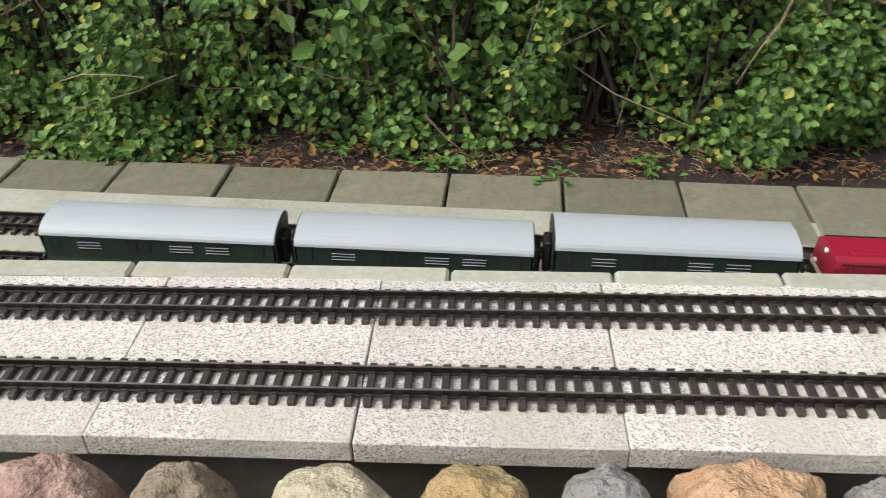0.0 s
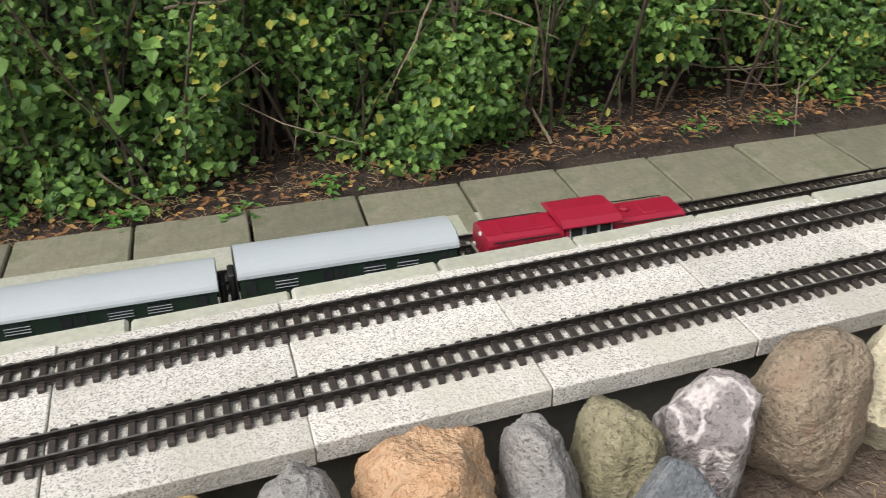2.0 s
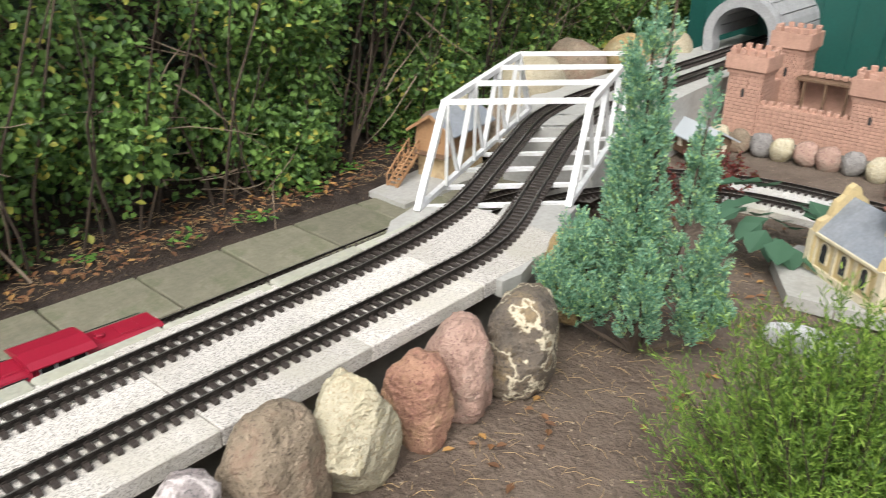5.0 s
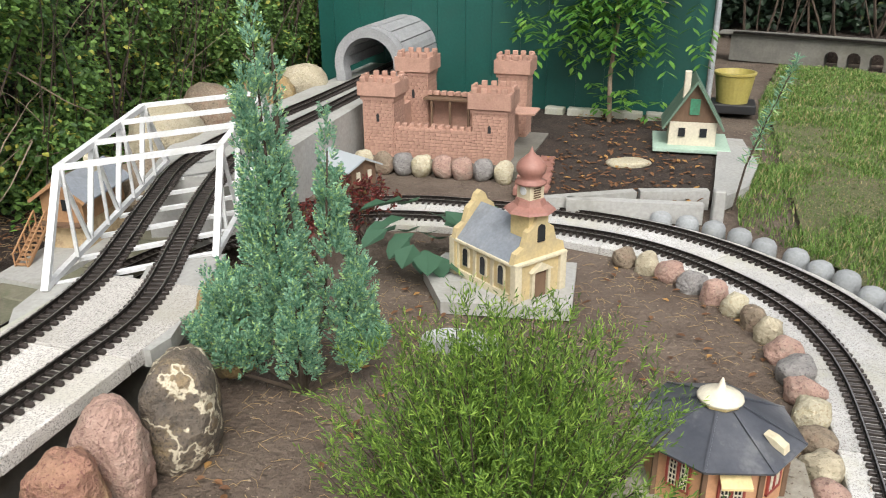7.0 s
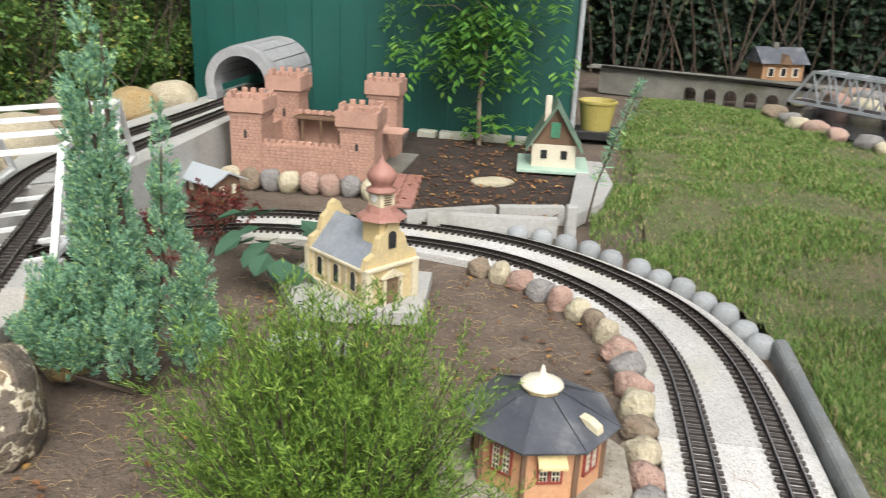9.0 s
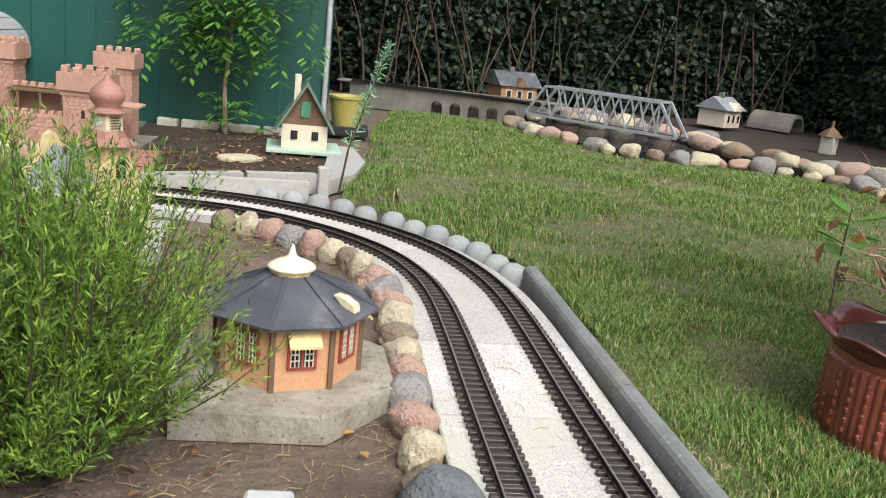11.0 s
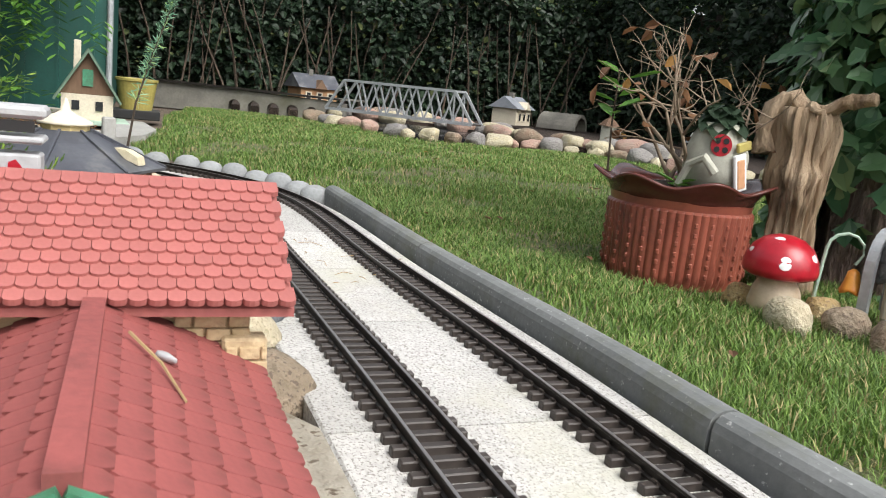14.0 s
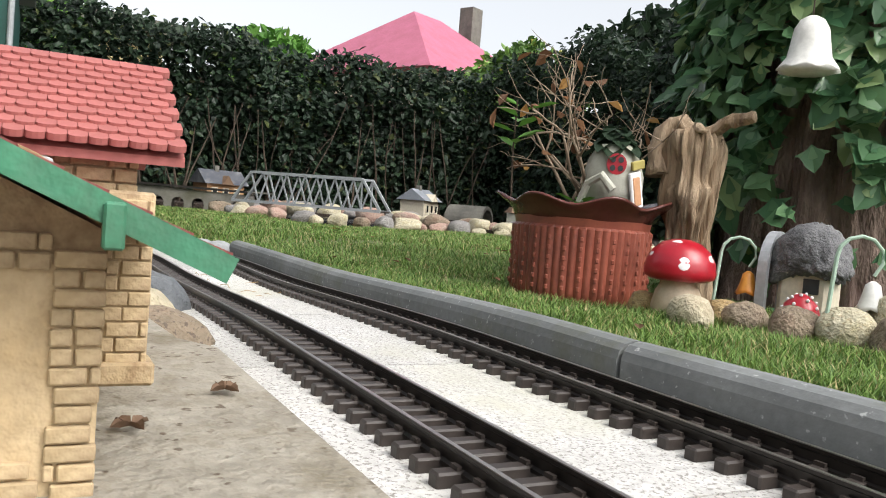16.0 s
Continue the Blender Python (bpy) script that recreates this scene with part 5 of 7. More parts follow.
lathe(bm, [(0.05, 0.204), (0.05, 0.222), (0.046, 0.222)], 8)
part("lantern", bm, M["yellow_cream"], ki, "slatted cream lantern")
bm = bm_new()
lathe(bm, [(0.058, 0.221), (0.056, 0.226), (0.040, 0.234), (0.022, 0.240), (0.010, 0.248), (0.006, 0.262), (0.002, 0.272)], 16)
part("cupola", bm, M["cream"], ki, "cream cap with pointed finial", True)
for k in range(8):
    a = math.pi * k / 4
    q = Matrix.Rotation(a, 4, "Z")
    ap = 0.172 * math.cos(math.pi / 8)
    if k in (3, 4, 5, 6):
        bm = bm_new()
        for dy, dz, sy, sz in ((0, 0.122, 0.066, 0.006), (0, 0.050, 0.066, 0.006), (0.03, 0.086, 0.006, 0.078), (-0.03, 0.086, 0.006, 0.078), (0, 0.086, 0.006, 0.072)):
            box(bm, (ap + 0.003, dy, dz), (0.008, sy, sz))
        bmesh.ops.transform(bm, matrix=q, verts=bm.verts[:])
        fr = part("window_frame", bm, M["red_frame"], kw)
        bm = bm_new()
        box(bm, (ap + 0.0005, 0, 0.086), (0.003, 0.056, 0.070))
        bmesh.ops.transform(bm, matrix=q, verts=bm.verts[:])
        part("pane", bm, M["glass"], fr)
        bm = bm_new()
        for dy in (-0.016, 0.016):
            for z in (0.066, 0.080, 0.094, 0.108):
                box(bm, (ap + 0.0035, dy, z), (0.003, 0.022, 0.0022))
            for e in (-0.009, 0.0, 0.009):
                box(bm, (ap + 0.0035, dy + e, 0.086), (0.003, 0.0022, 0.068))
        bmesh.ops.transform(bm, matrix=q, verts=bm.verts[:])
        part("glazing_bar", bm, M["cream"], fr)
    if k in (4, 6):
        bm = bm_new()
        prism(bm, [(ap, 0.134), (ap + 0.040, 0.110), (ap + 0.040, 0.104), (ap, 0.128)], -0.036, 0.036, "xz")
        bmesh.ops.transform(bm, matrix=q, verts=bm.verts[:])
        part("awning", bm, M["yellow_cream"], ki, "cream awning")
bm = bm_new()
prism(bm, [(0.150, 0.166), (0.182, 0.156), (0.178, 0.172), (0.15, 0.184), (0.125, 0.186)], -0.014, 0.014, "xz")
bmesh.ops.transform(bm, matrix=Matrix.Rotation(math.pi * 1.25, 4, "Z"), verts=bm.verts[:])
part("dormer", bm, M["church_trim"], roof, "small arched dormer")

# ---- railway station ----
bm = bm_new()
prism(bm, [(0.30, -1.20), (0.30, -1.640), (0.815, -1.632), (0.86, -1.605), (1.02, -1.59), (1.02, -1.20)], LOW - 0.03, -0.208, "xy")
solid("station_platform", bm, M["platform"], "dirty pale concrete platform under the station", "platform", kind="structure")
st = thing("station_building", pose(0, 0, 0), "beige plastered model station with red tiled roofs and green verges", "model station")
Y0, Y1, RX, RZ, EX, EZ = -1.572, -1.262, 0.788, 0.022, 0.672, -0.046
bm = bm_new()
prism(bm, [(0.695, -0.245), (0.885, -0.245), (0.885, EZ + 0.0), (RX, 0.005), (0.695, EZ + 0.0)], Y0 + 0.028, Y1 - 0.028, "xz")
main = part("main_wall", bm, M["plaster"], st)
slope = math.atan2(RZ - EZ, RX - EX)
Ls = math.hypot(RZ - EZ, RX - EX)


def scallop(w, l, th, n=5):
    """A roof tile: flat with a round lower end, its length along -x."""
    bm = bm_new()
    out = [(0, -w / 2), (0, w / 2), (-l * 0.80, w / 2)] + [(-l * 0.80 - l * 0.20 * math.sin(math.pi * k / n), w / 2 * math.cos(math.pi * k / n)) for k in range(1, n)] + [(-l * 0.80, -w / 2)]
    prism(bm, out, 0, th, "xy")
    return bm


for sgn in (-1, 1):
    bm = bm_new()
    ex = RX + sgn * (RX - EX)
    prism(bm, [(RX, RZ - 0.004), (ex, EZ - 0.004), (ex, EZ - 0.010), (RX, RZ - 0.012)], Y0, Y1, "xz")
    rf = part("main_roof", bm, M["tile_red"], st, "salmon-red scalloped tile roof")
    rows, cols = 11, 25
    tw, tl = (Y1 - Y0) / cols, Ls / rows
    tm = mesh_of(scallop(tw * 0.965, tl * 1.45, 0.0046), "roof_tile", M["tile_red"])
    for r in range(rows):
        for c in range(cols + (r % 2)):
            y = Y0 + (c + (0.5 if r % 2 == 0 else 0.0)) * tw
            if not Y0 + tw * 0.3 <= y <= Y1 - tw * 0.3:
                continue
            u = (r + 0.5) * tl
            m = Matrix.Translation((RX + sgn * (u * math.cos(slope) - 0.4 * tl * math.cos(slope)), y, RZ - u * math.sin(slope) + 0.4 * tl * math.sin(slope))) @ Matrix.Rotation(0 if sgn < 0 else math.pi, 4, "Z") @ Matrix.Rotation(-slope + 0.17, 4, "Y")
            if sgn < 0:
                ob = new("roof_tile", tm)
                ob.parent = rf
                ob.matrix_local = m
bm = bm_new()
for k in range(16):
    box(bm, (RX, Y0 + 0.01 + k * 0.0193, RZ + 0.0005), (0.011, 0.0190, 0.004), None, 0.0012)
part("ridge_tile", bm, M["tile_red"], st)
bm = bm_new()
beam(bm, (EX, Y1 - 0.001, EZ - 0.006), (RX, Y1 - 0.001, RZ - 0.006), 0.008, 0.014)
part("verge_board", bm, M["tile_green_trim"], st)
for y, x, h, w in ((-1.374, 0.845, 0.066, 0.036), (-1.338, 0.865, 0.028, 0.022)):
    bm = bm_new()
    box(bm, (x, y, (h - 0.06) / 2 - 0.03), (w * 0.85, w, h + 0.05), None, 0.002)
    sh = part("chimney", bm, M["bed_grey"], st, "pale grey chimney with a dark slot")
    bm = bm_new()
    box(bm, (x, y, h - 0.002), (w * 1.1, w * 1.22, 0.010), None, 0.003)
    box(bm, (x, y, h - 0.024), (w * 1.0, w * 1.14, 0.006), None, 0.002)
    part("chimney_cap", bm, M["bed_grey"], sh)
    bm = bm_new()
    box(bm, (x - w * 0.43, y, h - 0.013), (0.004, w * 0.75, 0.009))
    part("slot", bm, M["black"], sh)
    if w > 0.03:
        bm = bm_new()
        lathe(bm, [(0.0085, 0.0), (0.0085, 0.0008), (0.005, 0.001)], 12, wave=lambda a, k: (0.0025 * math.sin(a * 3 + 1), 0))
        bmesh.ops.transform(bm, matrix=Matrix.Translation((x - w * 0.424, y, h - 0.05)) @ Matrix.Rotation(-math.pi / 2, 4, "Y"), verts=bm.verts[:])
        part("red_mark", bm, M["mush_red"], sh)
# annex with its gable to the platform end
AR, AZ, AE, AEZ, X0, X1 = -1.440, -0.046, -1.553, -0.097, 0.419, 0.694
bm = bm_new()
prism(bm, [(-1.510, -0.245), (-1.335, -0.245), (-1.335, -0.090), (AR, -0.058), (-1.510, -0.092)], X0 + 0.05, X1, "yz")
annex = part("annex_wall", bm, M["plaster"], st)
asl = math.atan2(AZ - AEZ, AR - AE)
AL = math.hypot(AZ - AEZ, AR - AE)
bm = bm_new()
prism(bm, [(0.0097, 0.0050), (0.0062, 0.0101), (-0.0062, 0.0101), (-0.0097, 0.0050), (-0.0097, -0.0050), (-0.0062, -0.0101), (0.0062, -0.0101), (0.0097, -0.0050)], -0.0015, 0.0015, "xy")
at_mesh = mesh_of(bm, "roof_tile", M["tile_dark"])
for sgn in (-1, 1):
    bm = bm_new()
    ey = AR + sgn * (AR - AE)
    prism(bm, [(AR, AZ - 0.003), (ey, AEZ - 0.003), (ey, AEZ - 0.009), (AR, AZ - 0.010)], X0, X1, "yz")
    rf = part("annex_roof", bm, M["tile_bed"], st, "dull red annex roof with small tiles")
    for i in range(14):
        for j in range(7):
            u = (j + 0.5) * AL / 7
            ob = new("roof_tile", at_mesh)
            ob.parent = rf
            ob.matrix_local = Matrix.Translation((X0 + (i + 0.5) * 0.02, AR + sgn * u * math.cos(asl), AZ - u * math.sin(asl))) @ Matrix.Rotation(-sgn * (asl - 0.07), 4, "X")
bm = bm_new()
beam(bm, (X0, AR, AZ + 0.001), (X1, AR, AZ + 0.001), 0.014, 0.008)
part("annex_ridge", bm, M["tile_dark"], st)
for sgn in (-1, 1):
    ey = AR + sgn * (AR - AE)
    bm = bm_new()
    beam(bm, (X0 - 0.003, AR, AZ - 0.005), (X0 - 0.003, ey, AEZ - 0.005), 0.006, 0.011)
    vb = part("verge_board", bm, M["tile_green_trim"], st, "green verge board")
    bm = bm_new()
    for fr_ in (0.22, 0.60):
        my = AR + sgn * (AR - AE) * fr_
        bm = bm_new()
        box(bm, (X0 - 0.006, my, AZ - fr_ * 0.051 - 0.010), (0.008, 0.008, 0.018), None, 0.001)
        part("bracket", bm, M["tile_green_trim"], vb)
for pts in (((0.62, -1.462, -0.050), (0.585, -1.480, -0.058), (0.545, -1.492, -0.066)),):
    bm = bm_new()
    tube(bm, pts, 0.0012, 0.0008, 5)
    solid("straw", bm, M["straw"], "long dry yellow straw lying on the annex roof", "straw")
solid("dry_clod", rock_bm((0.022, 0.010, 0.006), 410, sub=2, hard=0.8), M["bed_grey"], "pale dried clod of dirt on the annex roof", "dirt", m=pose(0.605, -1.483, -0.061, 20, 0, 30), smooth=True)
for x, y, a in ((0.640, -1.603, 20), (0.560, -1.535, 110)):
    vs, fs = [], []
    for k in range(4):
        leaf_at(vs, fs, Vector((0, 0, 0.002)), Vector((math.cos(k * 1.7), math.sin(k * 1.7), 0.35)), Vector((0, 0, 1)), 0.012, 0.008, 0.6)
    ob = new("curled_leaf", raw("curled_leaf", vs, fs, M["brown_wood"]))
    ob.matrix_world = pose(x, y, -0.206, 0, 0, a)
    tagged(ob, "curled dry brown leaf on the dirty platform", "leaf", "dry leaves on the platform")
rnd = random.Random(17)
STONES = {}


def quoin(parent, x, y0, y1, z0, z1, rows, face=-1):
    """Rough stone blocks a little proud of a wall that faces -x."""
    h = (z1 - z0) / rows
    for r in range(rows):
        y = y0 - rnd.uniform(0, 0.012)
        while y < y1 - 0.002:
            w = rnd.uniform(0.013, 0.024)
            a, b = max(y, y0), min(y + w, y1)
            if b - a > 0.004:
                key = (round((b - a) * 600), round(h * 900))
                if key not in STONES:
                    bm = bm_new()
                    box(bm, (0, 0, 0), (0.005, b - a - 0.0012, h - 0.0012), None, 0.0008)
                    STONES[key] = mesh_of(bm, "stone_block", M["plaster"])
                ob = new("stone_block", STONES[key])
                ob.parent = parent
                ob.location = (x - rnd.uniform(0.0005, 0.0022), (a + b) / 2, z0 + (r + 0.5) * h)
            y += w


quoin(annex, X0 + 0.05, -1.511, -1.489, -0.244, -0.10, 17)
quoin(annex, X0 + 0.05, -1.489, -1.34, -0.208, -0.191, 2)
quoin(annex, X0 + 0.05, -1.489, -1.37, -0.110, -0.093, 2)
bm = bm_new()
box(bm, (0.690, -1.540, -0.16), (0.02, 0.032, 0.17), None, 0.002)
box(bm, (0.688, -1.540, -0.200), (0.032, 0.042, 0.016), None, 0.002)
pil = part("corner_pillar", bm, M["plaster"], st)
quoin(pil, 0.681, -1.556, -1.525, -0.228, -0.08, 14)
quoin(main, 0.694, -1.545, -1.49, -0.10, -0.05, 5)

# ---- fluted flower pot with its garden ----
PX, PY = 1.668, -2.64
pot = thing("flower_pot", pose(PX, PY, LOW), "large brown glazed pot with ribbed sides and wavy rim", "flower pot")
bm = bm_new()


def ribs(a, k):
    return (0.0045 * abs(math.sin(a * 28)) if 1 <= k <= 6 else 0.0, 0.0)


lathe(bm, [(0.150, 0.0), (0.155, 0.025), (0.156, 0.03), (0.157, 0.07), (0.158, 0.11), (0.159, 0.15), (0.160, 0.172), (0.157, 0.178), (0.160, 0.196)], 336, wave=ribs)
part("body", bm, M["terracotta"], pot)
for i in range(0, 56):
    if i % 2 == 0:
        for z in (0.04, 0.062, 0.084, 0.106, 0.128, 0.15):
            a = math.pi * (i + 0.5) / 28
            bm = bm_new()
            box(bm, (0, 0, 0), (0.006, 0.008, 0.011), None, 0.0018)
            ob = part("stud", bm, M["terracotta"], pot)
            ob.matrix_basis = pose(0.1625 * math.cos(a), 0.1625 * math.sin(a), z, 0, 0, math.degrees(a))
bm = bm_new()


def rim_wave(a, k):
    s = math.sin(a * 7 + 0.5)
    return (0.010 * s * min(1, k / 3), 0.010 * s * min(1, k / 3)) if k < 6 else (0.010 * s * max(0, (8 - k) / 3), 0.008 * s * max(0, (8 - k) / 3))


lathe(bm, [(0.158, 0.190), (0.163, 0.205), (0.176, 0.222), (0.194, 0.230), (0.198, 0.234), (0.194, 0.238), (0.174, 0.232), (0.152, 0.214), (0.150, 0.20)], 112, wave=rim_wave)
part("rim", bm, M["pot_rim"], pot, "dark glossy wavy rim", True)
bm = bm_new()
lathe(bm, [(0.151, 0.19), (0.151, 0.212), (0.08, 0.222), (0.0, 0.225)], 24)
part("potting_soil", bm, M["mulch"], pot)

fh = thing("fairy_house", pose(1.60, -2.665, LOW + 0.225) @ Matrix.Diagonal((1.15, 1.15, 1.25, 1)), "grey stone fairy house with leafy dark roof and round orange window", "garden ornament")
bm = bm_new()
lathe(bm, [(0.050, 0.0), (0.060, 0.03), (0.060, 0.06), (0.050, 0.09), (0.035, 0.115)], 20)
part("wall", bm, M["strip"], fh, smooth=True)
for k in range(22):
    a, r = k * 2.4, 0.066 - 0.0022 * k
    vs, fs = [], []
    d = Vector((math.cos(a), math.sin(a), -0.55))
    leaf_at(vs, fs, Vector((0.25 * r * math.cos(a), 0.25 * r * math.sin(a), 0.116 + 0.0016 * k)), d, Vector((0, 0, 1)), r, 0.045, 0.15)
    part("roof_leaf", raw("roof_leaf", vs, fs, M["far_leaf"]), None, fh)


def facing(z, off, turn=0.0):
    a = math.atan2(0.78, -0.72) + turn
    return Matrix.Translation((off * math.cos(a), off * math.sin(a), z)) @ Matrix.Rotation(a, 4, "Z")


bm = bm_new()
bmesh.ops.create_cone(bm, cap_ends=True, segments=20, radius1=0.019, radius2=0.019, depth=0.006)
bmesh.ops.transform(bm, matrix=facing(0.078, 0.057, 0.25) @ Matrix.Rotation(math.pi / 2, 4, "Y"), verts=bm.verts[:])
w = part("round_window", bm, M["mush_red"], fh, "orange round window frame")
for aa in range(4):
    bm = bm_new()
    bmesh.ops.create_cone(bm, cap_ends=True, segments=8, radius1=0.0055, radius2=0.0055, depth=0.008)
    bmesh.ops.transform(bm, matrix=facing(0.078, 0.0575, 0.25) @ Matrix.Translation((0, 0.0075 * (1 if aa % 2 else -1), 0.0075 * (1 if aa > 1 else -1))) @ Matrix.Rotation(math.pi / 2, 4, "Y"), verts=bm.verts[:])
    part("pane", bm, M["glass"], w)
for dy, z, sy, sz, mt, nm in ((0, 0.03, 0.03, 0.065, "white", "door_frame"), (0, 0.028, 0.02, 0.052, "kiosk_wall", "door"), (0.0, 0.075, 0.034, 0.016, "yellow", "sign_board")):
    bm = bm_new()
    box(bm, (0, dy, z), (0.008 if nm != "door" else 0.011, sy, sz), Matrix.Rotation(0.25, 4, "X"), 0.002)
    bmesh.ops.transform(bm, matrix=facing(0.004, 0.064, 0.95), verts=bm.verts[:])
    part(nm, bm, M[mt], fh)
bm = bm_new()
tube(bm, [(-0.066, 0.05, 0.03), (-0.05, 0.065, 0.055), (-0.02, 0.075, 0.04), (0.0, 0.08, 0.0)], 0.009, 0.007, 7)
part("root_arch", bm, M["strip"], fh)

# bare shrub rising from the pot
def shrub(name, base, seed, height, n, spread, mat, label, leaf_mat=None, leaf_n=0, leaf_size=0.04, droop=0.0):
    rnd = random.Random(seed)
    t = thing(name, pose(*base), label, "shrub")
    tips = []
    vs_all = bm_new()

    def grow(p, d, length, r, depth):
        pts = [p]
        for _ in range(4):
            d = (d + rdir(rnd) * 0.22).normalized()
            pts.append(pts[-1] + d * length / 4)
        tube(vs_all, pts, r, r * 0.55, 5)
        tips.append((pts[-1], d))
        tips.append((pts[2], d))
        if depth:
            for _ in range(rnd.choice((2, 2, 3))):
                grow(pts[rnd.choice((2, 3, 4))], (d + rdir(rnd, -0.3, 1) * spread).normalized(), length * rnd.uniform(0.55, 0.8), r * 0.55, depth - 1)

    for _ in range(n):
        grow(Vector((rnd.uniform(-0.03, 0.03), rnd.uniform(-0.03, 0.03), 0)), (Vector((0, 0, 1)) + rdir(rnd, -0.2, 0.4) * 0.42 * spread).normalized(), height * 0.47, 0.0048 * height / 0.4, 3)
    part("branchwork", vs_all, mat, t, smooth=True)
    if leaf_mat:
        vs, fs = [], []
        for _ in range(leaf_n):
            p, d = rnd.choice(tips)
            leaf_at(vs, fs, p, (d * 0.3 + rdir(rnd) + Vector((0, 0, -droop))).normalized(), rdir(rnd), leaf_size * rnd.uniform(0.6, 1.2), leaf_size * 0.55, 0.4)
        ob = part("foliage", raw("foliage", vs, fs, leaf_mat), None, t)
        tagged(ob, kind="stuff")
    return t


shrub("withered_shrub", (1.68, -2.64, LOW + 0.21), 3, 0.46, 5, 1.9, M["twig"], "withered shrub with curled brown leaves growing in the pot", M["dead_leaf"], 20, 0.04, 0.6)
shrub("withered_shrub", (1.62, -2.70, LOW + 0.21), 8, 0.44, 4, 2.0, M["twig"], "bare twiggy shrub with few dry leaves in the pot", M["dead_leaf"], 18, 0.04, 0.6)


def plantlet(name, base, n, size, height, mat, label, seed, rise=0.3):
    rnd = random.Random(seed)
    t = thing(name, pose(*base), label, "plant")
    bm = bm_new()
    tube(bm, [(0, 0, 0), (0.005, 0.004, height * 0.5), (0, 0.006, height)], 0.003, 0.002)
    part("stem", bm, M["dark_twig"], t)
    for k in range(n):
        vs, fs = [], []
        a = k * 2.4
        d = Vector((math.cos(a), math.sin(a), rise + rnd.uniform(-0.2, 0.2)))
        leaf_at(vs, fs, Vector((0, 0, height * (0.55 + 0.45 * k / n))), d, Vector((0, 0, 1)), size * rnd.uniform(0.7, 1.1), size * 0.42, 0.2)
        part("leaf", raw("leaf", vs, fs, mat), None, t)
    return t


plantlet("leafy_shoot", (1.80, -2.52, LOW + 0.21), 9, 0.09, 0.26, M["vine"], "fresh green leafy shoot rising from the pot", 2)
plantlet("leafy_shoot", (1.60, -2.58, LOW + 0.205), 6, 0.06, 0.03, M["vine"], "small green seedling at the rim of the pot", 4)

# toadstool, stones and gnome house under the tree
ms = thing("toadstool", pose(1.335, -2.645, LOW + 0.006) @ Matrix.Diagonal((0.88, 0.88, 0.98, 1)), "red glazed toadstool ornament with white spots on a cream stem", "garden ornament")
bm = bm_new()
lathe(bm, [(0.056, 0.0), (0.058, 0.03), (0.050, 0.06), (0.034, 0.085), (0.03, 0.11)], 24)
part("stem", bm, M["mush_white"], ms, smooth=True)
bm = bm_new()
lathe(bm, [(0.03, 0.085), (0.062, 0.083), (0.078, 0.090), (0.081, 0.100), (0.077, 0.122), (0.064, 0.144), (0.042, 0.160), (0.018, 0.167), (0.002, 0.168)], 32)
cap = part("cap", bm, M["mush_red"], ms, smooth=True)
for a, el in ((2.5, 0.35), (1.2, 0.6), (3.6, 0.5), (4.6, 0.3), (2.1, 1.05), (5.6, 0.5), (0.2, 0.4)):
    bm = bm_new()
    bmesh.ops.create_icosphere(bm, subdivisions=2, radius=0.015)
    n_ = Vector((math.cos(a) * math.cos(el), math.sin(a) * math.cos(el), math.sin(el)))
    p = Vector((n_.x * 0.079, n_.y * 0.079, 0.095 + n_.z * 0.072))
    bmesh.ops.transform(bm, matrix=Matrix.Translation(p) @ n_.to_track_quat("Z", "Y").to_matrix().to_4x4() @ Matrix.Diagonal((1, 1, 0.22, 1)), verts=bm.verts[:])
    part("spot", bm, M["white"], cap)
for i, (x, y, s, mt) in enumerate(((1.245, -2.60, 0.085, S_BEIGE), (1.40, -2.62, 0.07, S_OCHRE), (1.20, -2.69, 0.08, S_TAN), (1.08, -2.68, 0.09, S_TAN), (1.00, -2.72, 0.1, S_CREAM), (1.30, -2.74, 0.07, S_OCHRE), (0.90, -2.72, 0.1, S_TAN), (1.15, -2.75, 0.06, S_BEIGE), (0.94, -2.80, 0.14, S_CREAM))):
    solid("ornament_stone", rock_bm((s * 1.1, s, s), 200 + i), mt, WORDS[id(mt)] + " round stone in the grass under the ivy tree", "stone", "stones under the tree", m=pose(x, y, LOW + s * 0.32, 0, 0, i * 50), smooth=True)
gn = thing("gnome_house", pose(1.205, -2.865, LOW + 0.03, 0, 0, -70) @ Matrix.Diagonal((0.84, 0.84, 0.98, 1)), "small cream gnome house with shaggy grey roof and stone arch", "garden ornament")
bm = bm_new()
box(bm, (0, 0, 0.055), (0.09, 0.12, 0.13), None, 0.012)
part("wall", bm, M["house_white"], gn)
bm = rock_bm((0.15, 0.2, 0.12), 61, sub=5, rough=0.3)
for v in bm.verts:
    v.co.z -= 4.5 * (v.co.x ** 2 + v.co.y ** 2)
    v.co += v.co.normalized() * 0.007 * noise.noise(Vector((v.co.x * 160, v.co.y * 160, v.co.z * 40)))
bmesh.ops.translate(bm, vec=(0, 0, 0.14), verts=bm.verts[:])
part("thatch", bm, M["tunnel_dark"], gn, "shaggy grey roof", True)
bm = bm_new()
out = [(0.075 * math.cos(a), 0.09 + 0.085 * math.sin(a)) for a in [math.pi * k / 12 for k in range(13)]]
inn = [(0.058 * math.cos(a), 0.09 + 0.066 * math.sin(a)) for a in [math.pi * k / 12 for k in range(13)]]
prism(bm, [(0.075, 0)] + out + [(-0.075, 0), (-0.058, 0)] + list(reversed(inn)) + [(0.058, 0)], 0.075, 0.098, "xz")
part("arch", bm, M["grey_metal"], gn)
bm = bm_new()
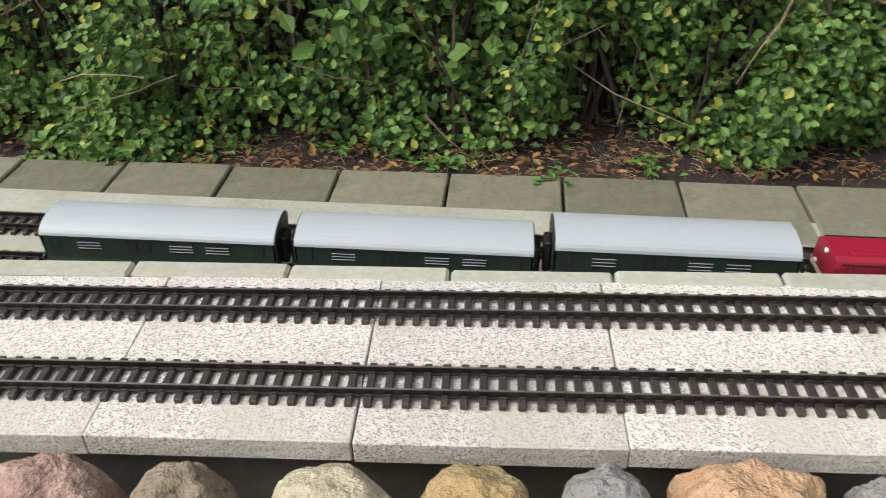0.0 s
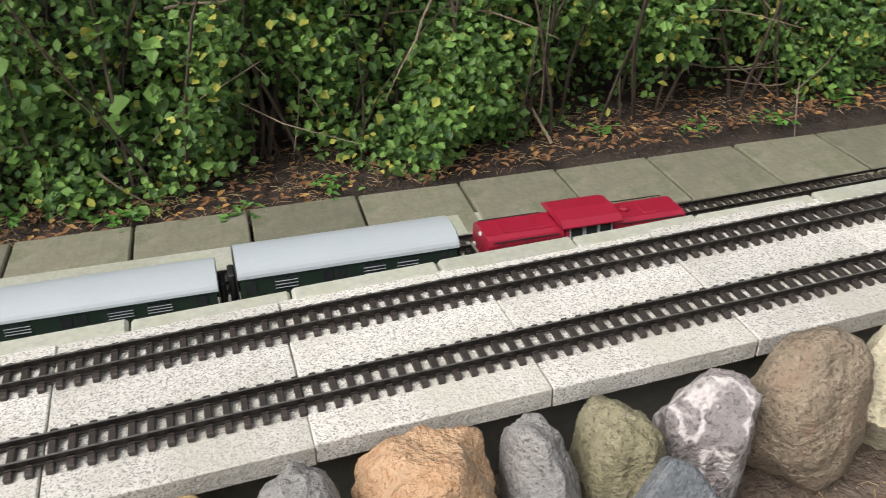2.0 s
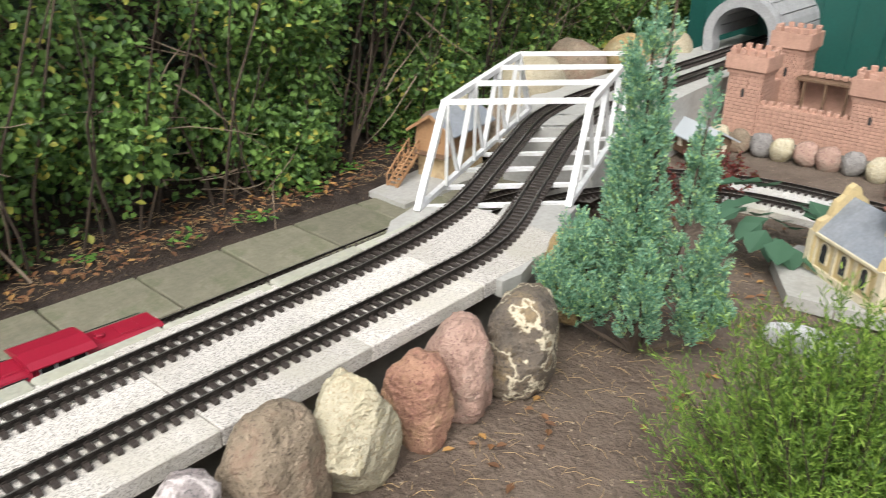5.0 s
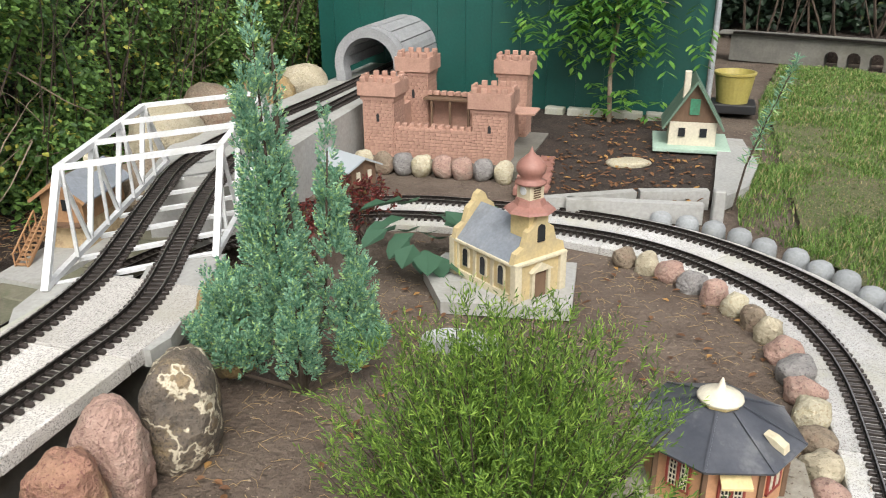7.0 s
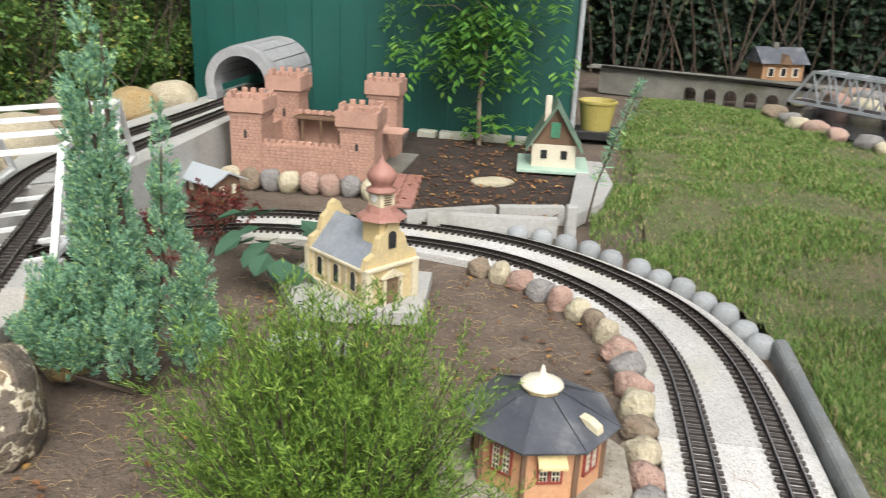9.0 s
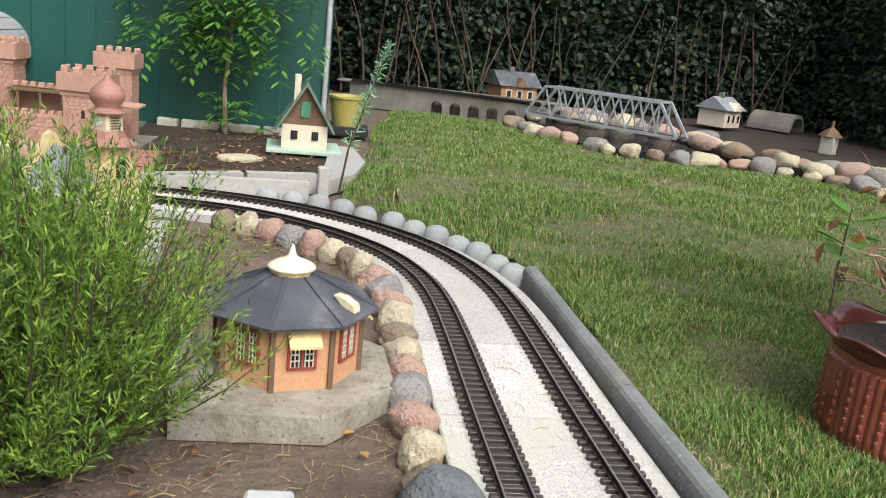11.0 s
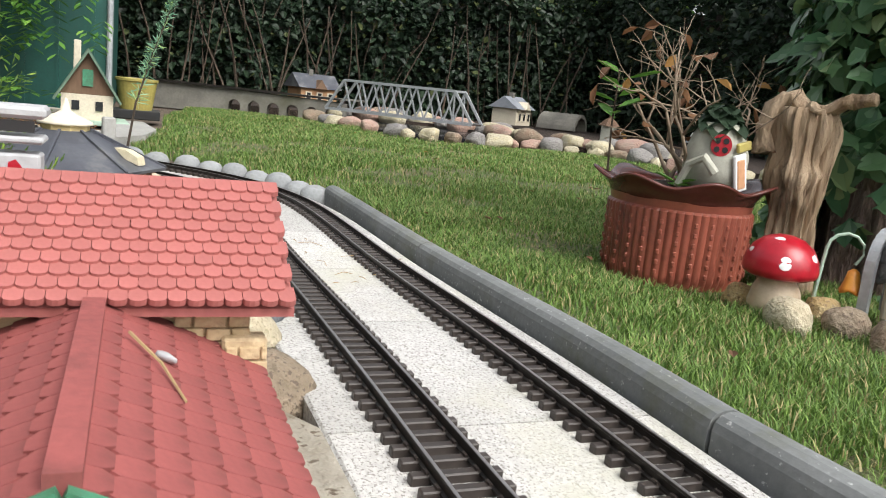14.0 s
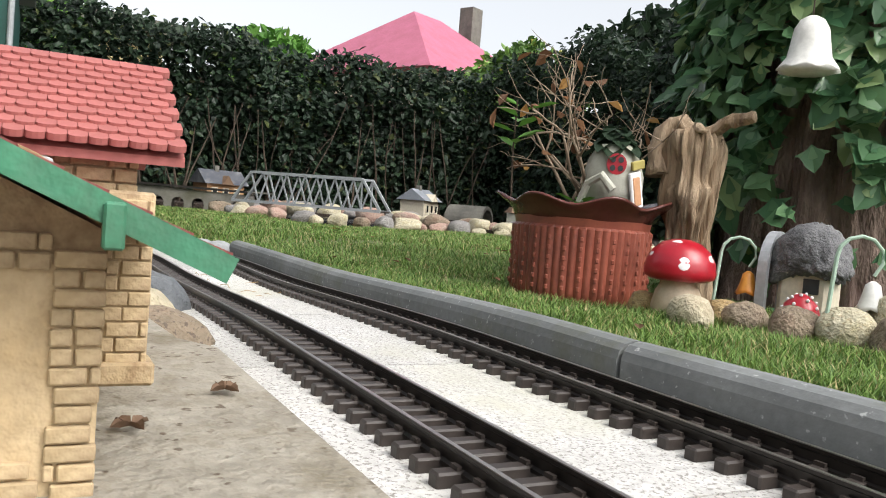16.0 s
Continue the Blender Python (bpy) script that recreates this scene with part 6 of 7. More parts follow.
box(bm, (-0.046, -0.02, 0.07), (0.006, 0.035, 0.03))
part("window", bm, M["glass"], gn)
sm = thing("small_toadstool", pose(1.085, -2.70, LOW + 0.04), "small red toadstool with many white dots", "garden ornament")
bm = bm_new()
lathe(bm, [(0.012, 0.0), (0.03, 0.0), (0.034, 0.012), (0.028, 0.034), (0.012, 0.05), (0.001, 0.054)], 18)
part("cap", bm, M["mush_red"], sm, smooth=True)
for k in range(16):
    a, el = k * 2.4, 0.15 + 0.075 * k
    bm = bm_new()
    bmesh.ops.create_icosphere(bm, subdivisions=1, radius=0.0035)
    bmesh.ops.translate(bm, vec=(0.033 * math.cos(a) * math.cos(el), 0.033 * math.sin(a) * math.cos(el), 0.012 + 0.042 * math.sin(el)), verts=bm.verts[:])
    part("dot", bm, M["white"], sm)
M["orange_glaze"] = surf("orange_glaze", (0.62, 0.20, 0.03), (0.70, 0.32, 0.05), 0.35, 20, 80, 0.1)
for x, y, mt, nm, hh in ((1.315, -2.735, "orange_glaze", "orange", 1.0), (1.02, -2.70, "bell_white", "white", 1.1)):
    hk = thing("flower_hook", pose(x, y, LOW) @ Matrix.Diagonal((hh, hh, hh, 1)), "pale turquoise shepherd's hook with a hanging " + nm + " bell flower", "garden ornament")
    bm = bm_new()
    # the crook bends over along the row of ornaments
    rim = [(0.002 - 0.018 * (1 - math.cos(a)), -0.030 * (1 - math.cos(a)), 0.150 + 0.034 * math.sin(a)) for a in (0.0, 0.5, 1.0, 1.57, 2.1, 2.7, 3.3, 4.0)]
    tube(bm, [(0.006, 0.012, 0), (0.004, 0.006, 0.07)] + rim, 0.0036, 0.0028, 7)
    part("hook", bm, M["pale_green"], hk)
    bm = bm_new()
    bp = rim[-1]
    lathe(bm, [(0.003, 0.0), (0.011, -0.006), (0.015, -0.024), (0.019, -0.038), (0.024, -0.046), (0.012, -0.040)], 20, (bp[0], bp[1], bp[2] - 0.008), wave=lambda a, k: (0.003 * math.sin(a * 5), -0.003 * math.sin(a * 5)) if k > 3 else (0, 0))
    part("bell_flower", bm, M[mt], hk, smooth=True)
bl = thing("white_bell", pose(1.315, -2.93, 0.28) @ Matrix.Diagonal((0.82, 0.82, 0.95, 1)), "white ceramic bell-shaped lampshade hanging from the ivy", "garden ornament")
bm = bm_new()
lathe(bm, [(0.058, 0.0), (0.077, 0.008), (0.074, 0.012), (0.055, 0.035), (0.048, 0.07), (0.043, 0.098), (0.030, 0.118), (0.012, 0.127), (0.002, 0.128)], 40, wave=lambda a, k: (0.004 * math.sin(a * 8), -0.004 * math.sin(a * 8)) if k in (1, 2) else (0, 0))
part("shade", bm, M["bell_white"], bl, smooth=True)
bm = bm_new()
tube(bm, [(0, 0, 0.126), (0, 0, 0.40)], 0.002, 0.002)
part("cord", bm, M["dark_twig"], bl)
bm = bm_new()
bmesh.ops.create_icosphere(bm, subdivisions=3, radius=0.06)
solid("green_ball", bm, M["pale_green"], "pale green glazed ball on the stones", "garden ornament", m=pose(0.93, -2.83, LOW + 0.13), smooth=True)

# driftwood stump with carved ridges, one plain shape, and the gnarled branch on it
def stump_wave(a, k):
    z = k * 0.02
    u, v = math.cos(a), math.sin(a)
    grain = abs(noise.noise(Vector((u * 11, v * 11, z * 2.2)))) * 0.020 + abs(noise.noise(Vector((u * 26, v * 26, z * 3.0)))) * 0.008
    lump = 0.030 * noise.noise(Vector((u * 1.6, v * 1.6, z * 7))) + 0.012 * noise.noise(Vector((u * 4, v * 4, z * 12)))
    # brow ridge, hollows under it, a long nose ridge and a beard of grooves, on the side turned to the track
    d = (a - math.pi / 2 - 0.15 + math.pi) % (2 * math.pi) - math.pi
    ridge = 0.016 * math.exp(-((z - 0.285 - 0.02 * abs(d)) / 0.010) ** 2) * (1 if abs(d) < 0.9 else 0)
    hollow = -0.020 * (math.exp(-((abs(d) - 0.38) / 0.16) ** 2 - ((z - 0.262) / 0.012) ** 2))
    nose = 0.018 * math.exp(-(d / 0.13) ** 2 - ((z - 0.248) / 0.022) ** 2)
    beard = 0.004 * math.sin(d * 17 + z * 20) * (1 if abs(d) < 0.8 and z < 0.225 else 0)
    return (lump - grain + ridge + hollow + nose + beard, 0)


bm = bm_new()
prof = []
for k in range(23):
    z = k * 0.02
    r = 0.054 + 0.022 * math.exp(-z / 0.05) + 0.016 * math.exp(-((z - 0.27) / 0.06) ** 2) + 0.02 * math.exp(-((z - 0.40) / 0.04) ** 2)
    prof.append((r, z))
lathe(bm, prof, 150, wave=stump_wave)
bmesh.ops.scale(bm, vec=(0.95, 0.8, 1.0), verts=bm.verts[:])
solid("driftwood_carving", bm, M["driftwood"], "weathered carved driftwood stump standing against the tree", "carving", m=pose(1.535, -2.845, LOW - 0.02, 0, 0, 28), smooth=True)
bm = bm_new()
tube(bm, [(1.60, -2.80, 0.05), (1.612, -2.80, 0.11), (1.60, -2.815, 0.168), (1.57, -2.83, 0.178), (1.54, -2.84, 0.150), (1.505, -2.85, 0.148), (1.47, -2.86, 0.170), (1.43, -2.87, 0.182), (1.395, -2.88, 0.190)], 0.030, 0.010, 12)
tube(bm, [(1.53, -2.83, 0.14), (1.50, -2.82, 0.165), (1.475, -2.815, 0.150)], 0.016, 0.007, 8)
bmesh.ops.subdivide_edges(bm, edges=bm.edges[:], cuts=2, use_grid_fill=True)
for v in bm.verts:
    q = v.co
    v.co = q + Vector((noise.noise(q * 30), noise.noise(q * 30 + Vector((5, 0, 0))), noise.noise(q * 30 + Vector((0, 5, 0))))) * 0.010 + Vector((0, 0, 0.006 * noise.noise(q * 80)))
solid("driftwood_branch", bm, M["driftwood"], "gnarled twisted driftwood branch on top of the carved stump", "driftwood", smooth=True)

# ---- ivy-clad tree ----
tr = thing("ivy_tree", pose(1.56, -3.37, LOW), "thick rough-barked tree trunk overgrown with dark ivy", "tree")
bm = bm_new()


def bark_wave(a, k):
    z = k * 0.05
    return (0.03 * noise.noise(Vector((math.cos(a) * 5, math.sin(a) * 5, z * 1.6))) - 0.040 * abs(noise.noise(Vector((math.cos(a) * 9, math.sin(a) * 9, z * 1.3)))) + 0.022 * noise.noise(Vector((math.cos(a) * 14, math.sin(a) * 14, z * 2.2))) + 0.010 * noise.noise(Vector((math.cos(a) * 34, math.sin(a) * 34, z * 4))) + 0.10 * max(0, 0.25 - z) * (1 + math.sin(a * 5)), 0)


lathe(bm, [(0.295 - 0.001 * k, -0.05 + 0.05 * k) for k in range(50)], 160, wave=bark_wave)
part("trunk", bm, M["bark"], tr, smooth=True)
rnd = random.Random(44)
vs, fs = [], []
for _ in range(6500):
    a, z = rnd.uniform(0, 6.28), rnd.uniform(0.0, 1.6)
    # the side towards the path is bare low down
    front = math.cos(a - 2.35)
    if front > 0.3 and z < 0.42 + 0.12 * math.sin(a * 7):
        if rnd.random() > 0.07:
            continue
    r = 0.29 + rnd.uniform(0.0, 0.11) + (0.03 if z > 0.5 else 0)
    p = Vector((r * math.cos(a), r * math.sin(a), z))
    d = (Vector((math.cos(a), math.sin(a), 0)) * 0.5 + rdir(rnd) * 0.8 + Vector((0, 0, -0.7))).normalized()
    s = rnd.uniform(0.045, 0.095)
    # a lobed ivy leaf: middle and two side lobes
    up = Vector((math.cos(a), math.sin(a), 0.3))
    leaf_at(vs, fs, p, d, up, s, s * 0.75, 0.12)
    side = d.cross(up).normalized()
    b = len(vs)
    c = p + d * s * 0.35
    vs += [p + d * s * 0.1, p + side * s * 0.55 + d * s * 0.35, c + d * s * 0.2, p - side * s * 0.55 + d * s * 0.35]
    fs += [(b, b + 1, b + 2), (b, b + 2, b + 3)]
ob = part("ivy", raw("ivy", vs, fs, M["ivy"]), None, tr)
tagged(ob, "dark green lobed ivy leaves", kind="stuff")

# ---- hedge along the paving ----
def hedge(name, n, place, mat, size, seed, label, droop=0.3):
    rnd = random.Random(seed)
    vs, fs = [], []
    for _ in range(n):
        p, out = place(rnd)
        d = (out * 0.5 + rdir(rnd) + Vector((0, 0, -droop))).normalized()
        s = size * rnd.uniform(0.5, 1.25)
        leaf_at(vs, fs, p, d, (out + Vector((0, 0, 1.2)) + rdir(rnd) * 0.6).normalized(), s, s * 0.74, 0.16)
    return tagged(new(name, raw(name, vs, fs, mat)), label, "hedge", kind="stuff")


def clump(x, z):
    return noise.noise(Vector((x * 2.1, z * 2.4, 4.0))) + 0.5 * noise.noise(Vector((x * 5.0, z * 5.5, 9.0)))


def near_hedge(rnd):
    while True:
        x = rnd.uniform(-2.6, 7.5)
        z = -0.25 + abs(rnd.gauss(0, 0.62)) if rnd.random() < 0.75 else rnd.uniform(0.5, 1.9)
        c = clump(x, z)
        low = max(0.0, 0.08 - (z + 0.25)) / 0.08
        if rnd.random() < (0.40 + 0.85 * c - 0.15 * low) * (0.55 if x < -0.75 and z > 0.0 else 1.0):
            depth = abs(rnd.gauss(0, 0.22))
            y = 1.375 + depth - 0.16 * c + 0.10 * noise.noise(Vector((x * 3, z * 3, 0)))
            if x > 2.2:
                y += 0.04 * (x - 2.2)
            return Vector((x, y, z)), Vector((0, -1, 0.2))


hedge("hedge_foliage", 125000, near_hedge, M["hedge_leaf"], 0.032, 51, "dense green hedge of small pointed leaves, some yellowed")


def broad_leaves(rnd):
    c = rnd.choice(((-0.62, 0.16), (-0.42, 0.05), (-0.30, 0.24), (-0.9, 0.1), (-0.2, 0.02), (0.9, 0.2)))
    return Vector((c[0] + rnd.gauss(0, 0.09), 1.36 + rnd.uniform(0, 0.12), c[1] + rnd.gauss(0, 0.08))), Vector((0, -1, 0.5))


hedge("bramble_leaves", 60, broad_leaves, M["hedge_leaf"], 0.07, 54, "broad pale green leaves among the hedge")


# inner layer behind the lit leaves, its shade put into a darker leaf colour
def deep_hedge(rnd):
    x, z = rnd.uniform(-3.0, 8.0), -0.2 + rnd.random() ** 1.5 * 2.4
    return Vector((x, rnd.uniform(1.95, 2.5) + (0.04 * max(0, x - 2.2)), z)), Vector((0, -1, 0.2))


hedge("hedge_depth", 16000, deep_hedge, M["far_leaf"], 0.09, 52, "inner hedge leaves, coloured dark for the shade in the gaps")
rnd = random.Random(53)
bm = bm_new()
for _ in range(620):
    x = rnd.uniform(-2.6, 6.5)
    y = rnd.uniform(1.4, 2.2) + 0.04 * max(0, x - 2.2)
    p = Vector((x, y, -0.27))
    pts = [p]
    d = Vector((rnd.uniform(-0.35, 0.35), rnd.uniform(-0.3, 0.15), 1)).normalized()
    for _k in range(5):
        d = (d + rdir(rnd) * 0.16).normalized()
        pts.append(pts[-1] + d * rnd.uniform(0.12, 0.3))
    r = rnd.uniform(0.003, 0.009)
    tube(bm, pts, r, r * 0.4, 4)
tagged(new("hedge_stems", mesh_of(bm, "hedge_stems", M["dark_twig"])), "thin brown upright hedge stems", "hedge stem", kind="stuff")
bm = bm_new()
for _ in range(150):
    x = rnd.uniform(-2.4, 5.0)
    p = Vector((x, rnd.uniform(1.36, 1.6) + 0.03 * max(0, x - 2.2), rnd.uniform(-0.2, 0.5)))
    d = Vector((rnd.uniform(-1, 1), rnd.uniform(-0.4, 0.3), rnd.uniform(-0.6, 1.0))).normalized()
    pts = [p]
    for _k in range(4):
        d = (d + rdir(rnd) * 0.2).normalized()
        pts.append(pts[-1] + d * rnd.uniform(0.05, 0.14))
    tube(bm, pts, rnd.uniform(0.002, 0.0045), 0.001, 4)
tagged(new("hedge_twigs", mesh_of(bm, "hedge_twigs", M["twig"])), "pale dry twigs sticking out of the hedge", "twig", kind="stuff")
for x0, y0, z0, x1, y1, z1 in ((1.02, 1.36, -0.25, 0.83, 1.55, 0.08), (2.24, 1.42, -0.22, 2.33, 1.48, 0.0)):
    bm = bm_new()
    tube(bm, [(x0, y0, z0), ((x0 + x1) / 2 + 0.02, (y0 + y1) / 2, (z0 + z1) / 2), (x1, y1, z1)], 0.006, 0.004, 6)
    solid("dry_stick", bm, M["twig"], "pale dry stick leaning out of the hedge", "stick")
bm = bm_new()
bmesh.ops.create_grid(bm, x_segments=90, y_segments=14, size=1.0)
for v in bm.verts:
    x, y = 2.5 + v.co.x * 5.6, 1.9 + v.co.y * 0.75
    v.co = Vector((x, y, -0.285 + 0.05 * min(1, max(0, (y - 1.2) / 0.3)) + 0.02 * noise.noise(Vector((x * 4, y * 4, 0)))))
solid("hedge_soil", bm, M["mulch"], "dark leaf-littered soil at the foot of the hedge", "soil", kind="structure", smooth=True)
# added brown-black sheet: stops light from behind and paints the hedge gaps as shade
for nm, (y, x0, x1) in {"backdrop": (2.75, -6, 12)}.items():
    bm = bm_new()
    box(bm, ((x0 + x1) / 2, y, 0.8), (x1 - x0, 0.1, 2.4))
    solid(nm, bm, M["mulch"], "dark sheet added behind the hedge for the shade in its gaps", "thicket", kind="structure")


def litter(name, n, area, mat, size, seed, label, z=None):
    rnd = random.Random(seed)
    vs, fs = [], []
    for _ in range(n):
        p = area(rnd)
        leaf_at(vs, fs, Vector((p[0], p[1], (soil_z(p[0], p[1]) if z is None else z) + 0.004 + rnd.uniform(0, 0.012))), Vector((rnd.uniform(-1, 1), rnd.uniform(-1, 1), rnd.uniform(-0.15, 0.25))), Vector((0, 0, 1)), size * rnd.uniform(0.5, 1.2), size * 0.5, 0.25)
    tagged(new(name, raw(name, vs, fs, mat)), label, "fallen leaves", kind="stuff")


litter("fallen_leaves", 1700, lambda r: (r.uniform(-2, 4.5), 1.21 + abs(r.gauss(0, 0.28))), M["dead_leaf"], 0.036, 61, "brown fallen leaves at the foot of the hedge", -0.24)
litter("fallen_leaves", 260, lambda r: (r.uniform(0.6, 3.2), r.uniform(-1.5, -0.2)), M["dead_leaf"], 0.035, 62, "brown fallen leaves scattered on bare soil")
litter("fallen_leaves", 420, lambda r: (r.uniform(3.8, 5.5), r.uniform(-1.3, -0.5)), M["dead_leaf"], 0.04, 63, "dry leaves on the dark mulch bed", LOW + 0.012)
litter("weeds", 420, lambda r: (lambda c: (c + r.gauss(0, 0.035), 1.32 + 0.1 * math.sin(c * 37) + r.gauss(0, 0.03)))(-1.9 + 0.31 * r.randint(0, 18)), M["vine"], 0.035, 64, "low green weeds at the foot of the hedge", -0.235)
litter("lawn_leaves", 60, lambda r: (r.uniform(0.5, 6), r.uniform(-4, -2.2)), M["dead_leaf"], 0.03, 66, "yellowed leaves lying on the lawn", LOW + 0.03)
rnd = random.Random(65)
bm = bm_new()
for _ in range(3800):
    zone = rnd.random()
    x, y, z = (rnd.uniform(0.5, 3.2), rnd.uniform(-1.55, -0.15), None) if zone < 0.55 else ((rnd.uniform(-1.5, 3), rnd.uniform(1.2, 1.6), -0.232) if zone < 0.975 else (rnd.uniform(0.3, 2.0), rnd.uniform(-2.0, -1.68), LOW + 0.002))
    z = soil_z(x, y) + 0.003 if z is None else z
    a = rnd.uniform(0, 6.28)
    l = rnd.uniform(0.015, 0.06)
    tube(bm, [(x, y, z), (x + l * 0.5 * math.cos(a), y + l * 0.5 * math.sin(a), z + 0.005), (x + l * math.cos(a + 0.2), y + l * math.sin(a + 0.2), z + 0.001)], 0.0009, 0.0006, 3)
tagged(new("pine_needles", mesh_of(bm, "pine_needles", M["straw"])), "dry straw-coloured needles on soil and track bed", "needles", kind="stuff")

# ---- cypress ----
cy_t = thing("cypress", pose(1.90, -0.29, LOW + 0.02), "slim blue-green cypress with feathery upright sprays", "conifer")
bm = bm_new()
tube(bm, [(0, 0, 0), (0.01, 0, 0.35), (-0.01, 0.01, 0.7), (0.0, 0.01, 0.95)], 0.016, 0.003, 7)
part("trunk", bm, M["dark_twig"], cy_t)
rnd = random.Random(71)
vs, fs = [], []


def spray(base, d, length, n):
    """A flat feathery spray: short scales on both sides of a shoot."""
    side = d.cross(rdir(rnd)).normalized()
    for k in range(n):
        f = (k + 1) / n
        p = base + d * length * f
        for s in (-1, 1):
            leaf_at(vs, fs, p, (d * 1.2 + side * s * 0.75 + rdir(rnd) * 0.25).normalized(), rdir(rnd), length * 0.42 * (1.15 - 0.6 * f), length * 0.15, 0.1)


def plume(base, d, length, n):
    """A pointed plume of sprays, broad below and thin at its tip."""
    for _ in range(n):
        f = rnd.random() ** 0.8
        out = rdir(rnd)
        out = (out - d * out.dot(d)).normalized()
        r = length * 0.20 * (1.02 - f) ** 0.7 * (0.4 + 0.6 * rnd.random())
        bend = Vector((0, 0, 0.30 * length * f * f))
        spray(base + d * length * f + bend + out * r, (d + out * 0.55 + Vector((0, 0, 0.35))).normalized(), 0.042 * (1.1 - 0.45 * f), 4)


# leading shoot and side shoots: lean at the tip, height, girth
TOPS = [(-0.025, 0.045, 1.03, 0.074, 560), (0.05, -0.087, 0.74, 0.038, 150), (0.074, -0.135, 0.42, 0.050, 150), (-0.085, 0.150, 0.39, 0.066, 210), (-0.04, 0.075, 0.56, 0.042, 140),
        (-0.105, 0.185, 0.27, 0.066, 170), (-0.10, -0.05, 0.36, 0.046, 120), (0.07, 0.03, 0.50, 0.042, 110), (0.08, -0.17, 0.24, 0.042, 90)]
for tx, ty, th, girth, cnt in TOPS:
    limb = bm_new()
    tube(limb, [(0, 0, 0.02), (tx * 0.7, ty * 0.7, th * 0.35), (tx, ty, th * 0.92)], 0.009, 0.002, 5)
    part("limb", limb, M["dark_twig"], cy_t)
    for q in range(cnt // 6):
        h = rnd.uniform(0.12 if th > 0.9 else 0.28, 0.93)
        a = q * 2.4 + rnd.uniform(-0.5, 0.5)
        f = min(1.0, 0.25 + h * 1.2)
        lean = 0.70 * (1.0 - 0.5 * h)
        base = Vector((tx * f + 0.25 * girth * math.cos(a), ty * f + 0.25 * girth * math.sin(a), h * th * 0.86))
        plume(base, Vector((math.cos(a) * lean, math.sin(a) * lean, 0.9)).normalized(), girth * (1.55 - 0.5 * h) * rnd.uniform(0.7, 1.15), 22)
    plume(Vector((tx, ty, th * 0.84)), Vector((0.03, 0.02, 1)).normalized(), th * 0.16, 40)
ob = part("foliage", raw("foliage", vs, fs, M["conifer"]), None, cy_t)
tagged(ob, kind="stuff")

# ---- broom-like bush ----
bu = thing("green_bush", pose(1.50, -0.93, LOW - 0.03), "bushy yellow-green shrub with fine needle-like sprigs", "bush")
rnd = random.Random(81)
vs, fs = [], []
stems = bm_new()
for _ in range(430):
    a, el = rnd.uniform(0, 6.28), rnd.uniform(0.25, 1.5)
    d = Vector((math.cos(a) * math.cos(el), math.sin(a) * math.cos(el), math.sin(el)))
    l = (0.37 + 0.14 * math.sin(el)) * rnd.uniform(0.6, 1.1)
    pts = [Vector((rnd.uniform(-0.06, 0.06), rnd.uniform(-0.06, 0.06), 0.0))]
    for k in range(7):
        d = (d + rdir(rnd) * 0.10 + Vector((0, 0, 0.07))).normalized()
        pts.append(pts[-1] + d * l / 7)
    tube(stems, pts, 0.0035, 0.001, 4)
    for k in range(2, 8):
        for _j in range(4):
            b0 = pts[k] if k < len(pts) else pts[-1]
            dd = (d * 1.1 + rdir(rnd) * 0.75 + Vector((0, 0, 0.35))).normalized()
            ln = rnd.uniform(0.04, 0.095)
            for m_ in range(9):
                q = b0 + dd * ln * m_ / 9
                leaf_at(vs, fs, q, (dd + rdir(rnd) * 0.75).normalized(), rdir(rnd), 0.017, 0.0030, 0.1)
part("stemwork", stems, M["dark_twig"], bu)
ob = part("foliage", raw("foliage", vs, fs, M["broom"]), None, bu)
tagged(ob, kind="stuff")

# hosta beside the church, red barberry, grey-green plaque stone
ho = thing("hosta", pose(2.95, -0.30, LOW - 0.03), "hosta with broad blue-green leaves beside the church", "plant")
rnd = random.Random(91)
for k in range(26):
    a = k * 2.4
    vs, fs = [], []
    d = Vector((math.cos(a), math.sin(a), 0.15 + 0.35 * (k % 3)))
    r = 0.05 + 0.006 * k
    p = Vector((r * math.cos(a), r * math.sin(a), 0.10 + 0.05 * (k % 4)))
    leaf_at(vs, fs, p, (Vector((math.cos(a), math.sin(a), -0.35))), Vector((0, 0, 1)), 0.125, 0.105, 0.15)
    part("leaf", raw("leaf", vs, fs, M["hosta"]), None, ho)
shrub("red_barberry", (3.10, 0.05, LOW - 0.02), 15, 0.30, 7, 0.9, M["dark_twig"], "small dark red twiggy shrub near the church", M["red_leaf"], 900, 0.018)
shrub("red_barberry", (2.85, 0.12, LOW - 0.02), 16, 0.24, 6, 0.9, M["dark_twig"], "small dark red twiggy shrub behind the cypress", M["red_leaf"], 600, 0.018)
solid("plaque_stone", rock_bm((0.05, 0.26, 0.15), 99), M["bed_grey"], "pale grey-green stone standing behind the bush", "stone", m=pose(2.28, -0.62, LOW + 0.03, 0, -20, 15), smooth=True)

# climbing vine on the shed and fir twig by the post
vi = thing("climbing_vine", pose(5.35, -0.72, LOW), "bright green climbing vine with feathery leaves on the shed wall", "climbing plant")
rnd = random.Random(101)
bm = bm_new()
tube(bm, [(0, 0, 0), (0.05, 0.02, 0.3), (0.12, 0.0, 0.6), (0.16, 0.03, 1.0), (0.17, 0.0, 1.5)], 0.016, 0.007, 7)
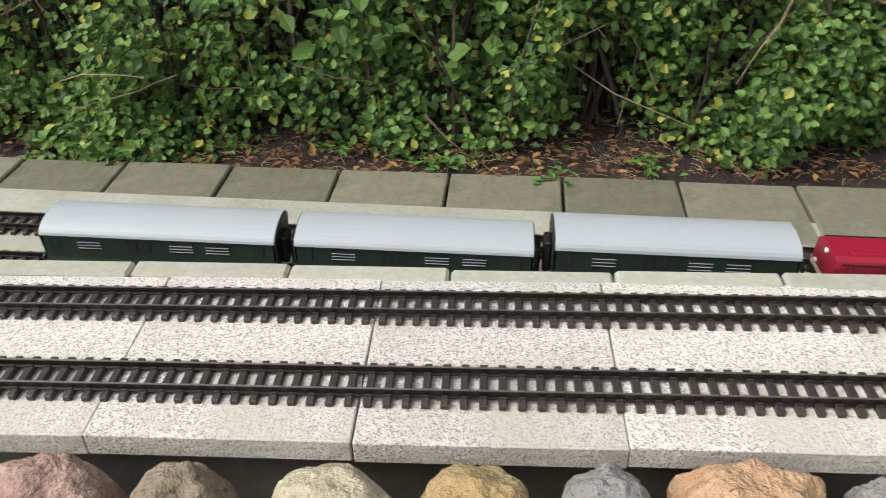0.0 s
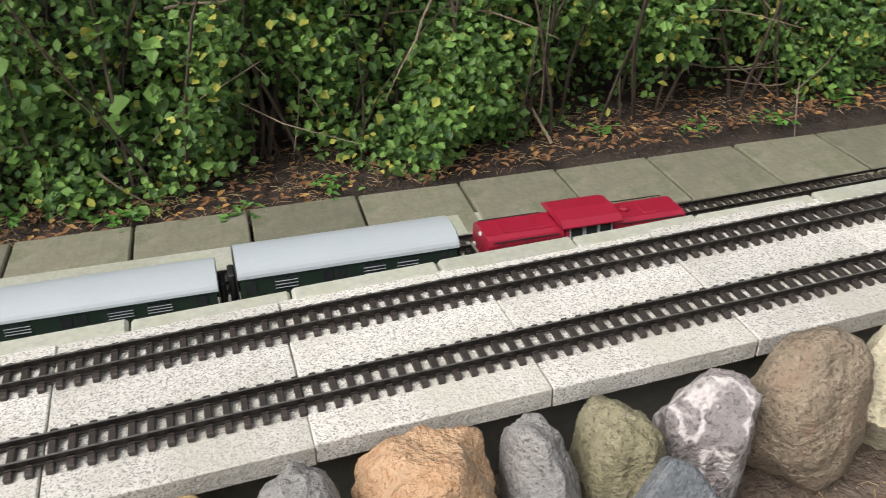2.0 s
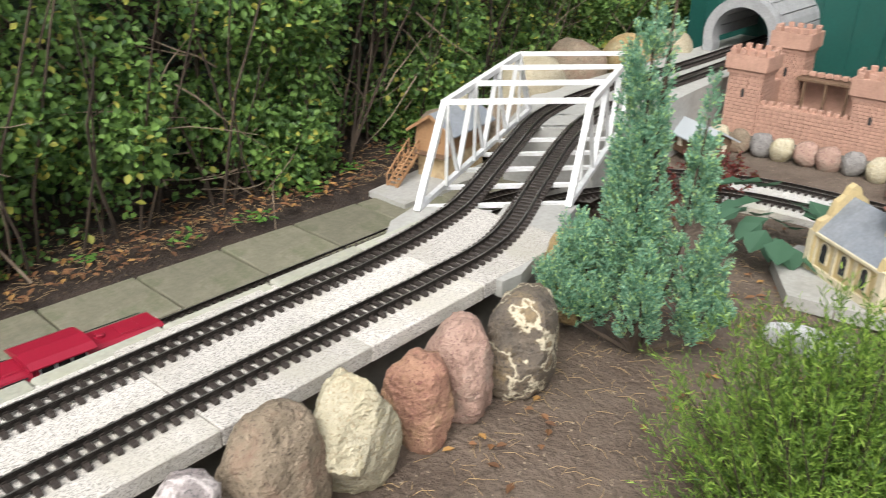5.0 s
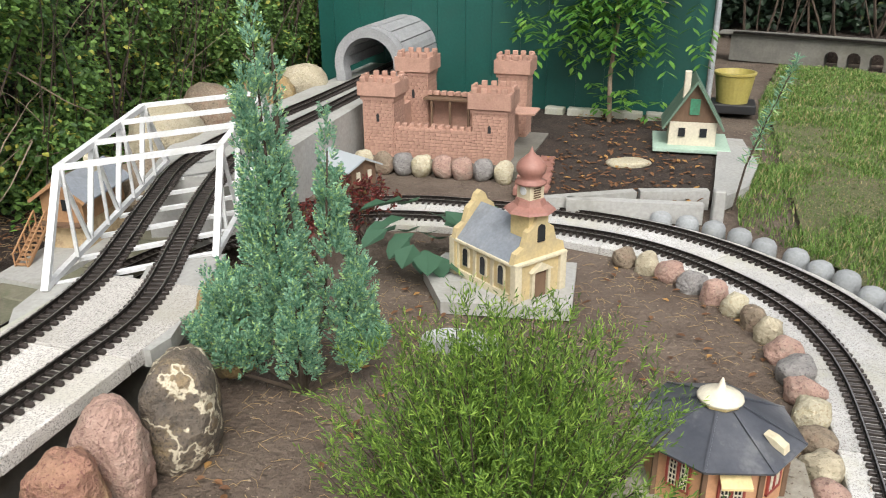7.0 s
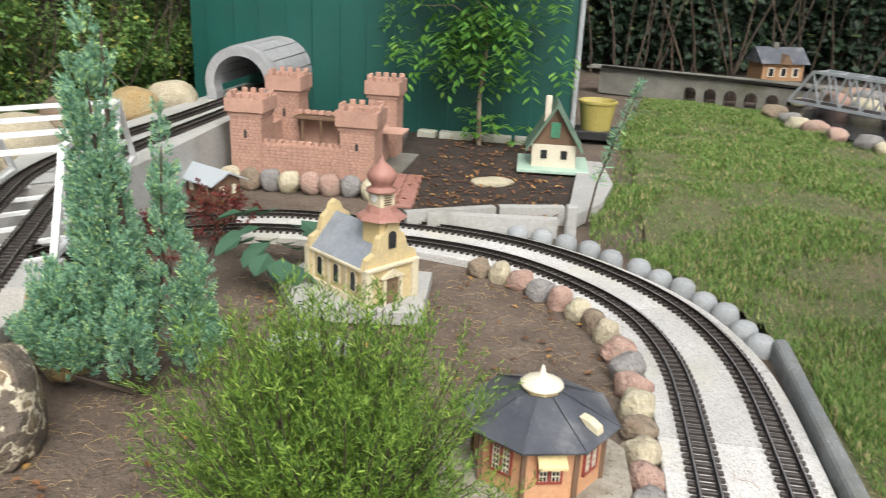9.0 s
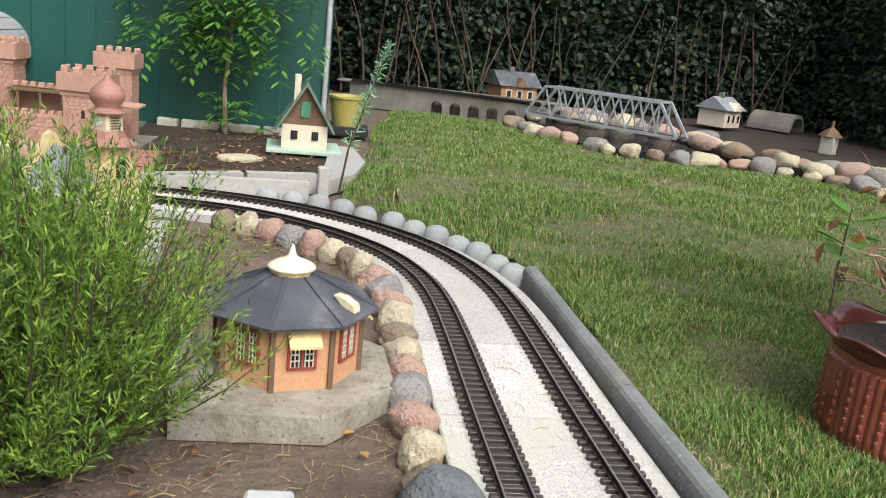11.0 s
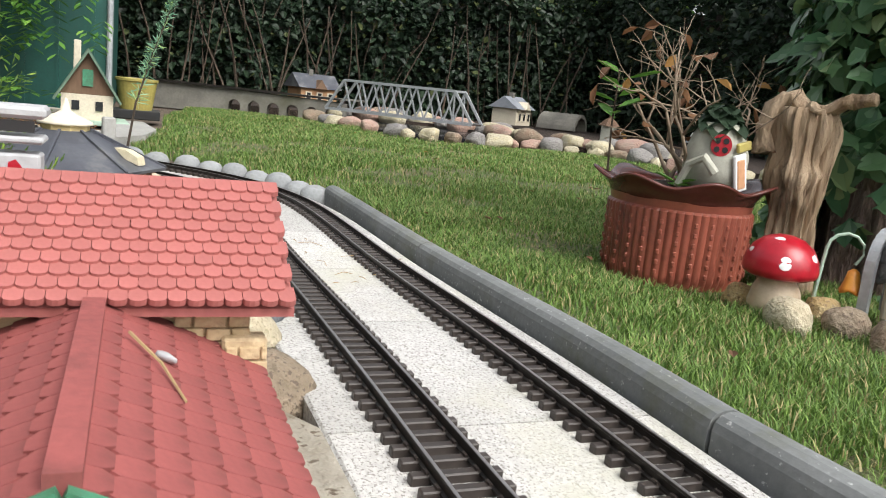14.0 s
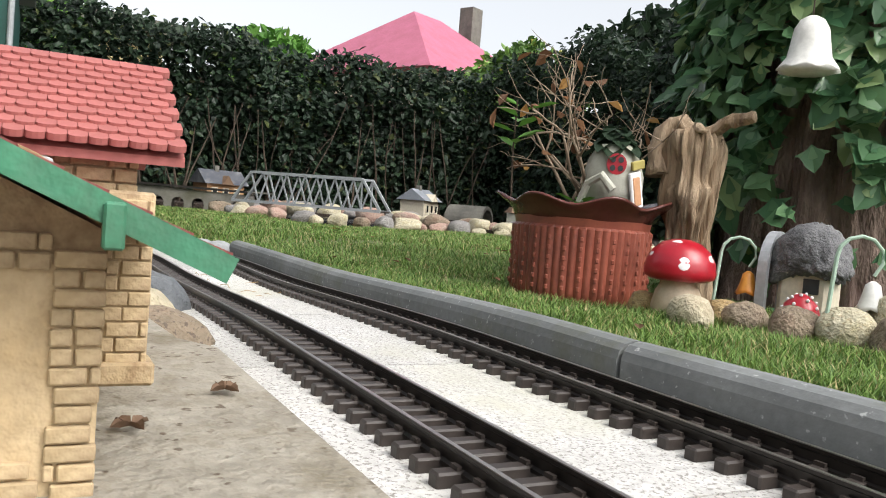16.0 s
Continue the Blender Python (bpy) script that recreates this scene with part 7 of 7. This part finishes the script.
for k in range(7):
    a = rnd.uniform(-0.6, 0.6)
    tube(bm, [(0.14, 0.02, 0.5 + 0.12 * k), (0.08, a * 0.4, 0.65 + 0.11 * k), (0.0, a * 0.8, 0.62 + 0.12 * k)], 0.005, 0.002, 5)
part("stem", bm, M["twig"], vi)
vs, fs = [], []


def frond(p, d, n, size):
    for k in range(n):
        q = p + d * size * 0.36 * k + Vector((0, 0, -0.010 * k * k * size / 0.09))
        for s in (-1, 1):
            side = d.cross(Vector((0, 0, 1))).normalized() * s
            leaf_at(vs, fs, q, (side + d * 0.5 + Vector((0, 0, -0.35))).normalized(), Vector((0, 0, 1)), size, size * 0.34, 0.15)
    leaf_at(vs, fs, p + d * size * 0.36 * n, d, Vector((0, 0, 1)), size, size * 0.34, 0.15)


for _ in range(170):
    z = rnd.uniform(0.42, 1.5)
    p = Vector((rnd.uniform(-0.1, 0.2), rnd.gauss(0.0, 0.26), z))
    frond(p, Vector((rnd.uniform(-0.9, -0.2), rnd.uniform(-0.9, 0.9), rnd.uniform(-0.5, 0.2))).normalized(), 4, 0.085)
for _ in range(16):
    frond(Vector((rnd.uniform(-0.08, 0.05), rnd.uniform(-0.35, 0.15), rnd.uniform(0.05, 0.28))), Vector((rnd.uniform(-0.9, -0.2), rnd.uniform(-0.9, 0.9), 0.1)).normalized(), 2, 0.075)
for _ in range(14):
    frond(Vector((0.16, 0.62 + rnd.gauss(0, 0.04), rnd.uniform(0.55, 1.2))), Vector((-0.5, rnd.uniform(-0.9, 0.9), -0.2)).normalized(), 3, 0.05)
ob = part("foliage", raw("foliage", vs, fs, M["vine"]), None, vi)
tagged(ob, kind="stuff")
sp = thing("young_fir", pose(3.86, -1.43, LOW), "thin bent young fir beside the concrete post", "conifer")
bm = bm_new()
spts = [Vector((0, 0, 0)), Vector((0.02, -0.03, 0.2)), Vector((0.04, -0.09, 0.4)), Vector((0.05, -0.15, 0.58)), Vector((0.06, -0.18, 0.68))]
tube(bm, spts, 0.006, 0.002, 5)
part("stem", bm, M["dark_twig"], sp)
vs, fs = [], []
for k in range(260):
    f = rnd.uniform(0.25, 1.0)
    i = min(3, int(f * 4))
    p = spts[i].lerp(spts[i + 1], f * 4 - i)
    leaf_at(vs, fs, p, (rdir(rnd) + Vector((0, 0, 0.4))).normalized(), rdir(rnd), 0.055 * (1.1 - 0.5 * f), 0.006, 0.1)
tagged(part("foliage", raw("foliage", vs, fs, M["conifer"]), None, sp), kind="stuff")

# ---- the far loop: viaduct, pond, bridge, houses ----
va = thing("arched_viaduct", pose(8.15, -1.75, LOW - 0.02, 0, 0, -105), "dark grey concrete viaduct with a row of round arches", "viaduct")
bm = bm_new()
box(bm, (0.1, 0.1, 0.12), (0.75, 0.2, 0.24))
part("wall", bm, M["dark_concrete"], va)
bm = bm_new()
pts = [(0.475, 0.0), (0.475, 0.23), (1.62, 0.20), (1.62, 0.0)]
for k in reversed(range(6)):
    c = 0.58 + k * 0.178
    pts += [(c + 0.055, 0.0), (c + 0.055, 0.085)] + [(c + 0.055 * math.cos(a), 0.085 + 0.055 * math.sin(a)) for a in (0.5, 1.05, 1.57, 2.09, 2.64)] + [(c - 0.055, 0.085), (c - 0.055, 0.0)]
prism(bm, pts, 0.0, 0.2, "xz")
part("arcade", bm, M["dark_concrete"], va)
bm = bm_new()
box(bm, (0.7, 0.1, 0.235), (2.2, 0.24, 0.014))
part("coping", bm, M["dark_concrete"], va)
for a, b in (((8.2, -1.5, -0.03), (7.75, -3.25, -0.05)), ((7.75, -3.3, -0.05), (9.2, -3.6, -0.1))):
    bm = bm_new()
    beam(bm, a, b, 0.05, 0.02)
    solid("far_track", bm, M["rail"], "dark model track on the far viaduct", "model railway track")


def far_truss(a, b, h, label):
    a, b = Vector(a), Vector(b)
    L_ = (b - a).length
    t = thing("far_truss_bridge", Matrix.Translation(a) @ Matrix.Rotation(math.atan2(b.y - a.y, b.x - a.x), 4, "Z"), label, "bridge")
    n, w = 8, 0.2
    st = L_ / n
    for y in (0.0, w):
        for nm, p, q, r in (("top_chord", (st, y, h), (L_ - st, y, h), 0.022), ("bottom_chord", (0, y, 0), (L_, y, 0), 0.022), ("end_post", (0, y, 0), (st, y, h), 0.02), ("end_post", (L_, y, 0), (L_ - st, y, h), 0.02)):
            bm = bm_new()
            beam(bm, p, q, r)
            part(nm, bm, M["grey_metal"], t)
        for k in range(1, n):
            x = k * st
            bm = bm_new()
            beam(bm, (x, y, h), (x + st / 2 if k < n - 1 else x, y, 0), 0.012)
            part("diagonal", bm, M["grey_metal"], t)
            if k > 1:
                bm = bm_new()
                beam(bm, (x - st / 2, y, 0), (x, y, h), 0.012)
                part("diagonal", bm, M["grey_metal"], t)
    for k in range(1, n):
        bm = bm_new()
        beam(bm, (k * st, 0, h), (k * st, w, h), 0.012)
        part("cross_beam", bm, M["grey_metal"], t)
    bm = bm_new()
    box(bm, (L_ / 2, w / 2, 0.0), (L_, w, 0.012))
    part("deck", bm, M["sleeper"], t)


far_truss((7.45, -3.05, -0.125), (6.40, -4.05, -0.125), 0.26, "silver-grey truss bridge over the dark pond")
bm = bm_new()
prism(bm, [(6.25, -3.35), (6.1, -4.1), (6.4, -4.35), (7.6, -4.4), (8.0, -3.6), (7.4, -3.0), (6.8, -3.05)], LOW - 0.02, LOW + 0.035, "xy")
solid("pond", bm, M["mirror_dark"], "dark pond lined with black sheet", "pond", kind="structure")
rnd = random.Random(111)
ring = [(7.3, -2.95), (6.85, -3.0), (6.45, -3.2), (6.12, -3.45), (5.95, -3.75), (5.85, -4.05), (5.85, -4.35), (5.7, -4.6), (5.4, -4.85), (5.05, -4.95), (4.7, -5.0), (4.3, -5.08), (3.9, -5.2)]
k = 0
for a, b in zip(ring, ring[1:]):
    for f in (0.0, 0.5):
        k += 1
        mt = mats[k % 8]
        s = rnd.uniform(0.09, 0.17)
        x, y = a[0] + (b[0] - a[0]) * f + rnd.uniform(-0.03, 0.03), a[1] + (b[1] - a[1]) * f + rnd.uniform(-0.03, 0.03)
        solid("pond_stone", rock_bm((s * rnd.uniform(1.1, 1.7), s * 1.1, s * 0.9), 300 + k, hard=0.7), mt, WORDS[id(mt)] + " stone edging the pond and far bank", "stone", "stones round the pond", m=pose(x, y, LOW + s * 0.3, 0, 0, rnd.uniform(0, 180)), smooth=True)
for j in range(34):
    s = rnd.uniform(0.12, 0.26)
    f = rnd.random()
    x, y = (7.6 - 2.8 * f + rnd.uniform(0, 0.5), -4.3 - 0.9 * f + rnd.uniform(-0.2, 0.2)) if j > 12 else (8.0 + rnd.uniform(-0.3, 0.6), -3.2 - rnd.uniform(0, 1.2))
    mt = mats[j % 8]
    solid("bank_stone", rock_bm((s * 1.3, s, s * 0.7), 350 + j), mt, WORDS[id(mt)] + " stone on the bank behind the pond", "stone", "stones round the pond", m=pose(x, y, LOW + 0.08, 0, 0, rnd.uniform(0, 180)), smooth=True)
bm = bm_new()
prism(bm, [(7.3, -4.35), (6.2, -4.6), (5.0, -5.2), (3.5, -5.5), (3.5, -8.0), (10.5, -8.0), (10.5, -1.5), (8.4, -1.6), (8.3, -3.4), (7.9, -4.2)], LOW - 0.05, LOW + 0.06, "xy")
solid("far_bank", bm, M["mulch"], "dark raised bank carrying the far loop", "bank", kind="structure")


def far_house(x, y, z, rot, w, d, h, r, wall, roofm, label, porch):
    t = thing("far_house", pose(x, y, z, 0, 0, rot), label, "model house")
    bm = bm_new()
    box(bm, (0, 0, h / 2), (d, w, h))
    wl_ = part("wall", bm, wall, t)
    bm = bm_new()
    prism(bm, [(-d / 2 - 0.04, h), (d / 2 + 0.04, h), (0, h + r)], -w / 2 - 0.04, w / 2 + 0.04, "xz")
    part("roof", bm, roofm, t)
    bm = bm_new()
    prism(bm, [(-0.07, h * 0.98), (0.07, h * 0.98), (0, h + r * 0.62)], -d / 2 - 0.05, 0, "yz")
    part("porch_gable", bm, porch, t)
    for y_ in (-0.3, 0.0, 0.3):
        bm = bm_new()
        box(bm, (-d / 2 - 0.005, y_ * w, h * 0.5), (0.012, w * 0.16, h * 0.55))
        fr_ = part("window_frame", bm, M["house_white"], wl_)
        bm = bm_new()
        box(bm, (-d / 2 - 0.012, y_ * w, h * 0.5), (0.006, w * 0.10, h * 0.42))
        part("pane", bm, M["glass"], fr_)
    bm = bm_new()
    box(bm, (0, 0.1 * w, h + r), (0.05, 0.05, 0.09))
    part("chimney", bm, M["dark_concrete"], t)


far_house(9.1, -3.25, -0.15, 18, 0.44, 0.30, 0.17, 0.15, M["wood"], M["kiosk_roof"], "distant yellow model house with a dark slate roof", M["brown_wood"])
far_house(8.6, -5.42, -0.16, 38, 0.36, 0.30, 0.18, 0.13, M["house_white"], M["slate"], "distant red and white model house with a grey roof", M["house_white"])
far_house(5.6, -5.75, -0.20, 50, 0.30, 0.22, 0.12, 0.10, M["yellow_cream"], M["slate"], "distant model house half hidden by the shrubs", M["slate"])
lt = thing("lantern_house", pose(7.05, -5.75, -0.2, 0, 0, 40), "small grey lantern-shaped model tower on the bank", "model house")
bm = bm_new()
box(bm, (0, 0, 0.08), (0.12, 0.12, 0.16), None, 0.006)
part("wall", bm, M["strip"], lt)
bm = bm_new()
lathe(bm, [(0.11, 0.16), (0.06, 0.21), (0.015, 0.24), (0.012, 0.30)], 4)
part("roof", bm, M["brown_wood"], lt)
la = thing("pipe_tunnel", pose(8.9, -6.5, -0.2, 0, 0, 38), "dark round tunnel pipe on the far bank", "tunnel")
bm = bm_new()
out = [(0.2 * math.cos(a), 0.02 + 0.2 * math.sin(a)) for a in [math.pi * k / 12 for k in range(13)]]
inn = [(0.16 * math.cos(a), 0.02 + 0.16 * math.sin(a)) for a in [math.pi * k / 12 for k in range(13)]]
prism(bm, out + list(reversed(inn)), 0.0, 0.5, "yz")
part("pipe", bm, M["dark_concrete"], la)
bm = bm_new()
bmesh.ops.create_icosphere(bm, subdivisions=3, radius=0.055)
solid("white_globe", bm, M["bell_white"], "white globe on the far bank", "garden ornament", m=pose(5.3, -5.45, -0.03), smooth=True)


def far_hedge(rnd):
    f = rnd.random()
    z = -0.15 + rnd.random() ** 0.9 * 1.85
    if f < 0.62:
        y = rnd.uniform(-8.5, 1.5)
        top = 1.80 + 0.5 * noise.noise(Vector((y * 0.8, 0, 1)))
        return Vector((9.7 + abs(rnd.gauss(0, 0.35)) + 0.35 * noise.noise(Vector((y * 1.3, z * 1.6, 2))), y, -0.15 + (z + 0.15) / 1.85 * (top + 0.15))), Vector((-1, 0, 0.2))
    x = rnd.uniform(2.5, 10)
    top = 1.85 + 0.35 * noise.noise(Vector((x * 0.8, 5, 1)))
    return Vector((x, -7.0 - abs(rnd.gauss(0, 0.35)) - 0.35 * noise.noise(Vector((x * 1.3, z * 1.6, 7))), -0.15 + (z + 0.15) / 1.85 * (top + 0.3))), Vector((0, 1, 0.2))


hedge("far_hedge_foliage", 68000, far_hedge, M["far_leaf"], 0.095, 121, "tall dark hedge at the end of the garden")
rnd = random.Random(122)
bm = bm_new()
for _ in range(80):
    y = rnd.uniform(-8, 1.2)
    p = Vector((9.55 + rnd.uniform(-0.15, 0.3), y, -0.25))
    d = Vector((0, rnd.uniform(-0.4, 0.4), 1)).normalized()
    pts = [p]
    for _k in range(5):
        d = (d + rdir(rnd) * 0.12).normalized()
        pts.append(pts[-1] + d * rnd.uniform(0.15, 0.34))
    tube(bm, pts, rnd.uniform(0.008, 0.018), 0.005, 4)
tagged(new("far_hedge_stems", mesh_of(bm, "far_hedge_stems", M["dark_twig"])), "bare brown stems in the far hedge", "hedge stem", kind="stuff")
# two more added dark sheets, painted shade between the far hedge's leaves
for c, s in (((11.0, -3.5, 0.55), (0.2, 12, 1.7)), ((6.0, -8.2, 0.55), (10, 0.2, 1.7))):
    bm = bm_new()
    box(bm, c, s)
    solid("backdrop", bm, M["mulch"], "dark sheet added behind the far hedge for the shade in its gaps", "thicket", kind="structure")


def leaf_tree(x, y, h, r, seed, n=2600, mat=None):
    rnd = random.Random(seed)
    t = thing("garden_tree", pose(x, y, LOW), "distant leafy garden tree beyond the hedge", "tree", "trees beyond the hedge")
    bm = bm_new()
    tube(bm, [(0, 0, 0), (0.1, 0, h * 0.4), (0, 0.1, h * 0.8)], 0.12, 0.04, 8)
    for k in range(5):
        a = k * 1.3
        tube(bm, [(0.05, 0, h * 0.45), (r * 0.4 * math.cos(a), r * 0.4 * math.sin(a), h * 0.65), (r * 0.8 * math.cos(a), r * 0.8 * math.sin(a), h * 0.8)], 0.05, 0.015, 6)
    part("trunk", bm, M["bark"], t)
    vs, fs = [], []
    for _ in range(n):
        d = rdir(rnd)
        q = Vector((d.x * r, d.y * r, h * 0.75 + d.z * h * 0.28))
        q = Vector((q.x * rnd.uniform(0.4, 1.0), q.y * rnd.uniform(0.4, 1.0), q.z)) + 0.25 * r * Vector((noise.noise(d * 2 + Vector((seed, 0, 0))), noise.noise(d * 2 + Vector((0, seed, 0))), noise.noise(d * 3 + Vector((0, 0, seed)))))
        leaf_at(vs, fs, q, rdir(rnd), rdir(rnd), 0.2, 0.12, 0.2)
    ob = part("crown", raw("crown", vs, fs, mat or M["vine"]), None, t)
    tagged(ob, kind="stuff")


leaf_tree(12.5, -0.8, 3.0, 1.3, 5)
leaf_tree(12.0, -4.4, 2.4, 0.8, 6, 1600)
leaf_tree(13.5, -9.6, 3.2, 1.4, 7, mat=M["hedge_leaf"])
leaf_tree(9.5, -9.8, 3.2, 1.5, 8, mat=M["far_leaf"])
leaf_tree(6.6, 3.6, 2.6, 1.3, 9, mat=M["far_leaf"])
rh = thing("red_roofed_house", pose(18.0, -9.6, 0, 0, 0, 25), "distant house with a pinkish red tiled hip roof", "house")
bm = bm_new()
box(bm, (0, 0, 1.3), (4, 4.4, 2.9))
part("wall", bm, M["house_white"], rh)
bm = bm_new()
base = [bm.verts.new(v) for v in ((-2.4, -2.6, 2.75), (2.4, -2.6, 2.75), (2.4, 2.6, 2.75), (-2.4, 2.6, 2.75))]
top = [bm.verts.new(v) for v in ((0.0, -0.5, 4.5), (0.0, 0.5, 4.5))]
bm.faces.new((base[0], base[1], top[0]))
bm.faces.new((base[1], base[2], top[1], top[0]))
bm.faces.new((base[2], base[3], top[1]))
bm.faces.new((base[3], base[0], top[0], top[1]))
bm.faces.new((base[3], base[2], base[1], base[0]))
part("roof", bm, M["far_roof"], rh, "pinkish red tiled roof")
bm = bm_new()
box(bm, (-0.3, -1.3, 4.2), (0.4, 0.4, 1.5))
part("chimney", bm, M["dark_concrete"], rh)
bh = thing("beige_house", pose(14.6, -1.6, 0, 0, 0, 8), "distant beige building behind the trees", "house")
bm = bm_new()
box(bm, (0, 0, 1.0), (1.6, 3.0, 2.5))
part("wall", bm, M["yellow_cream"], bh)
bm = bm_new()
box(bm, (-0.1, 0, 2.4), (2.2, 3.6, 0.2))
part("roof", bm, M["dark_concrete"], bh)
